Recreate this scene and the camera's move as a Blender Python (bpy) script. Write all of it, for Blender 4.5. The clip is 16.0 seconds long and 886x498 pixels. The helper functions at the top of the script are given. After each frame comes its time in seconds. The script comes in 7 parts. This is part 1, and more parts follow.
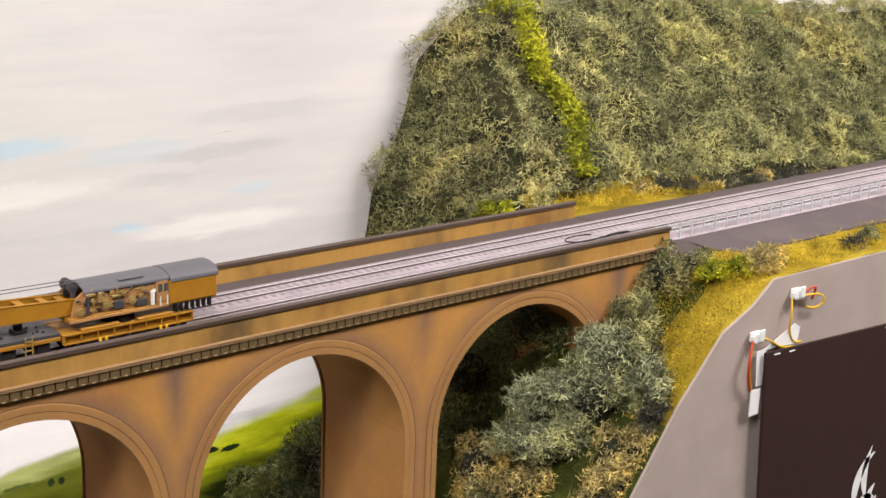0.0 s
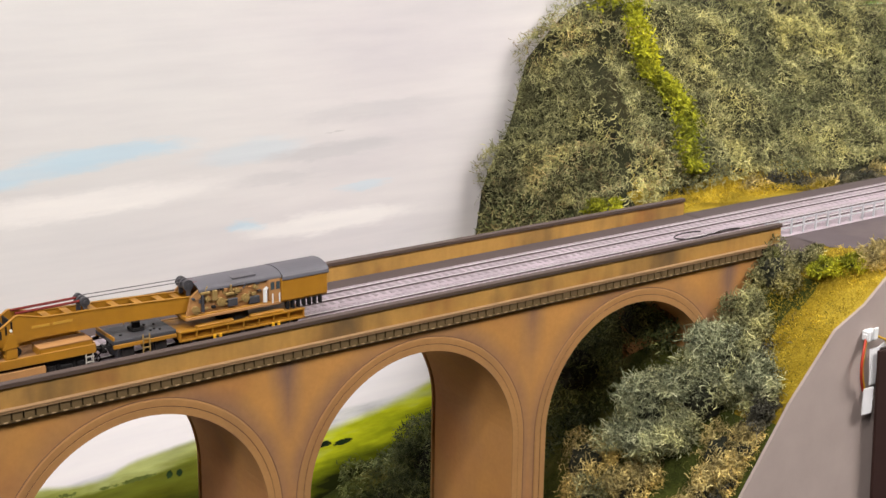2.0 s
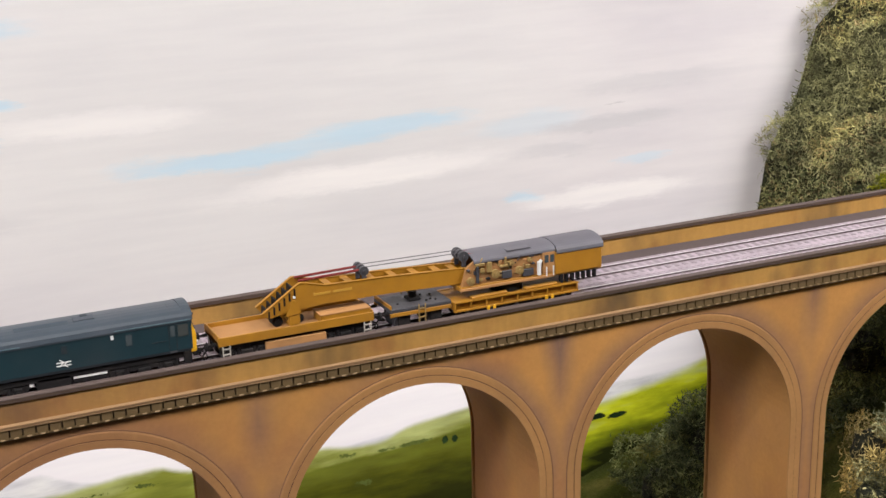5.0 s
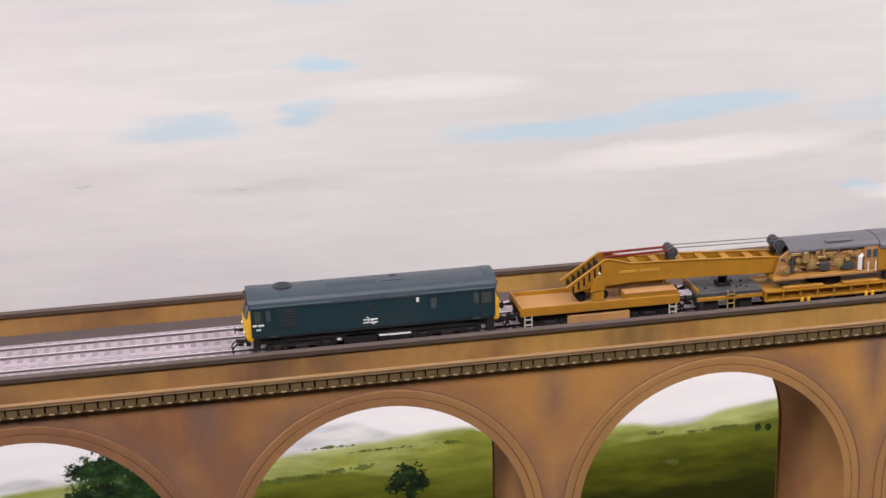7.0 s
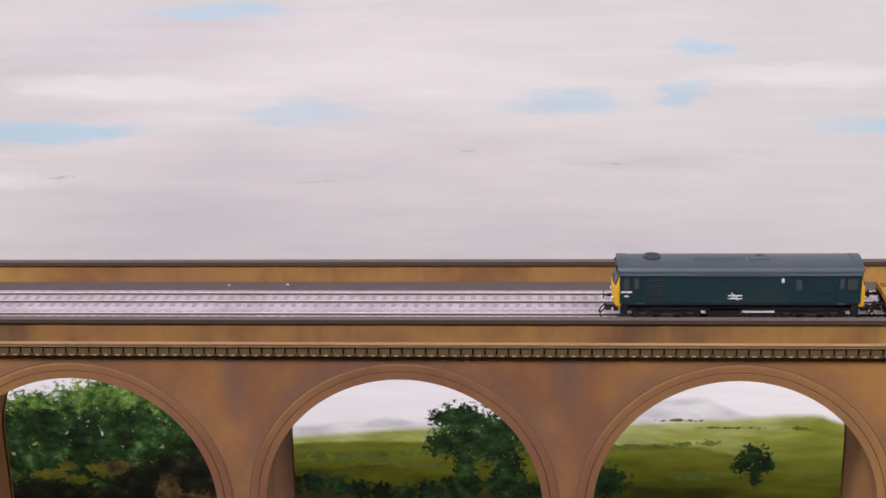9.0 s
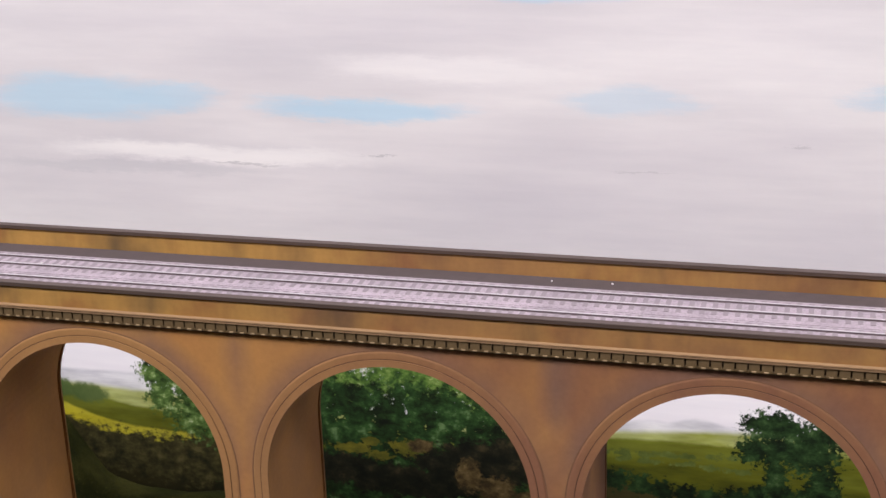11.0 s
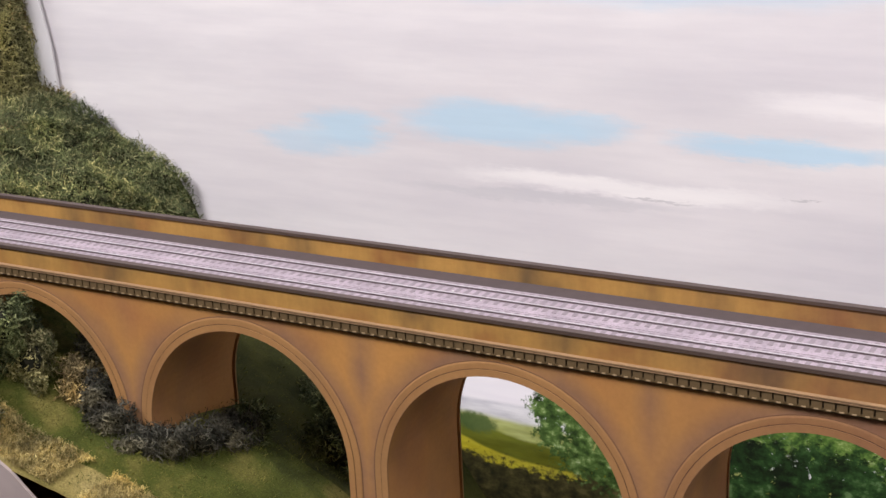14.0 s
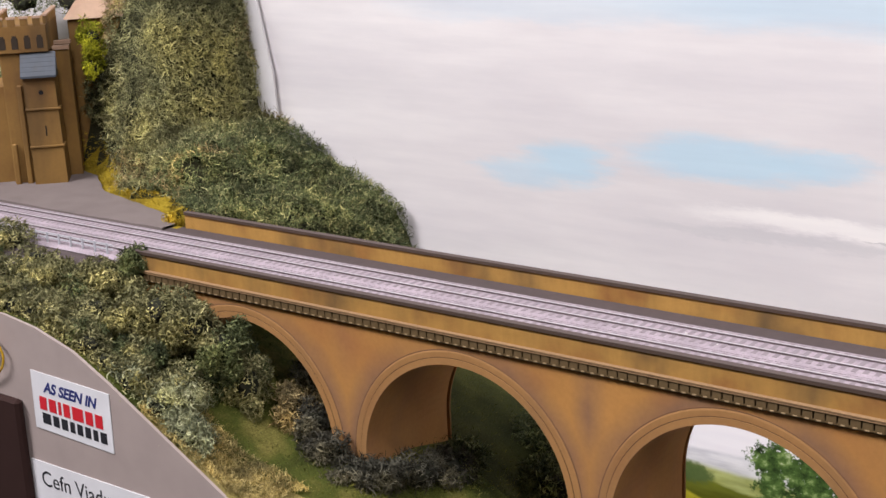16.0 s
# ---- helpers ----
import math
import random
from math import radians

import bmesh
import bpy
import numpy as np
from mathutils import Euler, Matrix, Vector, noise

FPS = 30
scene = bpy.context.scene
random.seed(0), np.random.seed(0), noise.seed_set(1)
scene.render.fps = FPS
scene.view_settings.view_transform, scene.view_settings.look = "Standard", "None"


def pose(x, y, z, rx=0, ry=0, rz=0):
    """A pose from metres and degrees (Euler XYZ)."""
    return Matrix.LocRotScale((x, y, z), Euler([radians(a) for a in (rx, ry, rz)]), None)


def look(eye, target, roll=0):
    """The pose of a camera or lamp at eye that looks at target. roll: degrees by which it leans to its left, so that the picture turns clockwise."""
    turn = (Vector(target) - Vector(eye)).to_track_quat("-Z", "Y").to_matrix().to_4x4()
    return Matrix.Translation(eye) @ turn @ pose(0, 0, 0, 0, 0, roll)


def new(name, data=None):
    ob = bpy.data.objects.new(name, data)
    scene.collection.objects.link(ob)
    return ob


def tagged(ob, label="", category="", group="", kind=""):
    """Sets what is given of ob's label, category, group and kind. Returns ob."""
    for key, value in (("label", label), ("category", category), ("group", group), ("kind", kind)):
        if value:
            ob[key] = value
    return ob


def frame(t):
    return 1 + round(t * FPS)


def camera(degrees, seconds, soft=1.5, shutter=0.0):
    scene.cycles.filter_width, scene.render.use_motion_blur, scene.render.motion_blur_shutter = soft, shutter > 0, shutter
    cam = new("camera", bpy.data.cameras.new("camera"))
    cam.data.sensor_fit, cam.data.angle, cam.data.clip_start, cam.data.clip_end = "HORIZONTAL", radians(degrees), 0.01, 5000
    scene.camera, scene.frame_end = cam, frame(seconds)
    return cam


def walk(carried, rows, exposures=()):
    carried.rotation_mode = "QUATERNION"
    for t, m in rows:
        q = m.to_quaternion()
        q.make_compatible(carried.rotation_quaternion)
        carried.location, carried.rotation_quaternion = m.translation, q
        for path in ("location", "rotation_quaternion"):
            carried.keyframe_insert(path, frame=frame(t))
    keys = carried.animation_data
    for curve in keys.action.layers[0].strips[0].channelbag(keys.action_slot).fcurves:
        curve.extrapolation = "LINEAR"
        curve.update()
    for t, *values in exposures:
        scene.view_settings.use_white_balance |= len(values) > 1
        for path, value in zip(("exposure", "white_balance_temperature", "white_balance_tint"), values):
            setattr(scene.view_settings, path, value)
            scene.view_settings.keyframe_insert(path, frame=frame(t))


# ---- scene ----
cam = camera(33.90, 16.0, 1.5)
# seconds, place, and turns; the viaduct runs along x at y = 0, its parapet's foot of the coping is z = 0
ROWS = [
    (0.0, 0.0842, -0.9015, 0.3560, 74.57, -2.20, -40.56),
    (0.5, 0.0850, -0.9017, 0.3563, 74.56, -1.84, -39.66),
    (1.0, 0.0852, -0.9008, 0.3555, 74.53, -1.52, -38.70),
    (1.5, 0.0855, -0.9007, 0.3562, 74.47, -1.21, -37.72),
    (2.0, 0.0828, -0.9130, 0.3623, 74.22, -0.87, -36.22),
    (2.5, 0.0908, -0.9274, 0.3700, 73.88, -0.54, -34.29),
    (3.0, 0.0956, -0.9466, 0.3815, 73.47, -0.10, -32.21),
    (5.5, 0.0900, -0.9089, 0.3647, 72.83, 1.06, -22.25),
    (6.0, 0.0985, -0.9225, 0.3721, 72.50, 0.87, -18.45),
    (6.5, 0.1120, -0.9198, 0.3803, 71.87, 1.47, -14.89),
    (7.0, 0.1221, -0.9146, 0.3733, 71.80, 1.42, -10.87),
    (7.5, 0.1188, -0.9355, 0.3778, 71.77, 1.18, -7.37),
    (8.0, 0.1142, -0.9433, 0.3784, 71.62, 1.21, -3.57),
    (8.5, 0.1096, -0.9581, 0.3831, 71.53, 1.39, -0.04),
    (9.0, 0.1020, -0.9653, 0.3819, 71.41, 1.30, 3.58),
    (9.5, 0.0934, -0.9582, 0.3843, 71.09, 1.24, 6.78),
    (12.0, 0.0281, -0.9148, 0.3982, 70.43, 2.24, 19.56),
    (12.5, 0.0184, -0.9121, 0.3895, 71.07, 2.22, 22.07),
    (13.0, 0.0140, -0.8976, 0.3873, 71.41, 2.47, 25.00),
    (13.5, -0.0026, -0.8935, 0.3879, 71.65, 2.53, 26.95),
    (14.0, -0.0116, -0.8885, 0.3853, 72.12, 2.65, 29.43),
    (14.5, -0.0271, -0.8881, 0.3838, 72.54, 2.64, 31.36),
    (15.0, -0.0443, -0.8871, 0.3845, 72.90, 2.58, 33.22),
    (15.5, -0.0541, -0.8830, 0.3777, 73.46, 2.72, 35.07),
    (16.0, -0.0655, -0.8755, 0.3710, 74.01, 2.72, 36.93),
]
EXPOSURES = ((0, -0.05, 6650, 11), (2.5, -0.13, 6520, 12), (5.5, -0.10, 6350, 13), (7, -0.19, 6300, 15), (8.5, -0.26, 6180, 17), (9.5, -0.22, 6150, 18), (12, -0.15, 6150, 18), (16, -0.09, 6200, 16))
walk(cam, [(t, pose(x, y, z, rx, ry, rz)) for t, x, y, z, rx, ry, rz in ROWS], EXPOSURES)

# ---- world and light ----
world = bpy.data.worlds.new("hall")
scene.world = world
world.use_nodes = True
world.node_tree.nodes["Background"].inputs[0].default_value = (0.9, 0.92, 1.0, 1)
world.node_tree.nodes["Background"].inputs[1].default_value = 0.008


def area_light(name, where, target, sx, sy, watts, colour, spread=180):
    data = bpy.data.lights.new(name, "AREA")
    data.shape, data.size, data.size_y, data.energy, data.color = "RECTANGLE", sx, sy, watts, colour
    ob = new(name, data)
    data.spread = radians(spread)
    ob.matrix_world = look(where, target)
    return ob


# the strips of lamps along the layout's pelmet, and the hall's ceiling panels
area_light("pelmet_light", (0.0, -0.14, 1.12), (0.0, 0.20, 0.0), 6.4, 0.10, 15.5, (1.0, 0.977, 0.945))
area_light("hall_light", (-1.9, -1.6, 2.30), (-0.9, 0.0, -0.1), 1.2, 0.6, 136, (1.0, 0.977, 0.955))
area_light("hall_light", (-0.16, -1.05, 1.98), (0.0, 0.0, -0.2), 0.26, 0.18, 33, (1.0, 0.955, 0.925))
area_light("hall_light", (2.4, -1.35, 2.35), (1.7, 0.1, 0.0), 1.8, 1.0, 54, (1.0, 0.968, 0.935), 82)


# ---- materials ----
def link(tree, a, b):
    tree.links.new(a, b)


def node(tree, kind, **inputs):
    n = tree.nodes.new(kind)
    for k, v in inputs.items():
        n.inputs[k.replace("_", " ")].default_value = v
    return n


def ramp(tree, source, stops):
    n = tree.nodes.new("ShaderNodeValToRGB")
    el = n.color_ramp.elements
    while len(el) < len(stops):
        el.new(0.5)
    for e, (p, c) in zip(el, stops):
        e.position, e.color = p, (*c, 1)
    link(tree, source, n.inputs[0])
    return n.outputs[0]


def mix(tree, fac, a, b, mode="MIX"):
    n = tree.nodes.new("ShaderNodeMix")
    n.data_type, n.blend_type = "RGBA", mode
    for i, v in ((0, fac), (6, a), (7, b)):
        if isinstance(v, bpy.types.NodeSocket):
            link(tree, v, n.inputs[i])
        elif i == 0:
            n.inputs[0].default_value = v
        else:
            n.inputs[i].default_value = (*v, 1)
    return n.outputs[2]


def noise_of(tree, scale, detail=4.0, stretch=(1, 1, 1), rough=0.55):
    co = tree.nodes.new("ShaderNodeTexCoord")
    mp = tree.nodes.new("ShaderNodeMapping")
    mp.inputs["Scale"].default_value = stretch
    link(tree, co.outputs["Object"], mp.inputs[0])
    n = node(tree, "ShaderNodeTexNoise", Scale=scale, Detail=detail, Roughness=rough)
    link(tree, mp.outputs[0], n.inputs["Vector"])
    return n.outputs["Fac"]


def calc(t, op, a, b=0.0, c=0.0):
    n = t.nodes.new("ShaderNodeMath")
    n.operation = op
    for i, v in enumerate((a, b, c)):
        if isinstance(v, bpy.types.NodeSocket):
            link(t, v, n.inputs[i])
        else:
            n.inputs[i].default_value = v
    return n.outputs[0]


def bump(tree, height, strength, distance):
    b = node(tree, "ShaderNodeBump", Strength=strength, Distance=distance)
    link(tree, height, b.inputs["Height"])
    return b.outputs[0]


def blank(name, roughness=0.7, metallic=0.0, specular=0.5):
    m = bpy.data.materials.new(name)
    m.use_nodes = True
    t = m.node_tree
    s = t.nodes["Principled BSDF"]
    s.inputs["Roughness"].default_value = roughness
    s.inputs["Metallic"].default_value = metallic
    s.inputs["Specular IOR Level"].default_value = specular
    return m, t, s


def paint(name, colour, roughness=0.55, wear=0.15, dirt=(0.08, 0.06, 0.045), metallic=0.0, scale=60.0, gloss=0.35):
    """Painted or moulded surface with faint mottling and grime."""
    m, t, s = blank(name, roughness, metallic, gloss)
    dark = tuple(c * 0.72 for c in colour)
    base = mix(t, noise_of(t, scale, 5), dark, colour)
    grime = ramp(t, noise_of(t, scale * 0.35, 6), [(0.52, (0, 0, 0)), (0.75, (1, 1, 1))])
    k = node(t, "ShaderNodeMath")
    k.operation = "MULTIPLY"
    k.inputs[1].default_value = wear
    link(t, grime, k.inputs[0])
    link(t, mix(t, k.outputs[0], base, dirt), s.inputs["Base Color"])
    link(t, bump(t, noise_of(t, scale * 8, 3), 0.15, 0.0005), s.inputs["Normal"])
    return m


def foliage(name, tones, roughness=0.9):
    """Fibres whose tone changes from strand to strand and from patch to patch, with clump shading mixed in."""
    m, t, s = blank(name, roughness, specular=0.2)
    g = t.nodes.new("ShaderNodeNewGeometry")
    n = len(tones) - 1
    own = ramp(t, g.outputs["Random Per Island"], [(i / n, c) for i, c in enumerate(tones)])
    patch = ramp(t, noise_of(t, 11.0, 4), [(0.34, (0.46, 0.49, 0.50)), (0.5, (0.96, 0.96, 0.94)), (0.64, (1.46, 1.38, 1.10))])
    # finer mottling puts the shade between clumps into the colour
    tuft = ramp(t, noise_of(t, 48.0, 3), [(0.34, (0.50, 0.50, 0.50)), (0.52, (1.0, 1.0, 1.0)), (0.68, (1.32, 1.30, 1.22))])
    link(t, mix(t, 1.0, mix(t, 1.0, own, patch, "MULTIPLY"), tuft, "MULTIPLY"), s.inputs["Base Color"])
    return m


# ---- mesh tools ----
def mesh_object(name, bm, material, parent=None, smooth=False):
    me = bpy.data.meshes.new(name)
    bm.normal_update()
    bm.to_mesh(me)
    bm.free()
    if smooth:
        me.shade_smooth()
    if material:
        me.materials.append(material)
    ob = new(name, me)
    ob.parent = parent
    return ob


def part(name, bm, material, parent, label="", smooth=False):
    ob = mesh_object(name, bm, material, parent, smooth)
    return tagged(ob, label)


def same(name, ob, parent, where, turn=0.0):
    """One more piece on the mesh of ob."""
    o = new(name, ob.data)
    o.parent = parent
    o.matrix_basis = pose(*where, 0, 0, turn)
    return o


def thing(name, where=(0, 0, 0), turn=0.0, **tags):
    ob = new(name)
    ob.empty_display_size = 0.01
    ob.matrix_basis = pose(*where, 0, 0, turn)
    return tagged(ob, **tags)


def arrays(name, verts, faces, material, parent=None):
    """A mesh from numpy arrays of corners and of faces with equal numbers of corners."""
    me = bpy.data.meshes.new(name)
    k = faces.shape[1]
    me.vertices.add(len(verts))
    me.vertices.foreach_set("co", verts.astype(np.float32).ravel())
    me.loops.add(faces.size)
    me.loops.foreach_set("vertex_index", faces.astype(np.int32).ravel())
    me.polygons.add(len(faces))
    me.polygons.foreach_set("loop_start", np.arange(0, faces.size, k, dtype=np.int32))
    me.update(calc_edges=True)
    me.materials.append(material)
    ob = new(name, me)
    ob.parent = parent
    return ob


def box(bm, x0, x1, y0, y1, z0, z1, bevel=0.0):
    m = Matrix.LocRotScale(((x0 + x1) / 2, (y0 + y1) / 2, (z0 + z1) / 2), None, (x1 - x0, y1 - y0, z1 - z0))
    g = bmesh.ops.create_cube(bm, size=1, matrix=m)
    if bevel:
        edges = list({e for v in g["verts"] for e in v.link_edges})
        bmesh.ops.bevel(bm, geom=edges, offset=bevel, segments=1, affect="EDGES")
    return bm


def boxes(*dims, bevel=0.0):
    bm = bmesh.new()
    for d in dims:
        box(bm, *d, bevel=bevel)
    return bm


def tube(bm, a, b, r, n=10, r2=None):
    a, b = Vector(a), Vector(b)
    m = Matrix.Translation((a + b) / 2) @ (b - a).to_track_quat("Z", "Y").to_matrix().to_4x4()
    bmesh.ops.create_cone(bm, cap_ends=True, segments=n, radius1=r, radius2=r if r2 is None else r2, depth=(b - a).length, matrix=m)
    return bm


def tubes(*rods, n=10):
    bm = bmesh.new()
    for a, b, r in rods:
        tube(bm, a, b, r, n)
    return bm


def prism(bm, outline, axis, lo, hi):
    """A flat outline pushed from lo to hi along an axis; the outline's pairs fill the other two axes in order."""
    def at(u, v, w):
        return {"x": (w, u, v), "y": (u, w, v), "z": (u, v, w)}[axis]
    a = [bm.verts.new(at(u, v, lo)) for u, v in outline]
    b = [bm.verts.new(at(u, v, hi)) for u, v in outline]
    bm.faces.new(a)
    bm.faces.new(b[::-1])
    for i in range(len(a)):
        j = (i + 1) % len(a)
        bm.faces.new((a[j], a[i], b[i], b[j]))
    bmesh.ops.recalc_face_normals(bm, faces=bm.faces[:])
    return bm


def prisms(axis, *items):
    bm = bmesh.new()
    for outline, lo, hi in items:
        prism(bm, outline, axis, lo, hi)
    return bm


def smoothstep(a, b, x):
    t = np.clip((np.asarray(x, float) - a) / (b - a), 0, 1)
    return t * t * (3 - 2 * t)


def value_noise(x, y, scale, seed=0):
    """Smooth noise from 0 to 1 on a plane, for arrays."""
    x, y = np.asarray(x, float) / scale, np.asarray(y, float) / scale
    xi, yi = np.floor(x).astype(int), np.floor(y).astype(int)
    u, v = x - xi, y - yi
    u, v = u * u * (3 - 2 * u), v * v * (3 - 2 * v)

    def h(i, j):
        k = (i * 374761393 + j * 668265263 + seed * 974711) & 0x7FFFFFFF
        k = ((k ^ (k >> 13)) * 1274126177) & 0x7FFFFFFF
        return ((k ^ (k >> 16)) & 0xFFFF) / 65535.0
    return (h(xi, yi) * (1 - u) + h(xi + 1, yi) * u) * (1 - v) + (h(xi, yi + 1) * (1 - u) + h(xi + 1, yi + 1) * u) * v


RNG = np.random.default_rng(7)


def strands(name, roots, outward, length, width, material, parent=None, lift=0.35, kinks=5, curl=1.05):
    """Wiry fibres: ribbons that curl over the surface, or stand up from it where the lift is high."""
    n = len(roots)

    def unit(v):
        return v / (np.linalg.norm(v, axis=1, keepdims=True) + 1e-9)
    standing = lift > 1.0
    way = RNG.normal(size=(n, 3))
    if not standing:
        way -= outward * (way * outward).sum(1, keepdims=True) * 0.7
    way = unit(unit(way) + outward * lift)
    axis = unit(RNG.normal(size=(n, 3)) * (1.0 if standing else 0.45) + outward * (0.0 if standing else 1.0))
    axis *= np.where(RNG.random((n, 1)) < 0.5, -1, 1)
    size = length * (0.5 + RNG.random((n, 1)))
    turn = curl * RNG.normal(1.0, 0.4, size=(n, 1))
    half = width * (0.6 + 0.8 * RNG.random((n, 1))) / 2
    across = unit(RNG.normal(size=(n, 3)))
    face = unit(outward + 0.5 * RNG.normal(size=(n, 3)))
    p, rows = roots, []
    for i in range(kinks + 1):
        side = half * (across if standing else unit(np.cross(way, face))) * (0.5 if i == kinks else 1.0)
        rows += [p - side, p + side]
        p = p + way * size / kinks
        turn = np.where(RNG.random((n, 1)) < 0.2, -turn, turn)
        way = way * np.cos(turn) + np.cross(axis, way) * np.sin(turn) + axis * (axis * way).sum(1, keepdims=True) * (1 - np.cos(turn))
        way = unit(way + RNG.normal(scale=0.15, size=(n, 3)))
    verts = np.stack(rows, 1).reshape(-1, 3)
    m = 2 * (kinks + 1)
    f = np.array([[2 * i, 2 * i + 1, 2 * i + 3, 2 * i + 2] for i in range(kinks)])
    faces = (np.arange(n)[:, None, None] * m + f[None]).reshape(-1, 4)
    return arrays(name, verts, faces, material, parent)


# ---- the materials of the place ----
def arch_stains(t, col, tone, amount):
    """Airbrushed weathering: a soft band outside each arch ring and a streak that runs down each pier from the frieze."""
    co = t.nodes.new("ShaderNodeNewGeometry")
    sep = t.nodes.new("ShaderNodeSeparateXYZ")
    link(t, co.outputs["Position"], sep.inputs[0])

    near = calc(t, "WRAP", sep.outputs["X"], 0.1225, -0.1225)
    high = calc(t, "MAXIMUM", calc(t, "ADD", sep.outputs["Z"], 0.148), 0.0)
    r = calc(t, "SQRT", calc(t, "ADD", calc(t, "MULTIPLY", near, near), calc(t, "MULTIPLY", high, high)))
    wob = calc(t, "MULTIPLY", calc(t, "SUBTRACT", noise_of(t, 20.0, 3), 0.5), 0.018)
    hug = calc(t, "SUBTRACT", 1.0, calc(t, "DIVIDE", calc(t, "ABSOLUTE", calc(t, "SUBTRACT", calc(t, "ADD", r, wob), 0.1165)), 0.019))
    pier = calc(t, "SUBTRACT", 0.1225, calc(t, "ABSOLUTE", near))
    streak = calc(t, "SUBTRACT", 1.0, calc(t, "DIVIDE", calc(t, "ABSOLUTE", calc(t, "ADD", pier, wob)), 0.017))
    fade = node(t, "ShaderNodeMapRange")
    fade.interpolation_type = "SMOOTHSTEP"
    fade.inputs["From Min"].default_value, fade.inputs["From Max"].default_value = -0.125, -0.035
    link(t, calc(t, "ADD", sep.outputs["Z"], calc(t, "MULTIPLY", wob, 2.0)), fade.inputs["Value"])
    runs = calc(t, "MULTIPLY", calc(t, "MAXIMUM", streak, 0.0), fade.outputs[0])
    runs = calc(t, "MULTIPLY", runs, calc(t, "MINIMUM", calc(t, "MAXIMUM", calc(t, "MULTIPLY_ADD", sep.outputs["X"], 8.0, 6.6), 0.2), 1.0))
    patch = ramp(t, noise_of(t, 9.0, 3), [(0.36, (0.25, 0.25, 0.25)), (0.60, (1, 1, 1))])
    f = calc(t, "MAXIMUM", calc(t, "MULTIPLY", calc(t, "MAXIMUM", hug, 0.0), 0.75), runs)
    f = calc(t, "MINIMUM", calc(t, "MULTIPLY", calc(t, "MULTIPLY", f, patch), amount), 1.0)
    return mix(t, f, col, tone)


def middle_wash(t, col, most=0.8):
    """A pinkish brown wash over the middle spans, uneven and soft at its ends."""
    co = t.nodes.new("ShaderNodeNewGeometry")
    sep = t.nodes.new("ShaderNodeSeparateXYZ")
    link(t, co.outputs["Position"], sep.inputs[0])
    wander = calc(t, "ADD", sep.outputs["X"], calc(t, "MULTIPLY", noise_of(t, 16.0, 3), 0.09))
    f = calc(t, "SUBTRACT", 1.15, calc(t, "DIVIDE", calc(t, "ABSOLUTE", calc(t, "SUBTRACT", wander, 0.04)), 0.36))
    f = calc(t, "MINIMUM", calc(t, "MAXIMUM", f, 0.0), most)
    patch = ramp(t, noise_of(t, 12.0, 3, (1, 1, 0.6)), [(0.36, (0.45, 0.45, 0.45)), (0.56, (1, 1, 1))])
    return mix(t, calc(t, "MULTIPLY", f, patch), col, (0.162, 0.067, 0.040))


def stone_paint(name, light, warm, dark, wear_scale=9.0, stains=0.0, blotches=0.0, washed=0.0, runs=0.3):
    """Painted model stonework: ochre washes, brown run-down stains, fine grain."""
    m, t, s = blank(name, 0.78, specular=0.3)
    wash = ramp(t, noise_of(t, wear_scale, 3), [(0.34, warm), (0.5, light), (0.68, tuple(c * 1.12 for c in light))])
    run = ramp(t, noise_of(t, 22.0, 3, (1, 1, 0.2)), [(0.5, (0, 0, 0)), (0.76, (runs, runs, runs))])
    col = mix(t, run, wash, dark)
    if blotches:
        f = ramp(t, noise_of(t, 8.5, 4, (1, 1, 0.5)), [(0.50, (0, 0, 0)), (0.64, (blotches, blotches, blotches))])
        col = mix(t, f, col, dark)
        brushed = ramp(t, noise_of(t, 150.0, 3, (1, 1, 0.12)), [(0.34, (0.95, 0.95, 0.94)), (0.66, (1.05, 1.05, 1.04))])
        col = mix(t, 1.0, col, brushed, "MULTIPLY")
    if washed:
        col = middle_wash(t, col, washed)
    if stains:
        col = arch_stains(t, col, (0.150, 0.088, 0.066), stains)
    fine = ramp(t, noise_of(t, 260.0, 3), [(0.3, (0.95, 0.95, 0.95)), (0.7, (1.04, 1.04, 1.04))])
    link(t, mix(t, 1.0, col, fine, "MULTIPLY"), s.inputs["Base Color"])
    link(t, bump(t, noise_of(t, 300.0, 4), 0.15, 0.0005), s.inputs["Normal"])
    return m


STONE = stone_paint("ochre_stone_paint", (0.395, 0.190, 0.050), (0.34, 0.150, 0.046), (0.21, 0.115, 0.055), 8.0, 0.9, washed=0.8)
PARAPET = stone_paint("parapet_stone_paint", (0.350, 0.190, 0.046), (0.245, 0.112, 0.030), (0.092, 0.058, 0.026), 14.0, 0.0, 0.9, 0.5)
RING = stone_paint("arch_ring_paint", (0.310, 0.158, 0.054), (0.270, 0.132, 0.048), (0.17, 0.100, 0.05), washed=0.8)
COPING = paint("coping_paint", (0.074, 0.046, 0.032), 0.75, 0.3)
# lighter than the coping's sides, for dust and for light falling from above
COPING_TOP = paint("coping_top_dust_and_light", (0.105, 0.078, 0.068), 0.8, 0.3, gloss=0.2)
DENTIL = paint("dentil_paint", (0.112, 0.070, 0.026), 0.8, 0.35, (0.07, 0.048, 0.022), scale=90)
# dark parapet joint, and the shade painted into the arch grooves
JOINT = paint("joint_and_groove_shade_paint", (0.075, 0.030, 0.016), 0.85, 0.3)
# brown for the band that paints soft shade outside each arch moulding
RIM_SHADE = paint("rim_shade_paint", (0.185, 0.092, 0.044), 0.85, 0.3)
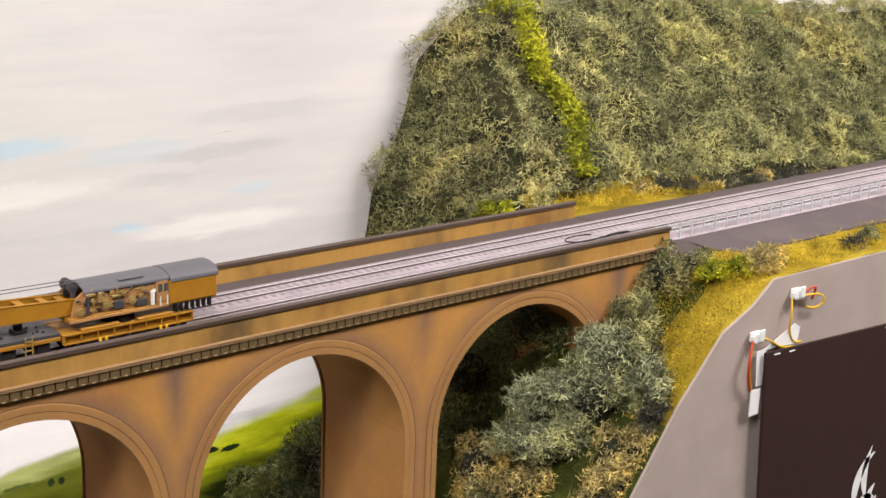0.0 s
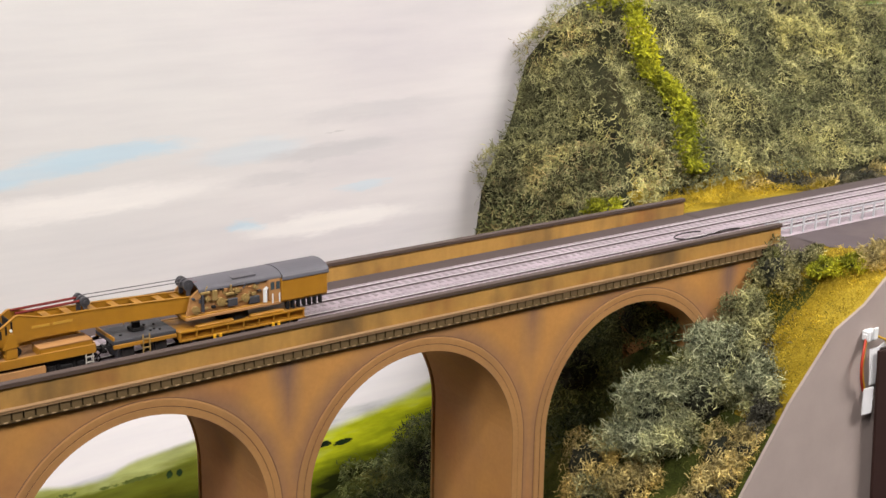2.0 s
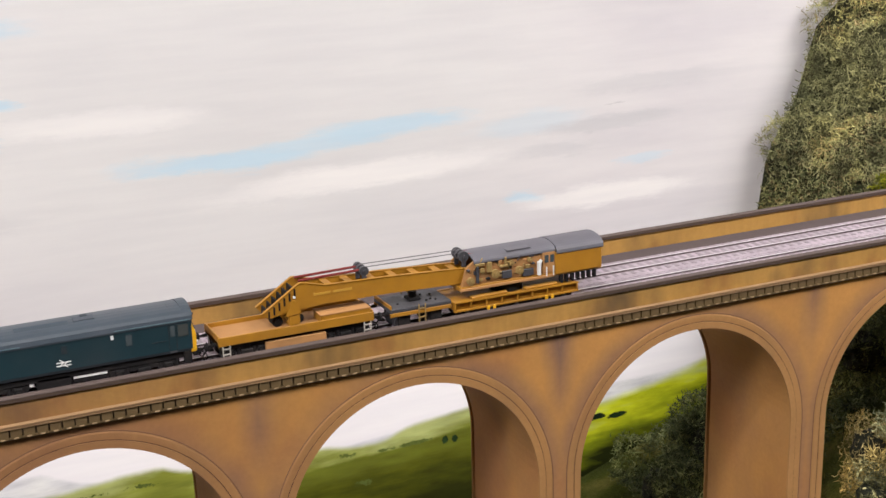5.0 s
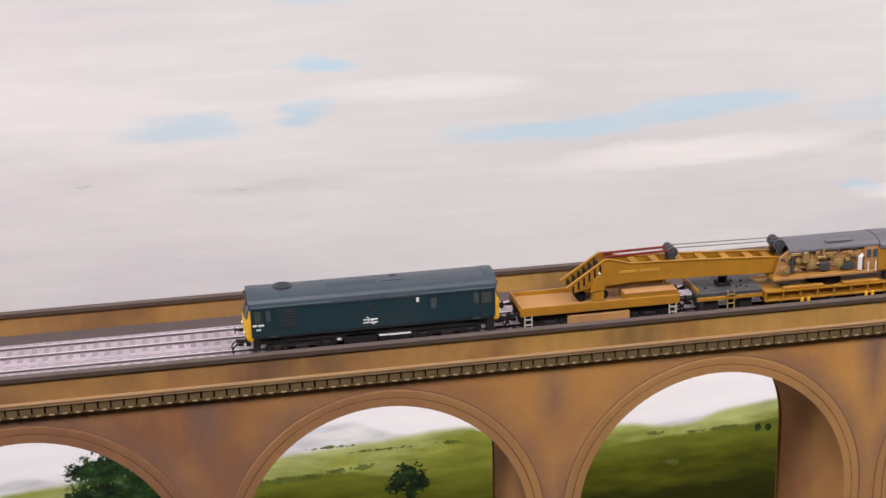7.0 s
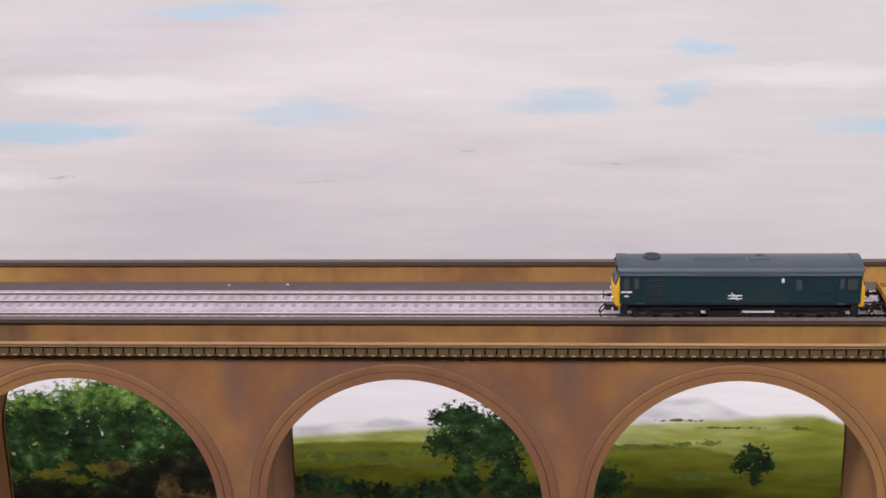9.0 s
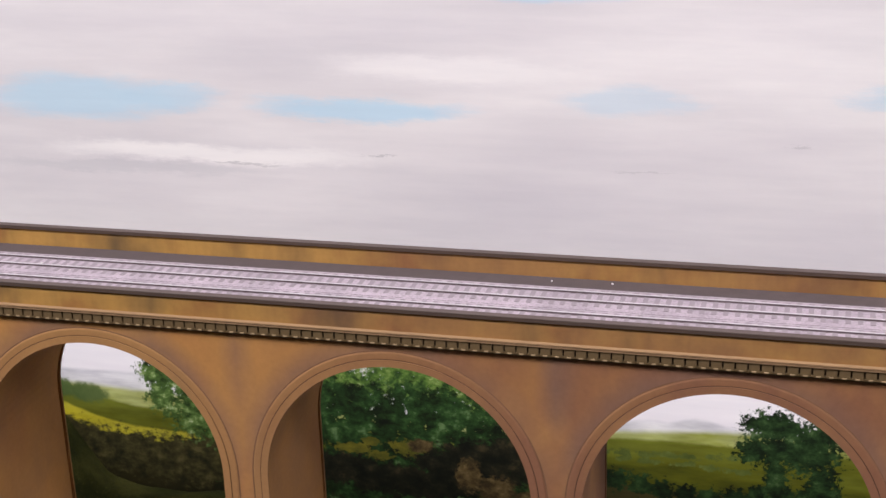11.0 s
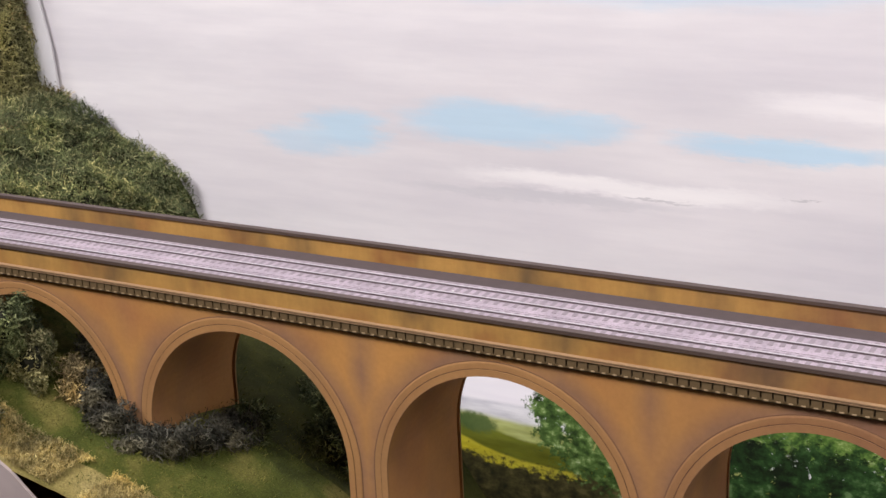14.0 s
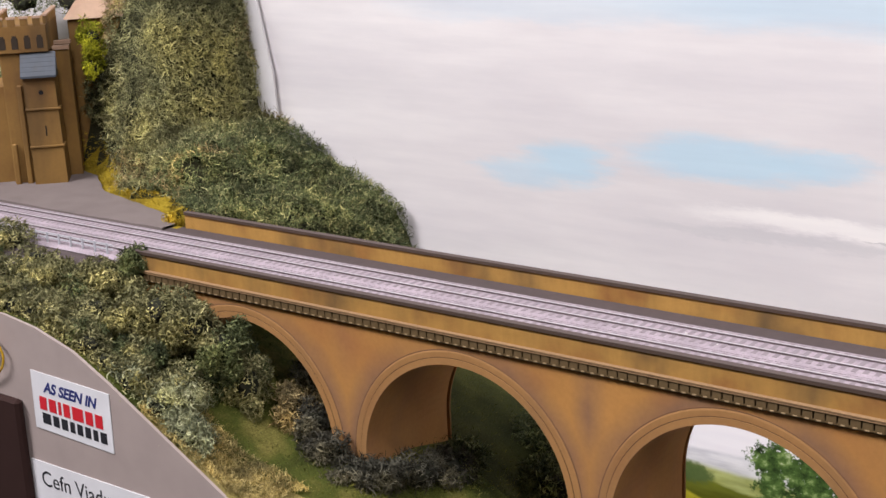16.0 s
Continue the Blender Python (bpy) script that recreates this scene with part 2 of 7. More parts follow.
STRING = paint("string_course_paint", (0.27, 0.160, 0.074), 0.75, 0.35, (0.14, 0.09, 0.05), scale=30)
# dark brown that paints shade into the dentil slots and the tower's niches
RECESS_SHADE = paint("recess_shade_paint", (0.034, 0.022, 0.012), 0.85, 0.3)
RAIL = paint("rail_side_paint", (0.135, 0.102, 0.105), 0.7, 0.3)
RAILHEAD = paint("bright_railhead", (0.62, 0.58, 0.59), 0.4, 0.2, metallic=0.3)
# paler than the dentils: the light their feet catch is in the colour
DENTIL_FOOT = paint("lit_dentil_foot_paint", (0.245, 0.170, 0.088), 0.85, 0.8, (0.10, 0.065, 0.03), scale=30)
SLEEPER = paint("sleeper_paint", (0.265, 0.222, 0.238), 0.85, 0.2)


def ballast_paint():
    m, t, s = blank("ballast", 0.92, specular=0.2)
    v = node(t, "ShaderNodeTexVoronoi", Scale=520.0)
    co = t.nodes.new("ShaderNodeTexCoord")
    link(t, co.outputs["Object"], v.inputs["Vector"])
    grain = ramp(t, v.outputs["Distance"], [(0.0, (0.38, 0.325, 0.352)), (0.5, (0.33, 0.28, 0.305)), (1.0, (0.27, 0.23, 0.25))])
    patch = ramp(t, noise_of(t, 30.0, 4), [(0.35, (0.85, 0.84, 0.84)), (0.65, (1.1, 1.08, 1.08))])
    link(t, mix(t, 1.0, grain, patch, "MULTIPLY"), s.inputs["Base Color"])
    link(t, bump(t, v.outputs["Distance"], 0.25, 0.0006), s.inputs["Normal"])
    return m


BALLAST = ballast_paint()
DECK = paint("deck_ash", (0.085, 0.064, 0.062), 0.9, 0.3, scale=120)
FASCIA = paint("fascia_paint", (0.41, 0.335, 0.305), 0.5, 0.06, scale=25)


def ground_paint(name, stops):
    """Static grass: olive green with straw and bare patches, yellow on the banks."""
    m, t, s = blank(name, 0.95, specular=0.1)
    g1 = ramp(t, noise_of(t, 16.0, 6), stops)
    fine = ramp(t, noise_of(t, 600.0, 4), [(0.3, (0.6, 0.6, 0.6)), (0.7, (1.3, 1.3, 1.3))])
    link(t, mix(t, 1.0, g1, fine, "MULTIPLY"), s.inputs["Base Color"])
    link(t, bump(t, noise_of(t, 900.0, 3), 0.6, 0.002), s.inputs["Normal"])
    return m


GRASS = ground_paint("static_grass", [(0.35, (0.034, 0.042, 0.008)), (0.5, (0.066, 0.076, 0.014)), (0.66, (0.15, 0.132, 0.034))])
GOLD_BASE = ground_paint("golden_static_grass", [(0.35, (0.17, 0.115, 0.010)), (0.5, (0.30, 0.21, 0.016)), (0.66, (0.40, 0.29, 0.03))])
STRAW_BASE = ground_paint("dry_static_grass", [(0.35, (0.15, 0.125, 0.035)), (0.5, (0.23, 0.185, 0.06)), (0.66, (0.32, 0.26, 0.10))])
# darker copy of the grass, with the arches' shade put into its colour
SHADY_GRASS = ground_paint("grass_painted_shady", [(0.35, (0.018, 0.021, 0.005)), (0.5, (0.032, 0.036, 0.008)), (0.66, (0.060, 0.060, 0.014))])
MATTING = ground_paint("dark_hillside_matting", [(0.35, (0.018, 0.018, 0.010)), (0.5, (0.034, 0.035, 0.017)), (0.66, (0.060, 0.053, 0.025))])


# ---- the viaduct ----
PITCH, RADIUS, SPRING, ARCHES = 0.245, 0.1042, -0.148, 9
WIDTH, FOOT, SIDE0, SIDE1 = 0.131, -0.47, 0.0025, 0.1185
CENTRES = [(4 - i) * PITCH for i in range(ARCHES)]
LEFT_END, RIGHT_END = CENTRES[-1] - 0.125, CENTRES[0] + 0.165
DECK_Z, RAIL_Z = -0.0135, -0.011


def viaduct_wall():
    """Spandrels, piers and soffits of all nine arches as one shell."""
    bm = bmesh.new()
    top, steps = -0.0255, 40

    def quad(*pts):
        bm.faces.new([bm.verts.new(p) for p in pts])
    edges = [LEFT_END]
    for c in sorted(CENTRES):
        angles = [math.pi - math.pi * i / steps for i in range(steps + 1)]
        curve = [(c + RADIUS * math.cos(a), SPRING + RADIUS * math.sin(a)) for a in angles]
        for (xa, za), (xb, zb) in zip(curve, curve[1:]):
            quad((xa, SIDE0, za), (xb, SIDE0, zb), (xb, SIDE0, top), (xa, SIDE0, top))
            quad((xa, SIDE1, top), (xb, SIDE1, top), (xb, SIDE1, zb), (xa, SIDE1, za))
            quad((xa, SIDE0, za), (xa, SIDE1, za), (xb, SIDE1, zb), (xb, SIDE0, zb))
        for x in (c - RADIUS, c + RADIUS):
            quad((x, SIDE0, SPRING), (x, SIDE0, FOOT), (x, SIDE1, FOOT), (x, SIDE1, SPRING))
        edges += [c - RADIUS, c + RADIUS]
    edges.append(RIGHT_END)
    for x0, x1 in zip(edges[::2], edges[1::2]):
        quad((x0, SIDE0, FOOT), (x1, SIDE0, FOOT), (x1, SIDE0, top), (x0, SIDE0, top))
        quad((x0, SIDE1, top), (x1, SIDE1, top), (x1, SIDE1, FOOT), (x0, SIDE1, FOOT))
    for x in (LEFT_END, RIGHT_END):
        quad((x, SIDE0, FOOT), (x, SIDE1, FOOT), (x, SIDE1, top), (x, SIDE0, top))
    quad((LEFT_END, SIDE0, top), (RIGHT_END, SIDE0, top), (RIGHT_END, SIDE1, top), (LEFT_END, SIDE1, top))
    bmesh.ops.remove_doubles(bm, verts=bm.verts[:], dist=1e-6)
    bmesh.ops.recalc_face_normals(bm, faces=bm.faces[:])
    return bm


def arch_band(r0, r1, y0, y1, legs=True):
    """A moulding that follows an arch about the origin and runs down both piers."""
    bm, steps = bmesh.new(), 40
    path = [(math.cos(math.pi * i / steps), math.sin(math.pi * i / steps), 0.0) for i in range(steps + 1)]
    if legs:
        path = [(1.0, 0.0, FOOT - SPRING)] + path + [(-1.0, 0.0, FOOT - SPRING)]
    rings = []
    for c, s, drop in path:
        a = (r0 * c, r0 * s + drop)
        b = (r1 * c, r1 * s + drop)
        rings.append([bm.verts.new(p) for p in ((a[0], y0, a[1]), (a[0], y1, a[1]), (b[0], y1, b[1]), (b[0], y0, b[1]))])
    for p, q in zip(rings, rings[1:]):
        for i in range(4):
            bm.faces.new((p[i], p[(i + 1) % 4], q[(i + 1) % 4], q[i]))
    bm.faces.new(rings[0])
    bm.faces.new(rings[-1][::-1])
    bmesh.ops.recalc_face_normals(bm, faces=bm.faces[:])
    return bm


def arch_moulding(back):
    """The outer moulding of an arch: a low rounded band, swept round the arch and down both piers."""
    bm, steps = bmesh.new(), 40
    section = [(RADIUS + 0.0059, back), (RADIUS + 0.0059, SIDE0 - 0.0006), (RADIUS + 0.0085, SIDE0 - 0.0007), (RADIUS + 0.0106, SIDE0 - 0.0007), (RADIUS + 0.0116, SIDE0 - 0.0003), (RADIUS + 0.0118, back)]
    path = [(1.0, 0.0, FOOT - SPRING)] + [(math.cos(math.pi * i / steps), math.sin(math.pi * i / steps), 0.0) for i in range(steps + 1)] + [(-1.0, 0.0, FOOT - SPRING)]
    rings = [[bm.verts.new((r * c, y, r * s + drop)) for r, y in section] for c, s, drop in path]
    n = len(section)
    for p, q in zip(rings, rings[1:]):
        for i in range(n):
            bm.faces.new((p[i], p[(i + 1) % n], q[(i + 1) % n], q[i]))
    bm.faces.new(rings[0])
    bm.faces.new(rings[-1][::-1])
    bmesh.ops.recalc_face_normals(bm, faces=bm.faces[:])
    return bm


viaduct = thing("viaduct", label="ochre-painted model stone viaduct with nine round arches", category="viaduct", kind="structure")
part("wall", viaduct_wall(), STONE, viaduct)
ring_mesh = None
for c in CENTRES:
    for y0, y1 in ((SIDE0 - 0.0010, SIDE0), (SIDE1, SIDE1 + 0.0014)):
        if y0 < 0.05:
            if ring_mesh is None:
                ring = part("arch_ring", arch_band(RADIUS - 0.0003, RADIUS + 0.0053, y0, y1 + 0.001), RING, viaduct)
                bead = part("arch_moulding", arch_moulding(y1 + 0.001), RING, viaduct)
                joint = part("arch_groove_shade", arch_band(RADIUS + 0.00525, RADIUS + 0.00595, SIDE0 - 0.0004, SIDE0 + 0.001), JOINT, viaduct, "thin dark inlay for the shade in the groove round the arch")
                rim = part("arch_shade_band", arch_band(RADIUS + 0.01185, RADIUS + 0.0126, SIDE0 - 0.0003, SIDE0 + 0.001), RIM_SHADE, viaduct, "thin brown band for the soft shade outside the arch moulding")
                ring.location = bead.location = joint.location = rim.location = (c, 0, SPRING)
                ring_mesh = (ring, bead)
            else:
                same("arch_ring", ring_mesh[0], viaduct, (c, 0, SPRING))
                same("arch_moulding", ring_mesh[1], viaduct, (c, 0, SPRING))
                same("arch_groove_shade", joint, viaduct, (c, 0, SPRING))
                same("arch_shade_band", rim, viaduct, (c, 0, SPRING))
        else:
            same("arch_ring", ring_mesh[0], viaduct, (c, y1 - 0.0014 + 0.0024, SPRING))


def run_along(outline, x0, x1):
    """A moulding with the outline in y and z that runs along x."""
    bm = bmesh.new()
    return prism(bm, outline, "x", x0, x1)


JOINTS = [0.286]
for k, (y_out, y_in) in enumerate(((0.0, 0.0045), (0.131, 0.1265))):
    lo, hi = min(y_out, y_in), max(y_out, y_in)
    ends = (LEFT_END - 0.02, RIGHT_END + 0.026) if k == 0 else (LEFT_END - 0.075, RIGHT_END + 0.02)
    cuts = [ends[0]] + [j for j in JOINTS if ends[0] < j < ends[1]] + [ends[1]]
    if k == 1:
        part("parapet_joint", boxes((0.2855, 0.2863, lo + 0.0005, hi - 0.0005, -0.0160, 0.0)), JOINT, viaduct, "dark joint between two lengths of parapet")
    for a, b in zip(cuts, cuts[1:]):
        part("parapet", boxes((a, b - 0.0001, lo + 0.0008, hi - 0.0008, -0.0165, 0.0002)), PARAPET, viaduct)
        coping = part("coping", boxes((a + 0.00005, b - 0.00005, lo - 0.0006, hi + 0.0006, 0.0002, 0.0026)), COPING, viaduct, "dark brown coping")
        part("coping_top", boxes((a + 0.00005, b - 0.00005, lo - 0.0008, hi + 0.0008, 0.0026, 0.0035), bevel=0.0003), COPING_TOP, coping, "brown-grey coping top, coloured lighter for dust and light from above")
part("string_course", run_along([(-0.0012, -0.0146), (-0.0022, -0.0152), (-0.0022, -0.0160), (-0.0012, -0.0165), (-0.0018, -0.0170), (-0.0018, -0.0178), (0.004, -0.0182), (0.004, -0.0146)], LEFT_END - 0.02, RIGHT_END + 0.012), STRING, viaduct, "pale edged double string course")
part("string_course", boxes((LEFT_END - 0.07, RIGHT_END + 0.02, 0.128, 0.1375, -0.0182, -0.0150)), PARAPET, viaduct)
part("frieze", boxes((LEFT_END - 0.01, RIGHT_END + 0.005, 0.0012, 0.13, -0.0262, -0.0183)), RECESS_SHADE, viaduct, "frieze coloured dark for the shade between the dentils")
part("frieze_lip", run_along([(-0.0010, -0.0240), (-0.0010, -0.0248), (0.0006, -0.0266), (0.0040, -0.0266), (0.0040, -0.0240)], LEFT_END - 0.008, RIGHT_END + 0.004), DENTIL, viaduct, "olive-brown lip under the dentils")
part("deck", boxes((LEFT_END - 0.07, RIGHT_END + 0.02, 0.0042, 0.1268, -0.0255, DECK_Z - 0.0006)), DECK, viaduct, "dark ash-covered deck")
first, n_dentils = None, 264
for i in range(n_dentils):
    x = LEFT_END + 0.006 + (RIGHT_END - LEFT_END - 0.012) * i / (n_dentils - 1)
    if first is None:
        first = part("dentil", prisms("x", ([(0.0020, 0.0030), (-0.0006, 0.0030), (-0.0009, -0.0026), (0.0020, -0.0026)], -0.0036, 0.0036)), DENTIL, viaduct)
        first.location = (x, -0.0002, -0.0214)
        foot = part("dentil_foot", prisms("x", ([(0.0008, 0.0008), (-0.0006, 0.0004), (-0.0007, -0.0003), (0.0008, -0.0006)], -0.0017, 0.0013)), DENTIL_FOOT, viaduct, "small foot under a dentil, coloured pale as if catching light")
        foot.location = (x, -0.0012, -0.0244)
    else:
        same("dentil", first, viaduct, (x, -0.0002, -0.0214))
        same("dentil_foot", foot, viaduct, (x, -0.0012, -0.0244))

# ---- the two tracks ----
TRACKS = (0.0413, 0.0848)
X0, X1, SLEEPERS = -2.35, 2.6, 0.0086


def ballast_bed(y):
    xs = np.arange(X0, X1, 0.004)
    near = -0.0345 if y < 0.06 else -0.0215
    ys = np.linspace(near, 0.0215, 13 if y > 0.06 else 17)
    gx, gy = np.meshgrid(xs, ys, indexing="ij")
    edge = smoothstep(0.0215, 0.0165, gy) * smoothstep(near, near + 0.005, gy)
    gz = DECK_Z - 0.0004 + edge * 0.0009 + 0.0003 * value_noise(gx, gy, 0.0023, 3) * (0.3 + edge)
    v = np.stack([gx, gy + y, gz], -1).reshape(-1, 3)
    i = np.arange(len(xs) - 1)[:, None] * len(ys) + np.arange(len(ys) - 1)
    f = np.stack([i, i + len(ys), i + len(ys) + 1, i + 1], -1).reshape(-1, 4)
    return v, f


def rail_section(y):
    h = 0.0023
    pts = [(-0.0011, 0), (0.0011, 0), (0.0011, 0.0003), (0.0004, 0.0006), (0.0004, h - 0.0008), (0.0007, h - 0.0006), (0.0007, h - 0.0002), (-0.0007, h - 0.0002), (-0.0007, h - 0.0006), (-0.0004, h - 0.0008), (-0.0004, 0.0006), (-0.0011, 0.0003)]
    return run_along([(y + a, RAIL_Z - h + b) for a, b in pts], X0, X1)


track_pieces = []
for k, y in enumerate(TRACKS):
    track = thing("railway_track", (0, 0, 0), label="pale ballasted model railway track with steel rails", category="track", group="railway tracks")
    bed = arrays("ballast_bed", *ballast_bed(y), BALLAST, track)
    tagged(bed, "pale lilac-grey ballast")
    for side in (-0.0087, 0.0087):
        rail = part("rail", rail_section(y + side), RAIL, track, "rusty-sided steel rail")
        part("railhead", boxes((X0, X1, y + side - 0.00068, y + side + 0.00068, RAIL_Z - 0.0003, RAIL_Z + 0.0001)), RAILHEAD, rail, "bright worn top of the rail")
    track_pieces.append((track, y))


def loose_stone(x, y, size, seed):
    """A chip of ballast lying loose beside a rail."""
    ob = thing("loose_stone", (x, y, DECK_Z + 0.0012), seed * 40.0, label="pale chip of ballast lying loose on the track", category="stone", group="loose ballast chips")
    bm = bmesh.new()
    bmesh.ops.create_icosphere(bm, subdivisions=1, radius=size)
    for v in bm.verts:
        v.co *= 0.75 + 0.5 * noise.noise(v.co * 900 + Vector((seed, 0, 0)))
        v.co.z = max(v.co.z * 0.7, -0.0006)
    part("chip", bm, CHIP, ob)


CHIP = paint("pale_stone_chip", (0.62, 0.58, 0.56), 0.85, 0.2)
for i, (x, y, size) in enumerate([(0.285, 0.080, 0.0019), (0.314, 0.078, 0.0012), (-0.571, 0.082, 0.0016), (-0.539, 0.071, 0.0013), (-0.099, 0.116, 0.0014), (-0.146, 0.114, 0.0012)]):
    loose_stone(x, y, size, i)

# ---- the ground ----
BACK = 0.40
FRONT = -0.115
NEAR_X = [-2.6, -1.45, -1.25, -1.17, -1.125, -1.03, -0.9, -0.84, -0.7, -0.6, -0.45, 0.6, 0.8, 0.9, 1.0, 1.065, 1.12, 1.16, 1.2, 1.3, 2.8]
NEAR_Z = [-0.016, -0.016, -0.022, -0.042, -0.052, -0.088, -0.152, -0.162, -0.225, -0.28, -0.40, -0.40, -0.33, -0.28, -0.215, -0.135, -0.075, -0.046, -0.024, -0.026, -0.032]

FASCIA_TOP = [(-2.6, -0.036), (-1.17, -0.036), (-1.125, -0.042), (-1.075, -0.056), (-1.03, -0.078), (-0.895, -0.153), (-0.80, -0.235), (-0.55, -0.46), (0.75, -0.46), (0.93, -0.31), (1.01, -0.199), (1.065, -0.124), (1.12, -0.065), (1.16, -0.047), (1.19, -0.025), (2.8, -0.030)]
YARD_X, YARD_Y = [-2.6, -1.57, -1.46, -1.393, -1.228, -1.195], [0.30, 0.277, 0.245, 0.197, 0.150, 0.128]


def ground_height(x, y):
    x, y = np.asarray(x, float), np.asarray(y, float)
    # the gorge widens behind the viaduct
    back = np.maximum(y - 0.06, 0)
    z = np.interp(np.where(x < 0, np.minimum(x + 0.55 * back, -0.45), np.maximum(x - 0.60 * back, 0.6)), NEAR_X, NEAR_Z)
    z = z - 0.06 * smoothstep(0.10, 0.20, y) * smoothstep(-0.82, -0.70, x) * (x < 0)
    # the ground comes up to the top of the fascia
    lip = np.interp(x, [p[0] for p in FASCIA_TOP], [p[1] for p in FASCIA_TOP]) - 0.003
    z = z + np.maximum(lip - z, 0) * smoothstep(-0.078, -0.100, y)
    # trackbed beyond the ends of the viaduct
    bed = np.maximum(smoothstep(1.15, 1.20, x) * smoothstep(-0.078, -0.060, y), smoothstep(-1.10, -1.16, x) * smoothstep(-0.03, -0.005, y))
    bed = np.maximum(bed, smoothstep(1.13, 1.17, x) * smoothstep(-0.02, -0.005, y))
    z = z * (1 - bed) + (DECK_Z - 0.0012) * bed
    # the hill behind the line on the right bank, with a steep flank towards the gorge
    flank = np.interp(x - 0.012 + 0.10 * (y - 0.395), [1.03, 1.06, 1.091, 1.098, 1.137, 1.159, 1.204, 1.234, 1.4], [-0.40, -0.2, -0.085, -0.025, 0.038, 0.115, 0.155, 0.175, 0.18])
    slope = -0.018 + smoothstep(0.165, 0.365, y) * 0.200 + 0.030 * (value_noise(x, y + 0.5 * x, 0.06, 5) - 0.5) * smoothstep(0.16, 0.22, y) - 0.01 * smoothstep(1.3, 1.5, x) - 0.034 * smoothstep(1.55, 1.82, x)
    hill = np.minimum(slope, flank)
    k = smoothstep(0.132, 0.142, y) * (x > 0.5)
    z = z * (1 - k) + np.maximum(hill, np.minimum(z, -0.05)) * k
    # the hill on the left bank, with a lower shoulder towards the gorge
    u = x + 0.012 - 0.10 * (y - 0.395)
    shoulder = np.interp(u, [-1.45, -1.30, -1.269, -1.198, -1.115, -1.088, -1.06, -1.0], [0.06, 0.034, 0.026, 0.001, -0.042, -0.087, -0.2, -0.4])
    foot = np.maximum(np.interp(x, YARD_X, YARD_Y) + 0.026, 0.135)
    shoulder = np.minimum(shoulder, -0.018 + smoothstep(0.0, 0.085, y - foot) * 0.10)
    shoulder = np.where(x < -1.37, np.minimum(shoulder, -0.018 + smoothstep(-1.47, -1.37, x) * 0.07), shoulder)
    main = np.where(u < -1.28, -0.02 + smoothstep(0.0, 1.0, (y - foot + np.interp(x, [-1.45, -1.38], [0.022, 0.0])) / np.interp(x, [-1.5, -1.4], [0.055, 0.10])) * np.interp(x, [-1.57, -1.49, -1.42], [0.11, 0.15, 0.27]) * smoothstep(-1.296, -1.335, u), -0.5)
    left = np.maximum(shoulder, main) + 0.022 * (value_noise(x, y - 0.5 * x, 0.06, 9) - 0.5) * smoothstep(0.15, 0.2, y)
    yard = smoothstep(0.012, -0.012, y - np.interp(x, YARD_X, YARD_Y)) * smoothstep(-1.19, -1.21, x)
    left = left * (1 - yard) + (DECK_Z - 0.001) * yard
    k = smoothstep(0.132, 0.142, y) * (x < -0.5)
    z = z * (1 - k) + np.maximum(left, np.minimum(z, -0.05)) * k
    return z + 0.004 * (value_noise(x, y, 0.05, 1) - 0.5) * (1 - bed)


def ground_sheet():
    xs = np.arange(-2.6, 2.8, 0.009)
    ys = np.arange(FRONT + 0.002, BACK + 0.004, 0.009)
    gx, gy = np.meshgrid(xs, ys, indexing="ij")
    v = np.stack([gx, gy, ground_height(gx, gy)], -1).reshape(-1, 3)
    i = np.arange(len(xs) - 1)[:, None] * len(ys) + np.arange(len(ys) - 1)
    f = np.stack([i, i + len(ys), i + len(ys) + 1, i + 1], -1).reshape(-1, 4)
    ob = arrays("ground", v, f, GRASS)
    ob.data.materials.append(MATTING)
    ob.data.materials.append(GOLD_BASE)
    ob.data.materials.append(DECK)
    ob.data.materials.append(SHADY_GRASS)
    ob.data.materials.append(STRAW_BASE)
    c = v[f].mean(1)
    x, y, z = c[:, 0], c[:, 1], c[:, 2]
    wob = 0.012 * (value_noise(x, y, 0.03, 6) - 0.5)
    kind = np.zeros(len(f), int)
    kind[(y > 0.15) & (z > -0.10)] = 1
    # ground behind the left arches takes the grass coloured as shaded
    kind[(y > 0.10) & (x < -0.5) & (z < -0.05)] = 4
    kind[(x > 1.16) & (y < -0.03)] = 2
    kind[(x > 1.055) & (x <= 1.16) & (y < -0.055 + wob)] = 2
    kind[(x > -1.0) & (x < -0.70) & (y < -0.070 + wob)] = 5
    kind[(x > 1.14) & (x < 1.44) & (y > 0.135) & (y < 0.19 + wob) & (z < 0.008)] = 2
    kind[((x > 1.16) | (x < -1.16)) & (y > -0.02) & (y < 0.136)] = 3
    kind[(x < -1.19) & (np.abs(y - np.interp(x, YARD_X, YARD_Y) - 0.014) < 0.018 + wob) & (z < 0.004)] = 2
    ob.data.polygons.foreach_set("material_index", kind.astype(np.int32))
    ob.data.shade_smooth()
    return tagged(ob, "olive and straw static grass over sculpted valley sides", "ground", kind="structure")


ground_sheet()


# ---- the backdrop ----
SKY_BLUE, SKY_GREY, SKY_WHITE = (0.43, 0.57, 0.65), (0.48, 0.468, 0.475), (0.76, 0.73, 0.70)
SKY_CREAM = (0.575, 0.565, 0.552)
SKY_PENCIL = (0.42, 0.40, 0.40)
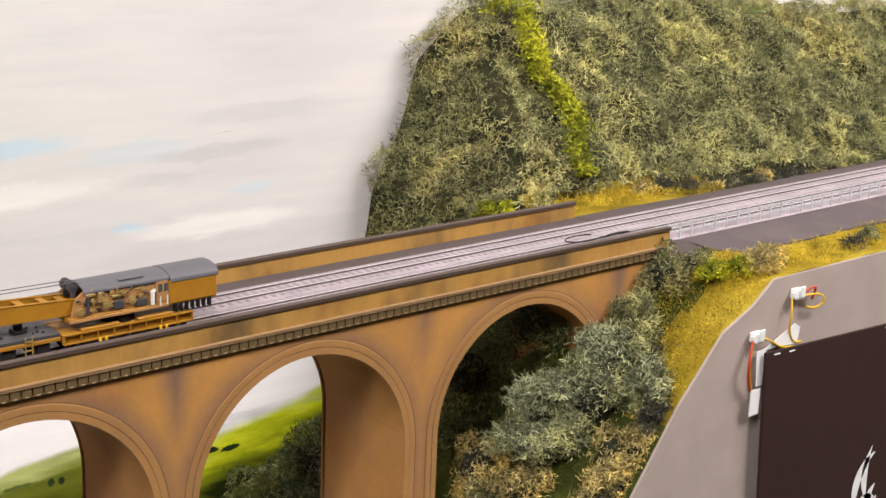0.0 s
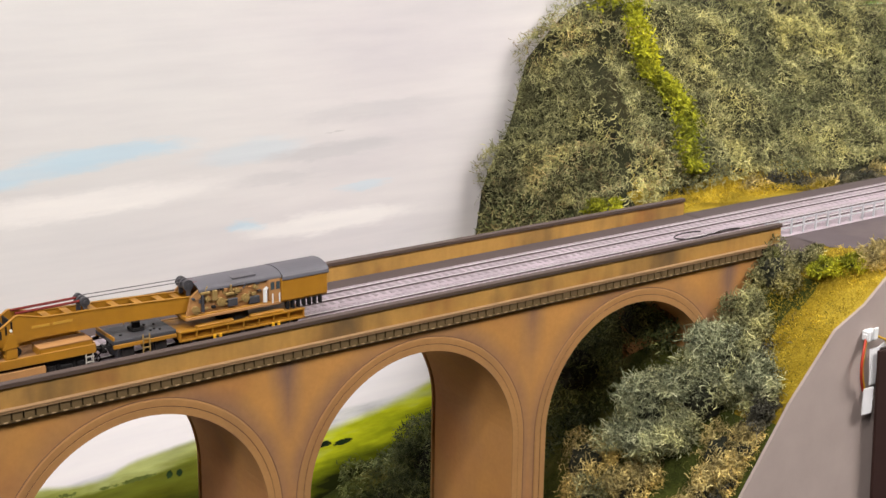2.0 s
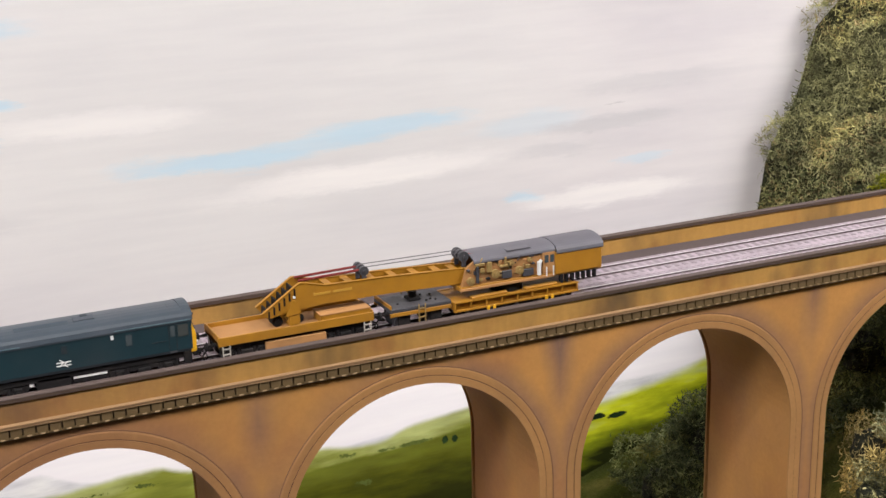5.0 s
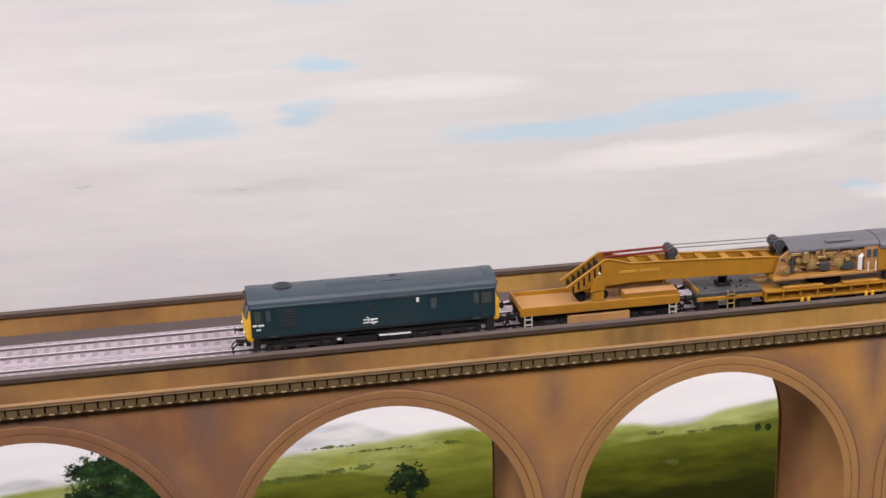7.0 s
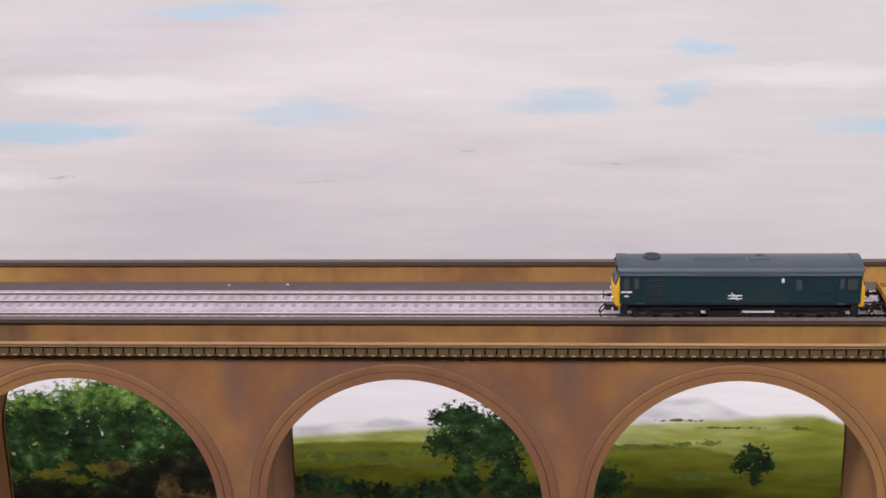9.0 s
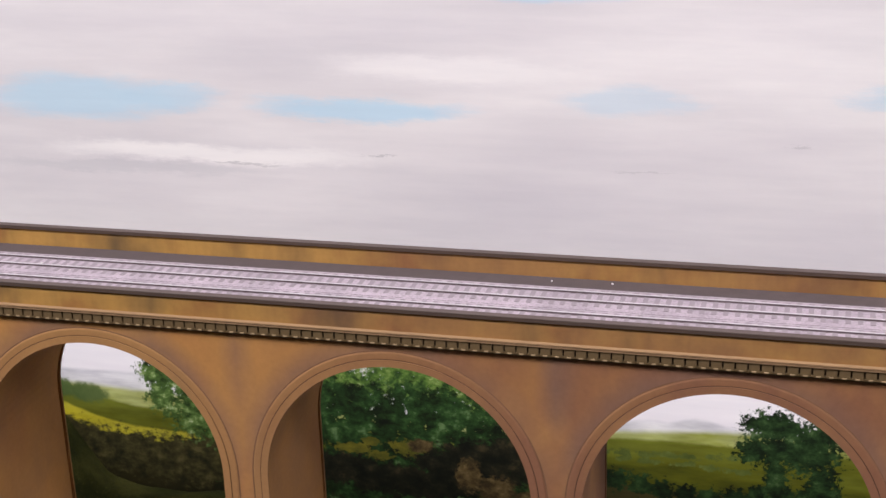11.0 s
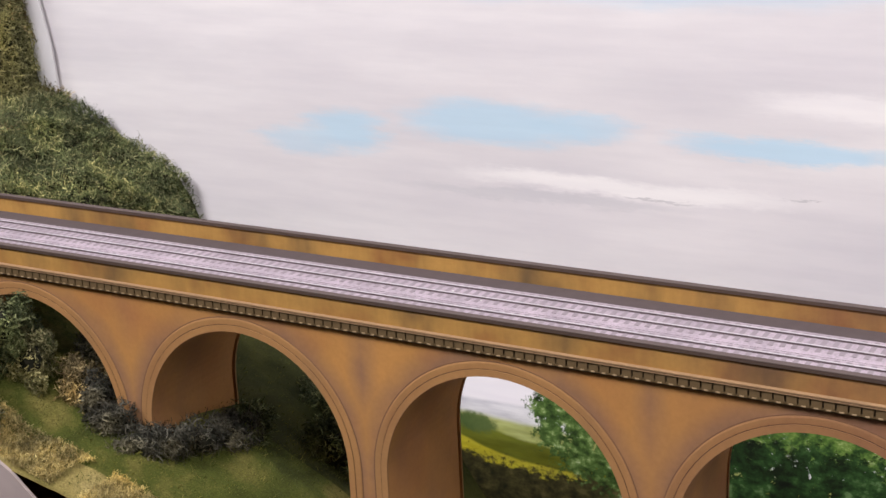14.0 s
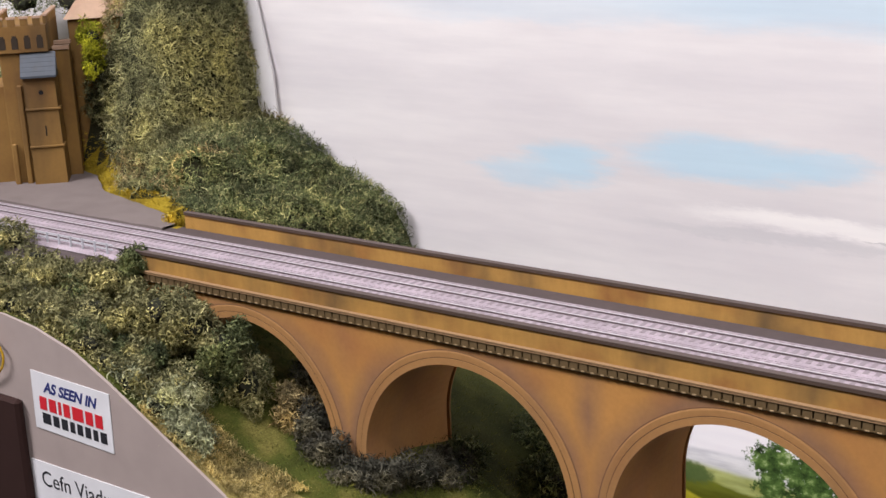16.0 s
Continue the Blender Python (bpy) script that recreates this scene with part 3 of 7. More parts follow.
# brushed patches: x, z, half length, half height, strength, tone
PATCHES = []
for x, z, rx, rz, strength in [
    (0.50, 0.10, 0.36, 0.20, 0.75),
]:
    PATCHES.append((x, z, rx, rz, strength, SKY_CREAM))
for x, z, rx, rz, strength in [
    (-0.877, 0.030, 0.056, 0.022, 0.95), (-0.945, 0.012, 0.050, 0.017, 0.7), (-0.700, 0.046, 0.090, 0.021, 0.95), (-0.610, 0.052, 0.060, 0.012, 0.8), (-0.395, 0.046, 0.095, 0.010, 1.0),
    (-0.196, 0.160, 0.080, 0.008, 0.8), (-0.128, 0.058, 0.056, 0.014, 0.55), (0.130, 0.073, 0.048, 0.011, 0.7), (0.268, 0.119, 0.030, 0.008, 0.9), (0.239, 0.075, 0.019, 0.008, 0.85),
    (0.470, 0.044, 0.095, 0.009, 0.9), (0.560, 0.053, 0.075, 0.008, 0.7),
]:
    PATCHES.append((x, z, rx, rz, strength, SKY_BLUE))
for x, z, rx, rz, strength in [
    (0.640, 0.062, 0.080, 0.010, 0.85), (0.805, -0.035, 0.030, 0.006, 0.8), (0.259, 0.190, 0.050, 0.010, 0.6), (-0.55, 0.205, 0.26, 0.030, 0.75), (-0.90, 0.190, 0.20, 0.018, 0.4),
    (0.945, -0.012, 0.025, 0.005, 0.5), (0.30, 0.235, 0.12, 0.02, 0.4), (0.80, 0.045, 0.060, 0.012, 0.35), (1.05, 0.30, 0.20, 0.03, 0.3),
]:
    PATCHES.append((x, z, rx, rz, strength, SKY_BLUE))
for x, z, rx, rz, strength in [
    (0.902, 0.034, 0.085, 0.010, 0.8), (0.95, 0.075, 0.10, 0.010, 0.5), (0.84, 0.010, 0.070, 0.008, 0.5), (-0.66, -0.022, 0.15, 0.006, 0.6), (0.20, 0.010, 0.09, 0.006, 0.4),
]:
    PATCHES.append((x, z, rx, rz, strength, SKY_GREY))
for x, z, rx, rz, strength in [
    (-0.566, -0.004, 0.17, 0.010, 0.9), (0.62, 0.012, 0.16, 0.014, 0.7), (0.35, 0.09, 0.10, 0.012, 0.5), (0.90, -0.045, 0.10, 0.012, 0.7), (-0.30, 0.085, 0.12, 0.012, 0.6),
]:
    PATCHES.append((x, z, rx, rz, strength, SKY_WHITE))
for x, z, rx, rz, strength in [
    (0.174, 0.011, 0.013, 0.0010, 0.8), (-0.380, 0.002, 0.017, 0.0009, 0.8), (0.016, 0.022, 0.013, 0.0016, 0.6), (-0.52, -0.012, 0.035, 0.0012, 0.7), (0.90, 0.053, 0.02, 0.0009, 0.6),
    (-0.12, -0.008, 0.03, 0.0010, 0.5),
]:
    PATCHES.append((x, z, rx, rz, strength, SKY_PENCIL))
PATCHES.append((1.81, 0.158, 0.036, 0.014, 1.0, (0.22, 0.52, 0.05)))


def backdrop_paint():
    m, t, s = blank("painted_sky", 0.8, specular=0.15)
    col = ramp(t, noise_of(t, 2.6, 6, (0.55, 1, 2.6)), [(0.34, (0.545, 0.515, 0.525)), (0.5, (0.615, 0.582, 0.576)), (0.66, (0.70, 0.667, 0.645))])
    wisps = ramp(t, noise_of(t, 9.0, 6, (0.28, 1, 2.4), 0.65), [(0.50, (0, 0, 0)), (0.72, (0.22, 0.22, 0.22))])
    col = mix(t, wisps, col, SKY_GREY)
    co = t.nodes.new("ShaderNodeTexCoord")
    wob = node(t, "ShaderNodeTexNoise", Scale=11.0, Detail=9.0, Roughness=0.74)
    mp = t.nodes.new("ShaderNodeMapping")
    mp.inputs["Scale"].default_value = (0.35, 1, 1.6)
    link(t, co.outputs["Object"], mp.inputs[0])
    link(t, mp.outputs[0], wob.inputs["Vector"])
    shift = t.nodes.new("ShaderNodeVectorMath")
    shift.operation = "MULTIPLY_ADD"
    shift.inputs[1].default_value = (0.20, 0.0, 0.050)
    link(t, wob.outputs["Color"], shift.inputs[0])
    link(t, co.outputs["Object"], shift.inputs[2])
    for x, z, rx, rz, strength, tone in PATCHES:
        p = t.nodes.new("ShaderNodeMapping")
        p.vector_type = "TEXTURE"
        p.inputs["Location"].default_value = (x + 0.10, 0.0, z + 0.025)
        p.inputs["Scale"].default_value = (rx, 1000.0, rz)
        link(t, shift.outputs[0], p.inputs[0])
        d = t.nodes.new("ShaderNodeVectorMath")
        d.operation = "LENGTH"
        link(t, p.outputs[0], d.inputs[0])
        r = node(t, "ShaderNodeMapRange")
        r.interpolation_type = "SMOOTHSTEP"
        r.inputs["From Min"].default_value, r.inputs["From Max"].default_value = 1.4, 0.5
        r.inputs["To Min"].default_value, r.inputs["To Max"].default_value = 0.0, strength * 0.95
        link(t, d.outputs["Value"], r.inputs["Value"])
        col = mix(t, r.outputs[0], col, tone)
    brush = ramp(t, noise_of(t, 60.0, 4, (0.12, 1, 1.4)), [(0.35, (0.965, 0.965, 0.97)), (0.65, (1.02, 1.02, 1.015))])
    link(t, mix(t, 1.0, col, brush, "MULTIPLY"), s.inputs["Base Color"])
    link(t, bump(t, noise_of(t, 160.0, 4, (0.2, 1, 1)), 0.08, 0.0006), s.inputs["Normal"])
    return m


SKY = backdrop_paint()
backdrop = mesh_object("backdrop", boxes((-2.6, 2.8, BACK, BACK + 0.006, -0.19, 0.75)), SKY)
tagged(backdrop, "hand-painted sky backdrop board with pale clouds", "backdrop", kind="structure")


def place_axes(t):
    co = t.nodes.new("ShaderNodeTexCoord")
    sep = t.nodes.new("ShaderNodeSeparateXYZ")
    link(t, co.outputs["Object"], sep.inputs[0])
    return co.outputs["Object"], sep.outputs["X"], sep.outputs["Z"]


def painted_land(t, col, ridge, stops, soft=0.003, rough=0.006, seed=0.0):
    """A painted stretch of country below an uneven ridge; its tone changes with the depth under the ridge."""
    _, x, z = place_axes(t)
    fc = t.nodes.new("ShaderNodeFloatCurve")
    cv = fc.mapping.curves[0]
    pts = [((px + 1.5) / 3.0, (pz + 0.7) / 0.6) for px, pz in ridge]
    cv.points[0].location, cv.points[1].location = pts[0], pts[-1]
    for p in pts[1:-1]:
        cv.points.new(*p)
    for p in cv.points:
        p.handle_type = "AUTO_CLAMPED"
    fc.mapping.update()
    link(t, calc(t, "MULTIPLY_ADD", x, 1 / 3.0, 0.5), fc.inputs["Value"])
    top = calc(t, "MULTIPLY_ADD", fc.outputs[0], 0.6, -0.7)
    fray = calc(t, "MULTIPLY", calc(t, "SUBTRACT", noise_of(t, 55.0 + seed, 5, (0.7, 1, 1)), 0.5), rough)
    deep = calc(t, "SUBTRACT", calc(t, "ADD", top, fray), z)
    r = node(t, "ShaderNodeMapRange")
    r.interpolation_type = "SMOOTHSTEP"
    r.inputs["From Min"].default_value, r.inputs["From Max"].default_value = -soft, soft
    link(t, deep, r.inputs["Value"])
    patchy = calc(t, "MULTIPLY_ADD", calc(t, "SUBTRACT", noise_of(t, 18.0 + seed, 5, (0.45, 1, 1.8)), 0.5), 0.9, calc(t, "MULTIPLY", deep, 8.0))
    tone = ramp(t, patchy, stops)
    streak = ramp(t, noise_of(t, 70.0, 5, (0.25, 1, 1.3)), [(0.32, (0.78, 0.78, 0.78)), (0.68, (1.16, 1.16, 1.12))])
    return mix(t, r.outputs[0], col, mix(t, 1.0, tone, streak, "MULTIPLY"))


def painted_leaves(t, col, blobs, tones, grain=70.0, fray=1.2, gaps=0.0, soft=0.16, seed=0.0):
    """Brushed foliage that fills soft round masses: x, z, half width, half height."""
    pos, x, z = place_axes(t)
    near = None
    for bx, bz, rx, rz in blobs:
        p = t.nodes.new("ShaderNodeMapping")
        p.vector_type = "TEXTURE"
        p.inputs["Location"].default_value = (bx, 0.0, bz)
        p.inputs["Scale"].default_value = (rx, 1000.0, rz)
        link(t, pos, p.inputs[0])
        d = t.nodes.new("ShaderNodeVectorMath")
        d.operation = "LENGTH"
        link(t, p.outputs[0], d.inputs[0])
        near = d.outputs["Value"] if near is None else calc(t, "SMOOTH_MIN", near, d.outputs["Value"], 0.15)
    leaf = noise_of(t, grain + seed, 6, (1, 1, 1.15), 0.68)
    f = calc(t, "SUBTRACT", calc(t, "MULTIPLY_ADD", calc(t, "SUBTRACT", leaf, 0.5), fray * 2, 1.0), near)
    r = node(t, "ShaderNodeMapRange")
    r.interpolation_type = "SMOOTHSTEP"
    r.inputs["From Min"].default_value, r.inputs["From Max"].default_value = -soft, soft
    link(t, f, r.inputs["Value"])
    mask = r.outputs[0]
    if gaps:
        h = node(t, "ShaderNodeMapRange")
        h.inputs["From Min"].default_value, h.inputs["From Max"].default_value = 1 - gaps, 1.04 - gaps
        h.inputs["To Min"].default_value, h.inputs["To Max"].default_value = 1.0, 0.06
        link(t, noise_of(t, 62.0 + seed, 6, (1, 1, 1), 0.7), h.inputs["Value"])
        hole = h.outputs[0]
        mask = calc(t, "MULTIPLY", mask, hole)
    n = len(tones) - 1
    clump = calc(t, "MULTIPLY_ADD", noise_of(t, grain * 0.22 + seed, 3, (1, 1, 1.3)), 0.55, calc(t, "MULTIPLY", noise_of(t, grain * 0.6 + seed, 6, (1, 1, 1.2), 0.7), 0.45))
    tone = ramp(t, clump, [(0.36 + 0.30 * i / n, c) for i, c in enumerate(tones)])
    return mix(t, mask, col, tone)


TREE_TONES = [(0.003, 0.006, 0.002), (0.006, 0.014, 0.004), (0.013, 0.032, 0.008), (0.028, 0.062, 0.016), (0.08, 0.13, 0.045)]
FRESH_TONES = [(0.010, 0.018, 0.005), (0.022, 0.044, 0.009), (0.045, 0.088, 0.018), (0.08, 0.14, 0.030), (0.20, 0.29, 0.09), (0.45, 0.49, 0.32)]
WOOD_TONES = [(0.003, 0.005, 0.002), (0.006, 0.013, 0.003), (0.012, 0.032, 0.007), (0.026, 0.066, 0.015), (0.10, 0.17, 0.06)]
DARK_TONES = [(0.003, 0.004, 0.002), (0.006, 0.007, 0.003), (0.014, 0.013, 0.006), (0.040, 0.032, 0.013)]
CANOPY_TONES = [(0.012, 0.030, 0.008), (0.030, 0.068, 0.014), (0.070, 0.135, 0.022), (0.14, 0.22, 0.045), (0.32, 0.40, 0.16)]
DRY_TONES = [(0.020, 0.014, 0.006), (0.050, 0.034, 0.012), (0.10, 0.068, 0.024), (0.17, 0.12, 0.045)]
HEDGE_TONES = [(0.05, 0.068, 0.012), (0.085, 0.11, 0.02), (0.13, 0.16, 0.035)]
CLEARING_TONES = [(0.04, 0.045, 0.006), (0.09, 0.085, 0.009), (0.15, 0.135, 0.012)]
FIELD_STOPS = [(0.0, (0.38, 0.41, 0.15)), (0.2, (0.21, 0.23, 0.032)), (0.5, (0.11, 0.124, 0.011))]
NEAR_STOPS = [(0.0, (0.13, 0.145, 0.014)), (0.26, (0.090, 0.096, 0.005)), (0.5, (0.032, 0.036, 0.003))]
BANK_STOPS = [(0.0, (0.46, 0.50, 0.12)), (0.14, (0.54, 0.58, 0.012)), (0.34, (0.23, 0.27, 0.006)), (0.58, (0.022, 0.028, 0.003))]
YELLOW_STOPS = [(0.0, (0.42, 0.38, 0.03)), (0.4, (0.56, 0.47, 0.012)), (0.8, (0.30, 0.27, 0.01))]
HILL_STOPS = [(0.0, (0.60, 0.59, 0.625)), (0.3, (0.72, 0.715, 0.70)), (0.6, (0.70, 0.71, 0.58))]
DARK_STOPS = [(0.0, (0.055, 0.046, 0.012)), (0.3, (0.028, 0.024, 0.007)), (0.7, (0.012, 0.012, 0.004))]


# each painted layer: where it begins and ends along the board, its kind and its shape
LAYERS = []
LAYERS.append((-9, 9, painted_land, lambda f, t, col: f(t, col, [(-1.3, -0.262), (-0.745, -0.265), (-0.633, -0.263), (-0.2, -0.275), (-0.130, -0.272), (-0.100, -0.268), (-0.082, -0.270), (-0.060, -0.262), (-0.035, -0.266), (-0.016, -0.270), (0.1, -0.265), (0.211, -0.244), (0.257, -0.239), (0.303, -0.255), (0.35, -0.264), (0.54, -0.278), (0.66, -0.270), (0.72, -0.262), (0.8, -0.262), (0.93, -0.268), (1.15, -0.25)], HILL_STOPS, 0.003, 0.003)))
LAYERS.append((-9, 9, painted_land, lambda f, t, col: f(t, col, [(-1.3, -0.28), (-0.747, -0.282), (-0.65, -0.286), (-0.4, -0.29), (-0.16, -0.285), (-0.10, -0.281), (-0.046, -0.276), (0.0, -0.274), (0.1, -0.274), (0.182, -0.269), (0.286, -0.263), (0.378, -0.257), (0.41, -0.266), (0.55, -0.272), (0.604, -0.280), (0.66, -0.268), (0.72, -0.262), (0.76, -0.258), (0.85, -0.29), (0.95, -0.29)], FIELD_STOPS, 0.004, 0.004, 3.0)))
LAYERS.append((-1.1, 0.9, painted_land, lambda f, t, col: f(t, col, [(-1.0, -0.290), (-0.748, -0.296), (-0.665, -0.305), (-0.5, -0.32), (-0.25, -0.315), (-0.16, -0.294), (-0.05, -0.290), (0.05, -0.291), (0.17, -0.292), (0.216, -0.291), (0.263, -0.295), (0.32, -0.305), (0.40, -0.312), (0.5, -0.300), (0.6, -0.292), (0.68, -0.288), (0.74, -0.282), (0.80, -0.285), (0.86, -0.31)], NEAR_STOPS, 0.0025, 0.007, 7.0)))
LAYERS.append((-0.19, 0.03, painted_leaves, lambda f, t, col: f(t, col, [(x, -0.302 + 0.006 * math.sin(9 * x), 0.011, 0.0030) for x in np.arange(-0.15, 0.0, 0.022)] + [(x, -0.318 - 0.004 * math.sin(14 * x), 0.012, 0.0028) for x in np.arange(-0.13, 0.0, 0.03)], HEDGE_TONES, 110.0, 2.6, soft=0.35, seed=3.0)))
LAYERS.append((0.14, 0.72, painted_leaves, lambda f, t, col: f(t, col, [(x, -0.292 - 0.003 * math.sin(40 * x), 0.009, 0.0030) for x in np.arange(0.17, 0.30, 0.026)] + [(0.24, -0.264, 0.018, 0.0014), (0.29, -0.272, 0.024, 0.0014), (0.366, -0.272, 0.012, 0.0024), (0.26, -0.328, 0.03, 0.003), (0.585, -0.287, 0.010, 0.002), (0.63, -0.289, 0.012, 0.002), (0.66, -0.2885, 0.02, 0.0018), (0.60, -0.322, 0.01, 0.003)], HEDGE_TONES, 110.0, 2.6, soft=0.35, seed=9.0)))
LAYERS.append((0.6, 9, painted_land, lambda f, t, col: f(t, col, [(0.62, -0.60), (0.78, -0.40), (0.81, -0.335), (0.85, -0.300), (0.90, -0.289), (0.97, -0.277), (1.035, -0.261), (1.10, -0.232), (1.2, -0.20)], BANK_STOPS, 0.007, 0.006, 2.0)))
LAYERS.append((0.66, 0.94, painted_leaves, lambda f, t, col: f(t, col, [(0.696, -0.293, 0.0036, 0.0042), (0.708, -0.294, 0.0034, 0.0046), (0.885, -0.305, 0.014, 0.004), (0.915, -0.308, 0.012, 0.0035)], TREE_TONES[:4], 120.0, 0.9, seed=5.0)))
LAYERS.append((-0.96, -0.54, painted_land, lambda f, t, col: f(t, col, [(-0.95, -0.60), (-0.84, -0.33), (-0.80, -0.300), (-0.747, -0.314), (-0.712, -0.324), (-0.672, -0.330), (-0.60, -0.335), (-0.55, -0.60)], YELLOW_STOPS, 0.002, 0.004, 4.0)))
LAYERS.append((-0.8, -0.69, painted_leaves, lambda f, t, col: f(t, col, [(-0.735, -0.293, 0.026, 0.012), (-0.765, -0.290, 0.02, 0.012)], [(0.05, 0.085, 0.02), (0.10, 0.14, 0.04)], 60.0, 0.7, soft=0.25, seed=1.0)))
LAYERS.append((-1.3, 0.26, painted_land, lambda f, t, col: f(t, col, [(-1.2, -0.30), (-0.95, -0.31), (-0.80, -0.318), (-0.747, -0.332), (-0.70, -0.342), (-0.66, -0.346), (-0.60, -0.338), (-0.45, -0.335), (-0.24, -0.345), (-0.16, -0.343), (0.0, -0.347), (0.11, -0.350), (0.14, -0.40), (0.25, -0.60)], DARK_STOPS, 0.002, 0.018, 6.0)))
LAYERS.append((-0.19, 0.21, painted_leaves, lambda f, t, col: f(t, col, [(x, -0.345 + 0.006 * math.sin(33 * x), 0.013, 0.012) for x in np.arange(-0.16, 0.12, 0.024)] + [(0.170, -0.335, 0.024, 0.018)], TREE_TONES[:4], 150.0, 1.6, seed=13.0)))
LAYERS.append((-0.05, 0.12, painted_leaves, lambda f, t, col: f(t, col, [(0.022, -0.266, 0.030, 0.019), (0.004, -0.262, 0.018, 0.009), (0.055, -0.285, 0.032, 0.030), (0.004, -0.292, 0.020, 0.016), (0.024, -0.325, 0.012, 0.036), (0.075, -0.262, 0.025, 0.022), (0.070, -0.33, 0.016, 0.034), (0.030, -0.290, 0.030, 0.020)], TREE_TONES, 170.0, 1.5, 0.34, seed=17.0)))
LAYERS.append((0.28, 0.36, painted_leaves, lambda f, t, col: f(t, col, [(0.322, -0.304, 0.015, 0.012), (0.310, -0.314, 0.010, 0.010), (0.334, -0.313, 0.009, 0.011), (0.324, -0.322, 0.007, 0.014)], TREE_TONES[:4], 190.0, 1.7, 0.30, seed=23.0)))
LAYERS.append((-0.69, -0.46, painted_leaves, lambda f, t, col: f(t, col, [(-0.640, -0.262, 0.026, 0.020), (-0.600, -0.272, 0.034, 0.026), (-0.585, -0.305, 0.054, 0.034), (-0.640, -0.290, 0.020, 0.018), (-0.56, -0.35, 0.06, 0.03)], FRESH_TONES, 140.0, 1.3, 0.35, seed=29.0)))
LAYERS.append((-0.52, -0.18, painted_leaves, lambda f, t, col: f(t, col, [(-0.335, -0.248, 0.085, 0.026), (-0.425, -0.262, 0.050, 0.026), (-0.265, -0.272, 0.036, 0.022)], CANOPY_TONES, 120.0, 0.9, 0.38, seed=53.0)))
LAYERS.append((-0.52, -0.18, painted_leaves, lambda f, t, col: f(t, col, [(-0.345, -0.296, 0.110, 0.044), (-0.43, -0.298, 0.055, 0.046), (-0.275, -0.325, 0.060, 0.036), (-0.36, -0.36, 0.14, 0.05)], WOOD_TONES, 90.0, 0.9, 0.38, seed=31.0)))
LAYERS.append((-0.95, -0.5, painted_leaves, lambda f, t, col: f(t, col, [(-0.70, -0.362, 0.09, 0.026), (-0.79, -0.350, 0.06, 0.026), (-0.62, -0.368, 0.08, 0.03), (-0.86, -0.34, 0.06, 0.03)], [(0.012, 0.012, 0.005), (0.03, 0.028, 0.009), (0.06, 0.052, 0.016), (0.11, 0.09, 0.03)], 80.0, 1.2, soft=0.25, seed=47.0)))
LAYERS.append((-0.45, -0.32, painted_leaves, lambda f, t, col: f(t, col, [(-0.42, -0.331, 0.020, 0.006), (-0.39, -0.338, 0.014, 0.006), (-0.36, -0.326, 0.020, 0.008), (-0.40, -0.322, 0.010, 0.005)], CLEARING_TONES, 70.0, 1.6, seed=37.0)))
LAYERS.append((-0.52, -0.22, painted_leaves, lambda f, t, col: f(t, col, [(-0.290, -0.345, 0.062, 0.034), (-0.25, -0.325, 0.030, 0.020), (-0.44, -0.358, 0.06, 0.020), (-0.36, -0.366, 0.09, 0.020)], DARK_TONES, 60.0, 1.0, seed=41.0)))
LAYERS.append((-0.42, -0.2, painted_leaves, lambda f, t, col: f(t, col, [(-0.262, -0.368, 0.020, 0.017), (-0.292, -0.352, 0.014, 0.018), (-0.345, -0.322, 0.014, 0.008), (-0.232, -0.376, 0.016, 0.012)], DRY_TONES, 90.0, 0.9, soft=0.25, seed=59.0)))


def landscape_paint(x0, x1):
    m, t, s = blank("painted_landscape", 0.8, specular=0.15)
    col = ramp(t, noise_of(t, 2.6, 6, (0.55, 1, 2.6)), [(0.34, (0.745, 0.715, 0.735)), (0.5, (0.79, 0.76, 0.77)), (0.66, (0.82, 0.79, 0.79))])
    for a, b, kind, lay in LAYERS:
        if a < x1 and b > x0:
            col = lay(kind, t, col)
    brush = ramp(t, noise_of(t, 60.0, 4, (0.12, 1, 1.4)), [(0.35, (0.965, 0.965, 0.97)), (0.65, (1.02, 1.02, 1.015))])
    link(t, mix(t, 1.0, col, brush, "MULTIPLY"), s.inputs["Base Color"])
    return m


painting = thing("backdrop_landscape", label="hand-painted backdrop of pale hills, fields and dark trees", category="backdrop", kind="structure")
CUTS = [-2.6, -0.69, -0.5, -0.18, 0.14, 0.5, 2.8]
for a, b in zip(CUTS, CUTS[1:]):
    part("painted_panel", boxes((a, b, BACK, BACK + 0.006, -0.6, -0.1901)), landscape_paint(a, b), painting)

# ---- the fascia ----


def fascia_board():
    bm = bmesh.new()
    low = -1.2
    rows = [[bm.verts.new(p) for p in ((x, FRONT, low), (x, FRONT, z), (x, FRONT + 0.003, z), (x, FRONT + 0.003, low))] for x, z in FASCIA_TOP]
    for p, q in zip(rows, rows[1:]):
        for i in range(4):
            bm.faces.new((p[i], q[i], q[(i + 1) % 4], p[(i + 1) % 4]))
    bmesh.ops.recalc_face_normals(bm, faces=bm.faces[:])
    return bm


fascia = mesh_object("fascia", fascia_board(), FASCIA)
tagged(fascia, "grey-brown painted fascia board cut to the valley's outline", "fascia", kind="structure")

# the pale edge of the next board, beside the hill
bm = bmesh.new()
prism(bm, [(-1.40, 0.40), (-1.352, 0.40), (-1.312, 0.19), (-1.294, 0.10), (-1.288, 0.0), (-1.42, 0.0)], "y", BACK - 0.007, BACK - 0.004)
part("board_edge", bm, paint("white_board_edge", (0.78, 0.755, 0.75), 0.7, 0.05, scale=20), backdrop, "pale unpainted board edge")


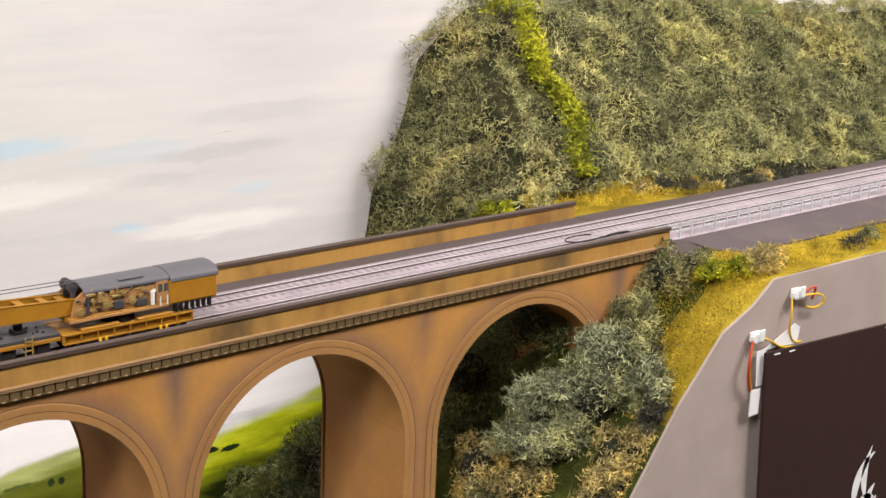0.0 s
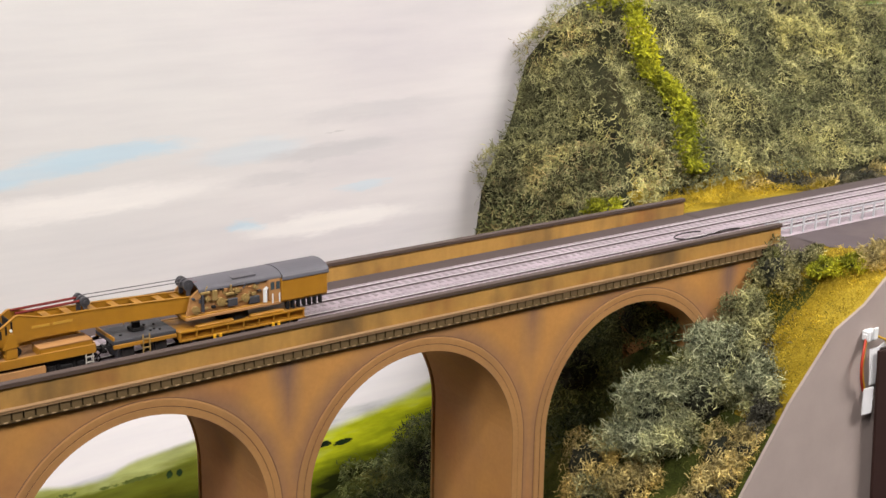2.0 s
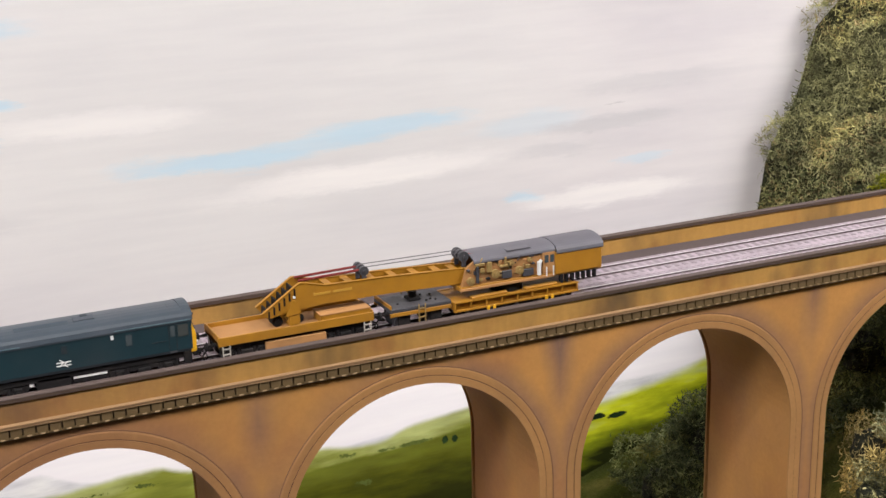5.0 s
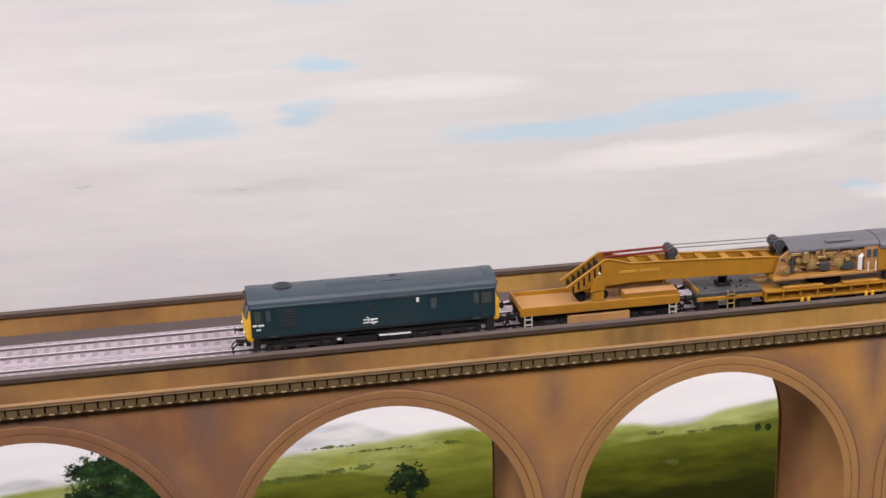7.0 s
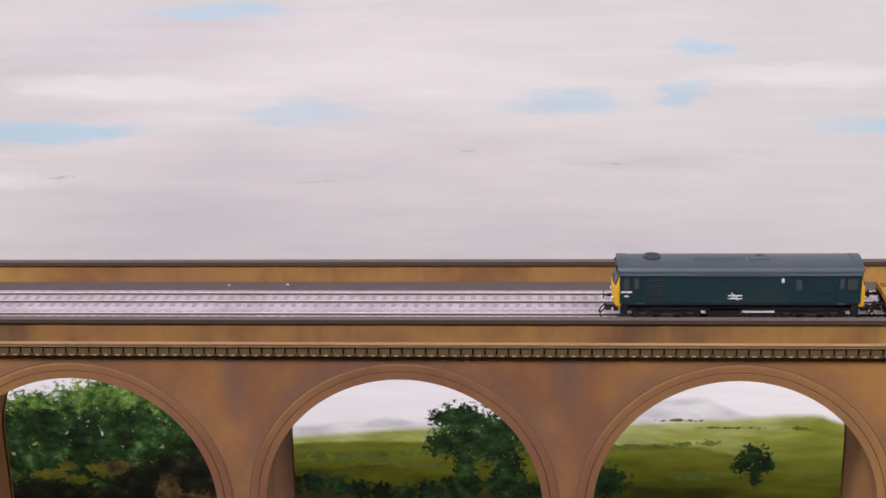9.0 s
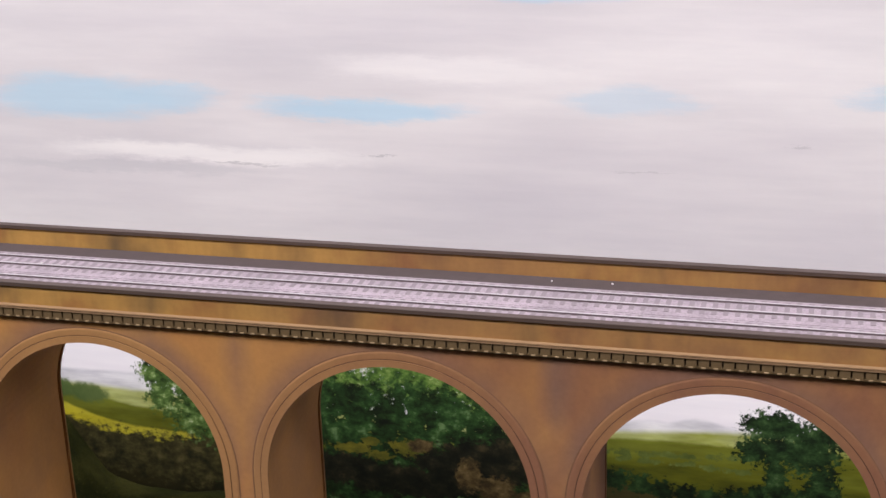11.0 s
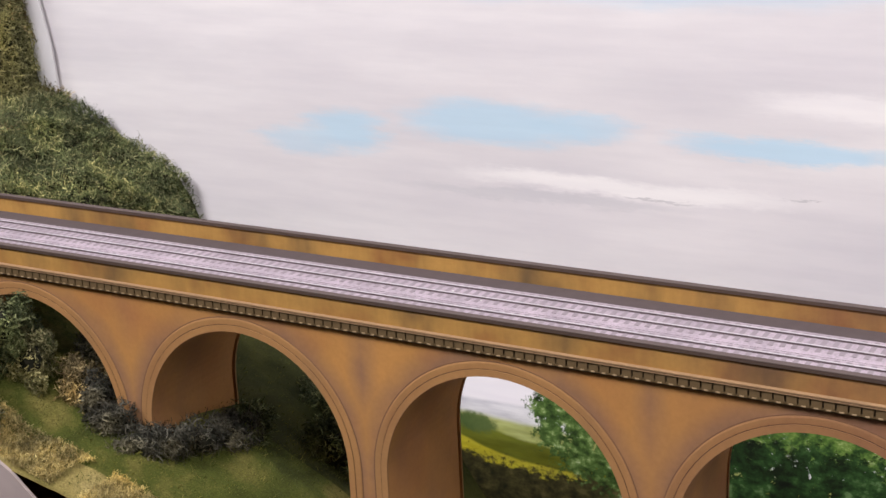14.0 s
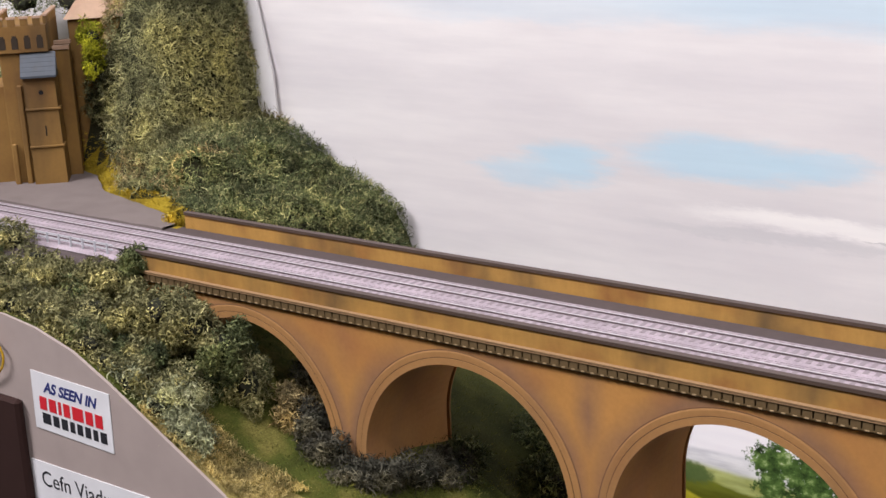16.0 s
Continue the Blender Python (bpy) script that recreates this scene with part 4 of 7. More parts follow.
# ---- the train ----
BLUE = paint("rail_blue_paint", (0.012, 0.033, 0.041), 0.45, 0.25, (0.05, 0.05, 0.05), scale=40)
# pale blue that paints the highlight along the cantrail's gutter strips
CANTRAIL = paint("cantrail_highlight_blue", (0.085, 0.130, 0.150), 0.5, 0.4, (0.05, 0.06, 0.07), scale=60)
ROOF_BLUE = paint("faded_blue_roof", (0.046, 0.060, 0.074), 0.42, 0.55, (0.085, 0.085, 0.095), scale=40)
CAB_YELLOW = paint("cab_yellow_paint", (0.75, 0.40, 0.015), 0.45, 0.12, scale=90)
CRANE_YELLOW = paint("crane_yellow_paint", (0.37, 0.168, 0.013), 0.5, 0.5, (0.17, 0.085, 0.02), scale=70)
CRANE_RUST = paint("weathered_orange_deck", (0.40, 0.20, 0.07), 0.75, 0.45, (0.16, 0.09, 0.04), scale=80)
BLACK = paint("running_gear_black", (0.014, 0.013, 0.013), 0.6, 0.35, (0.05, 0.04, 0.032), scale=160, gloss=0.15)
GUNMETAL = paint("gunmetal_grey", (0.055, 0.054, 0.060), 0.5, 0.3, scale=120)
ROOF_GREY = paint("grey_crane_roof", (0.115, 0.110, 0.125), 0.55, 0.3, scale=50)
RED = paint("red_jib_rod", (0.17, 0.020, 0.016), 0.4, 0.2, scale=90)
WHITE = paint("white_marking", (0.75, 0.75, 0.72), 0.6, 0.15, scale=200)
PALE_YELLOW = paint("pale_yellow_lettering", (0.50, 0.27, 0.035), 0.6, 0.2, scale=200)
GLASS = paint("cab_glazing", (0.06, 0.075, 0.08), 0.12, 0.05, scale=200)
LIT_GLASS = paint("cab_window_with_blind", (0.055, 0.060, 0.056), 0.2, 0.1, scale=200)
GRILLE = paint("sooty_grille", (0.018, 0.028, 0.034), 0.7, 0.3, scale=300)
LADDER_GREY = paint("dull_white_ladder", (0.42, 0.39, 0.34), 0.6, 0.3, scale=200)
WIRE = paint("jib_cable", (0.12, 0.11, 0.12), 0.5, 0.1)
BRASS = paint("brass_fittings", (0.36, 0.24, 0.085), 0.45, 0.3, metallic=0.2, scale=200)

TRAIN_Y = TRACKS[0]
TRAIN_X = 0.1303
HALF = 0.0178


def roof_curve(n=12, half=HALF, low=0.0395, rise=0.0080):
    return [(half * math.cos(math.pi * i / n), low + rise * math.sin(math.pi * i / n) ** 0.8) for i in range(n + 1)]


def bar(bm, a, b, w, t, up=(0, 0, 1)):
    """A flat bar between two points."""
    a, b = Vector(a), Vector(b)
    d = (b - a).normalized()
    s = d.cross(Vector(up)).normalized() * w / 2
    u = s.cross(d).normalized() * t / 2
    vs = [bm.verts.new(p + i * s + j * u) for p in (a, b) for i, j in ((-1, -1), (1, -1), (1, 1), (-1, 1))]
    for f in ((0, 1, 2, 3), (7, 6, 5, 4), (0, 4, 5, 1), (1, 5, 6, 2), (2, 6, 7, 3), (3, 7, 4, 0)):
        bm.faces.new([vs[i] for i in f])
    return bm


def wheelset(parent, x, r=0.0062):
    bm = tubes(((x, -0.0074, r), (x, 0.0074, r), 0.0011), n=8)
    w = part("axle", bm, BLACK, parent)
    for s in (-1, 1):
        bm = bmesh.new()
        tube(bm, (x, s * 0.0078, r), (x, s * 0.0098, r), r, 20)
        tube(bm, (x, s * 0.0070, r), (x, s * 0.0078, r), r + 0.0006, 20)
        part("wheel", bm, GUNMETAL, parent)
    return w


def bogie(parent, x, base=0.032, y=0.0125, top=0.0125, material=None):
    b = part("bogie", boxes((x - base / 2, x + base / 2, -0.006, 0.006, 0.006, 0.0095), bevel=0.0004), BLACK, parent)
    for s in (-1, 1):
        bm = bmesh.new()
        box(bm, x - base / 2 - 0.008, x + base / 2 + 0.008, s * y - 0.0009, s * y + 0.0009, 0.0072, top - 0.002, bevel=0.0004)
        for k in (-1, 1):
            box(bm, x + k * base / 2 - 0.0028, x + k * base / 2 + 0.0028, s * y - 0.0022, s * y + 0.0022, 0.0040, 0.0098, bevel=0.0006)
            tube(bm, (x + k * base / 2, s * (y + 0.002), 0.0062), (x + k * base / 2, s * (y + 0.0034), 0.0062), 0.0018, 10)
            for q in (-0.0055, 0.0055):
                tube(bm, (x + k * base / 2 + q, s * (y + 0.0005), 0.0045), (x + k * base / 2 + q, s * (y + 0.0005), 0.0105), 0.0014, 8)
        box(bm, x - 0.0045, x + 0.0045, s * y - 0.0024, s * y + 0.0024, 0.0030, 0.0090, bevel=0.0006)
        part("side_frame", bm, BLACK, b)
    for k in (-1, 1):
        wheelset(b, x + k * base / 2)
    return b


def buffers(parent, x, out, z=0.0140, spread=0.0115):
    for s in (-1, 1):
        bm = bmesh.new()
        tube(bm, (x, s * spread, z), (x + out * 0.0035, s * spread, z), 0.0013, 10)
        tube(bm, (x + out * 0.0035, s * spread, z), (x + out * 0.0062, s * spread, z), 0.0008, 8)
        tube(bm, (x + out * 0.0062, s * spread, z), (x + out * 0.0069, s * spread, z), 0.0028, 14)
        part("buffer", bm, BLACK, parent)


def coupling(parent, x, out):
    bm = bmesh.new()
    pts = [(x, 0.009), (x + out * 0.005, 0.0088), (x + out * 0.0075, 0.0065), (x + out * 0.0085, 0.0038), (x + out * 0.0070, 0.0022)]
    for y in (-0.004, 0.004):
        for (xa, za), (xb, zb) in zip(pts, pts[1:]):
            bar(bm, (xa, y, za), (xb, y, zb), 0.0008, 0.0008, (0, 1, 0))
    box(bm, min(x, x + out * 0.004), max(x, x + out * 0.004), -0.0045, 0.0045, 0.0078, 0.0094)
    part("coupling_hook", bm, BLACK, parent)


def ladder(parent, x, y, z0, z1, w=0.0052, rungs=3, material=None):
    bm = bmesh.new()
    for k in (-1, 1):
        box(bm, x + k * w / 2 - 0.0004, x + k * w / 2 + 0.0004, y - 0.0004, y + 0.0004, z0, z1)
    for i in range(rungs):
        z = z0 + (z1 - z0) * i / (rungs - 0.4)
        box(bm, x - w / 2, x + w / 2, y - 0.0006, y + 0.0004, z, z + 0.0008)
    part("ladder", bm, material or BRASS, parent)


# the diesel locomotive
LL = 0.1816
loco = thing("diesel_locomotive", (TRAIN_X + 0.024, TRAIN_Y, RAIL_Z), label="weathered rail-blue model diesel locomotive with yellow cab fronts", category="locomotive")
outline = [(-HALF + 0.0012, 0.0162), (HALF - 0.0012, 0.0162), (HALF, 0.0185), (HALF, 0.0385)] + [(HALF - 0.0003, 0.0395)] + roof_curve()[1:-1] + [(-HALF + 0.0003, 0.0395), (-HALF, 0.0385), (-HALF, 0.0185)]
body = part("body", prisms("x", (outline[:4] + [(HALF - 0.0008, 0.0392), (-HALF + 0.0008, 0.0392)] + outline[-2:], 0.0052, LL - 0.0052)), BLUE, loco, "rail-blue bodyside")
roof_outline = [(HALF + 0.0004, 0.0380), (HALF + 0.0005, 0.0392)] + roof_curve(half=HALF + 0.0002)[1:-1] + [(-HALF - 0.0005, 0.0392), (-HALF - 0.0004, 0.0380)]
roof = part("roof", prisms("x", (roof_outline, 0.0048, LL - 0.0048)), ROOF_BLUE, loco, "faded blue-grey roof", smooth=False)


def cab_front(out):
    """The yellow nose: a slight wedge with a raked windscreen."""
    bm = bmesh.new()
    rows = [(0.0150, 0.0006, 0.0030, 0.0168), (0.0168, 0.0, 0.0024, 0.0174), (0.0282, 0.0, 0.0024, 0.0175), (0.0298, 0.0006, 0.0028, 0.0173), (0.0392, 0.0040, 0.0056, 0.0166)]
    grid = []
    for z, xc, xe, h in rows:
        line = []
        for f in (-1, -0.45, 0.45, 1):
            x = xc + (xe - xc) * abs(f) ** 2
            line.append(bm.verts.new(((x if out < 0 else LL - x), f * h, z)))
        grid.append(line)
    back = 0.0062
    for a, b in zip(grid, grid[1:]):
        for i in range(3):
            bm.faces.new((a[i], a[i + 1], b[i + 1], b[i]))
    rim = [[bm.verts.new(((back if out < 0 else LL - back), v.co.y, v.co.z)) for v in line] for line in (grid[0], grid[-1])]
    left = [bm.verts.new(((back if out < 0 else LL - back), line[0].co.y, line[0].co.z)) for line in grid]
    right = [bm.verts.new(((back if out < 0 else LL - back), line[-1].co.y, line[-1].co.z)) for line in grid]
    for side, col in ((left, 0), (right, 3)):
        for (a, b), (p, q) in zip(zip(grid, grid[1:]), zip(side, side[1:])):
            bm.faces.new((a[col], b[col], q, p))
    for r, g in zip(rim, (grid[0], grid[-1])):
        for i in range(3):
            bm.faces.new((g[i], g[i + 1], r[i + 1], r[i]))
    bmesh.ops.recalc_face_normals(bm, faces=bm.faces[:])
    return bm


for out in (-1, 1):
    sx = (lambda x: x) if out < 0 else (lambda x: LL - x)
    front = part("cab_front", cab_front(out), CAB_YELLOW, loco, "yellow warning-panel cab front")
    for lo, hi in ((-0.0150, -0.0062), (-0.0050, 0.0050), (0.0062, 0.0150)):
        bm = bmesh.new()
        bend = 0.0016 * (max(abs(lo), abs(hi)) / 0.0168) ** 2
        pts = []
        for z in (0.0306, 0.0380):
            f = (z - 0.0298) / 0.0094
            for y in (lo, hi):
                xc, xe = 0.0006 + f * 0.0034, 0.0028 + f * 0.0028
                x = xc + (xe - xc) * (abs(y) / 0.017) ** 2 - 0.00035
                pts.append(Vector((sx(x), y, z)))
        a, b, c, d = pts
        deep = Vector((0.0006 if out < 0 else -0.0006, 0, 0))
        vs = [bm.verts.new(p) for p in (a, b, d, c)] + [bm.verts.new(p + deep) for p in (a, b, d, c)]
        for f in ((0, 1, 2, 3), (7, 6, 5, 4), (0, 4, 5, 1), (1, 5, 6, 2), (2, 6, 7, 3), (3, 7, 4, 0)):
            bm.faces.new([vs[i] for i in f])
        bmesh.ops.recalc_face_normals(bm, faces=bm.faces[:])
        part("windscreen_pane", bm, LIT_GLASS if lo > 0 else GLASS, front, "glazed windscreen pane")
    dome = bmesh.new()
    prism(dome, [(y, z) for y, z in roof_curve(half=HALF - 0.0006, low=0.0392, rise=0.0090)], "x", min(sx(0.0038), sx(0.0105)), max(sx(0.0038), sx(0.0105)))
    part("cab_roof_dome", dome, ROOF_BLUE, loco)
    bm = bmesh.new()
    box(bm, min(sx(0.0030), sx(0.0060)), max(sx(0.0030), sx(0.0060)), -0.0075, 0.0075, 0.0394, 0.0442, bevel=0.0008)
    part("headcode_box", bm, GRILLE, loco, "dark headcode box")
    for s in (-1, 1):
        part("horn", tubes(((sx(0.0024), s * 0.0125, 0.0415), (sx(0.0062), s * 0.0125, 0.0420), 0.0010)), BLACK, loco)
        part("lamp", tubes(((sx(-0.0003), s * 0.0105, 0.0200), (sx(0.0010), s * 0.0105, 0.0200), 0.0010)), WHITE, front, "white marker lamp")
    part("buffer_beam", boxes((min(sx(0.0012), sx(0.0045)), max(sx(0.0012), sx(0.0045)), -0.0165, 0.0165, 0.0118, 0.0152)), BLACK, loco)
    buffers(loco, sx(0.0014), out, 0.0138)
    coupling(loco, sx(0.0), out)
    for s in (-1, 1):
        part("front_step", boxes((min(sx(0.006), sx(0.011)), max(sx(0.006), sx(0.011)), min(s * 0.0168, s * 0.0120), max(s * 0.0168, s * 0.0120), 0.0075, 0.0160)), BLACK, loco)

for s in (-1, 1):
    y = s * (HALF + 0.0001)

    def flat(x0, x1, z0, z1, t=0.0003):
        return boxes((x0, x1, min(y, y + s * t), max(y, y + s * t), z0, z1))
    part("side_grille", flat(0.0255, 0.0372, 0.0228, 0.0370), GRILLE, loco, "dark square radiator grille")
    for i in range(6):
        part("louvre", flat(0.0262, 0.0365, 0.0240 + i * 0.0021, 0.0248 + i * 0.0021, 0.0006), GRILLE, loco)
    for x0, x1 in ((0.0078, 0.0122), (LL - 0.0150, LL - 0.0078)):
        part("cab_side_window", flat(x0, x1, 0.0284, 0.0368), LIT_GLASS, loco, "dark cab side window")
    for x0, x1 in ((0.0155, 0.0188), (LL - 0.0205, LL - 0.0172)):
        part("door_window", flat(x0, x1, 0.0290, 0.0368), GLASS, loco)
    for x0, x1 in ((0.0142, 0.0146), (0.0198, 0.0202), (LL - 0.0218, LL - 0.0214), (LL - 0.0164, LL - 0.0160)):
        part("door_edge", flat(x0, x1, 0.0170, 0.0384), GRILLE, loco)
    part("equipment_window", flat(0.1302, 0.1345, 0.0278, 0.0355), GLASS, loco)
    part("equipment_window", flat(0.0865, 0.0905, 0.0300, 0.0355), GRILLE, loco)
    part("vent_panel", flat(0.1480, 0.1580, 0.0264, 0.0269), GRILLE, loco)
    part("data_panel", flat(0.1201, 0.1220, 0.0340, 0.0370, 0.0005), WHITE, loco, "small white data panel")
    logo = bmesh.new()
    for z in (0.0214, 0.0236):
        box(logo, 0.0825, 0.0925, min(y, y + s * 0.0004), max(y, y + s * 0.0004), z, z + 0.0007)
    yy = y + s * 0.0003
    for (xa, za), (xb, zb) in (((0.0848, 0.0260), (0.0876, 0.0241)), ((0.0876, 0.0241), (0.0850, 0.0219)), ((0.0902, 0.0204), (0.0873, 0.0219)), ((0.0873, 0.0219), (0.0900, 0.0241))):
        bar(logo, (xa, yy, za), (xb, yy, zb), 0.0004, 0.0007, (0, 1, 0))
    part("emblem", logo, WHITE, loco, "white emblem of crossed bars on the bodyside")
    for x0, x1 in ((0.0062, 0.0092), (0.0099, 0.0140)):
        part("running_number", flat(x0, x1, 0.0260, 0.0272, 0.0004), WHITE, loco, "white running number drawn as bars")
    part("running_number", flat(0.0085, 0.0118, 0.0230, 0.0239, 0.0004), WHITE, loco)
    for x0 in (0.0175, LL - 0.0215):
        part("footstep_plate", flat(x0, x0 + 0.0050, 0.0172, 0.0184, 0.0004), GUNMETAL, loco)
    for x0, x1 in ((0.0055, 0.0600), (0.1230, 0.1760)):
        part("gutter_strip", boxes((x0, x1, min(s * 0.0176, s * 0.0187), max(s * 0.0176, s * 0.0187), 0.0392, 0.0400)), CANTRAIL, loco, "cantrail strip with its highlight painted pale blue")

bm = bmesh.new()
tube(bm, (0.029, 0.0, 0.0466), (0.029, 0.0, 0.0487), 0.0066, 28)
fan = part("roof_fan", bm, GUNMETAL, loco, "round roof fan with a dark grille")
bm = bmesh.new()
tube(bm, (0.029, 0.0, 0.0485), (0.029, 0.0, 0.04895), 0.0052, 28)
part("fan_grille", bm, GRILLE, fan)
for x0, x1, y0, z0, w in ((0.0590, 0.0950, -0.0075, 0.0464, 0.0075), (0.0985, 0.1130, -0.0030, 0.0476, 0.0060), (0.1370, 0.1425, -0.0095, 0.0453, 0.0050)):
    ob = part("roof_hatch", boxes((x0, x1, -w / 2, w / 2, -0.0004, 0.0006), bevel=0.0003), ROOF_BLUE, loco)
    ob.matrix_basis = Matrix.Translation((0, y0, z0)) @ Euler((radians(24 if y0 < -0.005 else 8), 0, 0)).to_matrix().to_4x4()
part("exhaust_port", boxes((0.104, 0.109, -0.0015, 0.0015, 0.0470, 0.0489), bevel=0.0004), GRILLE, loco)
for x in (0.018, 0.048, 0.132, 0.163):
    bm = prisms("x", ([(a, b + 0.00012) for a, b in roof_curve(half=HALF + 0.0002)], x, x + 0.0005))
    part("roof_seam", bm, ROOF_BLUE, loco)
part("underframe", boxes((0.006, LL - 0.006, -0.0150, 0.0150, 0.0115, 0.0163)), BLACK, loco)
part("fuel_tank", boxes((0.0690, 0.0925, -0.0150, 0.0150, 0.0050, 0.0140), bevel=0.0010), BLACK, loco)
part("battery_box", boxes((0.0935, 0.1170, -0.0140, 0.0140, 0.0060, 0.0135), bevel=0.0008), BLACK, loco)
part("white_panel", boxes((0.0935, 0.1165, -0.0146, -0.0141, 0.0096, 0.0134)), WHITE, loco, "white equipment panel")
part("white_panel", boxes((0.0640, 0.0668, -0.0146, -0.0138, 0.0096, 0.0134)), WHITE, loco)
for x in (0.0395, LL - 0.0395):
    bogie(loco, x, 0.034, 0.0135)

# the match wagon that carries the jib's head
wagon = thing("match_wagon", (TRAIN_X + 0.2187, TRAIN_Y, RAIL_Z), label="dirty yellow model crane match wagon with low sides", category="wagon")
WL = 0.1185
part("floor", boxes((0, WL, -0.0165, 0.0165, 0.0150, 0.0182), bevel=0.0003), CRANE_RUST, wagon, "rust-brown wagon floor")
for s in (-1, 1):
    part("side_board", boxes((0.0, WL, min(s * 0.0165, s * 0.0178), max(s * 0.0165, s * 0.0178), 0.0148, 0.0215), bevel=0.0003), CRANE_YELLOW, wagon)
    for x in (0.0055, WL - 0.0055):
        ladder(wagon, x, s * 0.0182, 0.0045, 0.0148, material=LADDER_GREY)
    part("underslung_box", boxes((0.0350, 0.0810, min(s * 0.0080, s * 0.0172), max(s * 0.0080, s * 0.0172), 0.0060, 0.0122), bevel=0.0004), CRANE_RUST, wagon)
for x in (0.0, WL - 0.0013):
    part("end_board", boxes((x, x + 0.0013, -0.0165, 0.0165, 0.0148, 0.0225), bevel=0.0003), CRANE_YELLOW, wagon)
part("tool_chest", boxes((0.0780, WL - 0.0016, -0.0155, 0.0010, 0.0182, 0.0242), bevel=0.0005), CRANE_YELLOW, wagon)
part("tool_chest_lid", boxes((0.0775, WL - 0.0014, -0.0160, 0.0014, 0.0242, 0.0250), bevel=0.0003), CRANE_RUST, wagon)
part("jib_cradle", boxes((0.0545, 0.0625, -0.0145, -0.0110, 0.0182, 0.0280), (0.0545, 0.0625, 0.0060, 0.0100, 0.0182, 0.0280), (0.0555, 0.0615, -0.0145, 0.0100, 0.0182, 0.0215), bevel=0.0004), CRANE_YELLOW, wagon)
part("cradle_bracket", prisms("y", ([(0.0520, 0.0280), (0.0635, 0.0290), (0.0600, 0.0390), (0.0570, 0.0395)], -0.0150, -0.0138)), CRANE_YELLOW, wagon)
for x, r in ((0.0480, 0.0040), (0.0650, 0.0032)):
    bm = bmesh.new()
    tube(bm, (x, -0.0060, 0.0222), (x, 0.0030, 0.0222), r, 20)
    tube(bm, (x, -0.0068, 0.0222), (x, 0.0038, 0.0222), r * 0.45, 12)
    box(bm, x - 0.0012, x + 0.0012, -0.0030, 0.0, 0.0222, 0.0300, bevel=0.0003)
    part("hook_block", bm, BLACK, wagon, "dark steel hook block")
part("rear_saddle", prisms("y", ([(0.0640, 0.0300), (0.0690, 0.0325), (0.0760, 0.0330), (0.1000, 0.0325), (0.1100, 0.0285), (0.1060, 0.0282), (0.0960, 0.0305), (0.0740, 0.0310)], 0.0060, 0.0120)), CRANE_YELLOW, wagon)
part("underframe", boxes((0.002, WL - 0.002, -0.0140, 0.0140, 0.0105, 0.0164)), BLACK, wagon)
for x in (0.0215, WL - 0.0215):
    bogie(wagon, x, 0.0225, 0.0125, 0.0120)
for x, out in ((0.0, -1), (WL, 1)):
    buffers(wagon, x, out, 0.0150)
    coupling(wagon, x, out)

# the relieving bogie
runner = thing("relieving_bogie", (TRAIN_X + 0.3510, TRAIN_Y, RAIL_Z), label="small grey four-wheel model relieving bogie with yellow sole bars", category="wagon")
RL = 0.0500
part("deck", boxes((0.0, RL, -0.0160, 0.0160, 0.0165, 0.0195), bevel=0.0004), GUNMETAL, runner, "flat grey steel deck")
for s in (-1, 1):
    part("sole_bar", boxes((0.0, RL, min(s * 0.0150, s * 0.0166), max(s * 0.0150, s * 0.0166), 0.0135, 0.0164), bevel=0.0003), CRANE_YELLOW, runner)
    part("axle_guard", boxes((0.007, 0.017, min(s * 0.012, s * 0.0142), max(s * 0.012, s * 0.0142), 0.003, 0.0135), (0.033, 0.043, min(s * 0.012, s * 0.0142), max(s * 0.012, s * 0.0142), 0.003, 0.0135), bevel=0.0006), BLACK, runner)
    ladder(runner, 0.0255, s * 0.0168, 0.0035, 0.0210, material=BRASS)
part("end_stanchion", boxes((0.0, 0.0013, -0.0160, 0.0160, 0.0195, 0.0225), bevel=0.0003), CRANE_YELLOW, runner)
bm = bmesh.new()
box(bm, 0.0200, 0.0300, -0.0050, 0.0050, 0.0195, 0.0220, bevel=0.0006)
tube(bm, (0.0250, 0, 0.0220), (0.0250, 0, 0.0262), 0.0032, 16)
part("pivot_post", bm, BLACK, runner)
for x, y in ((0.033, -0.008), (0.037, -0.006), (0.040, -0.009), (0.034, 0.006), (0.041, 0.004), (0.010, -0.006)):
    part("bolt_head", tubes(((x, y, 0.0195), (x, y, 0.0204), 0.0009), n=6), BLACK, runner)
for x in (0.012, 0.038):
    wheelset(runner, x)
for x, out in ((0.0, -1),):
    buffers(runner, x, out, 0.0150)
    coupling(runner, x, out)

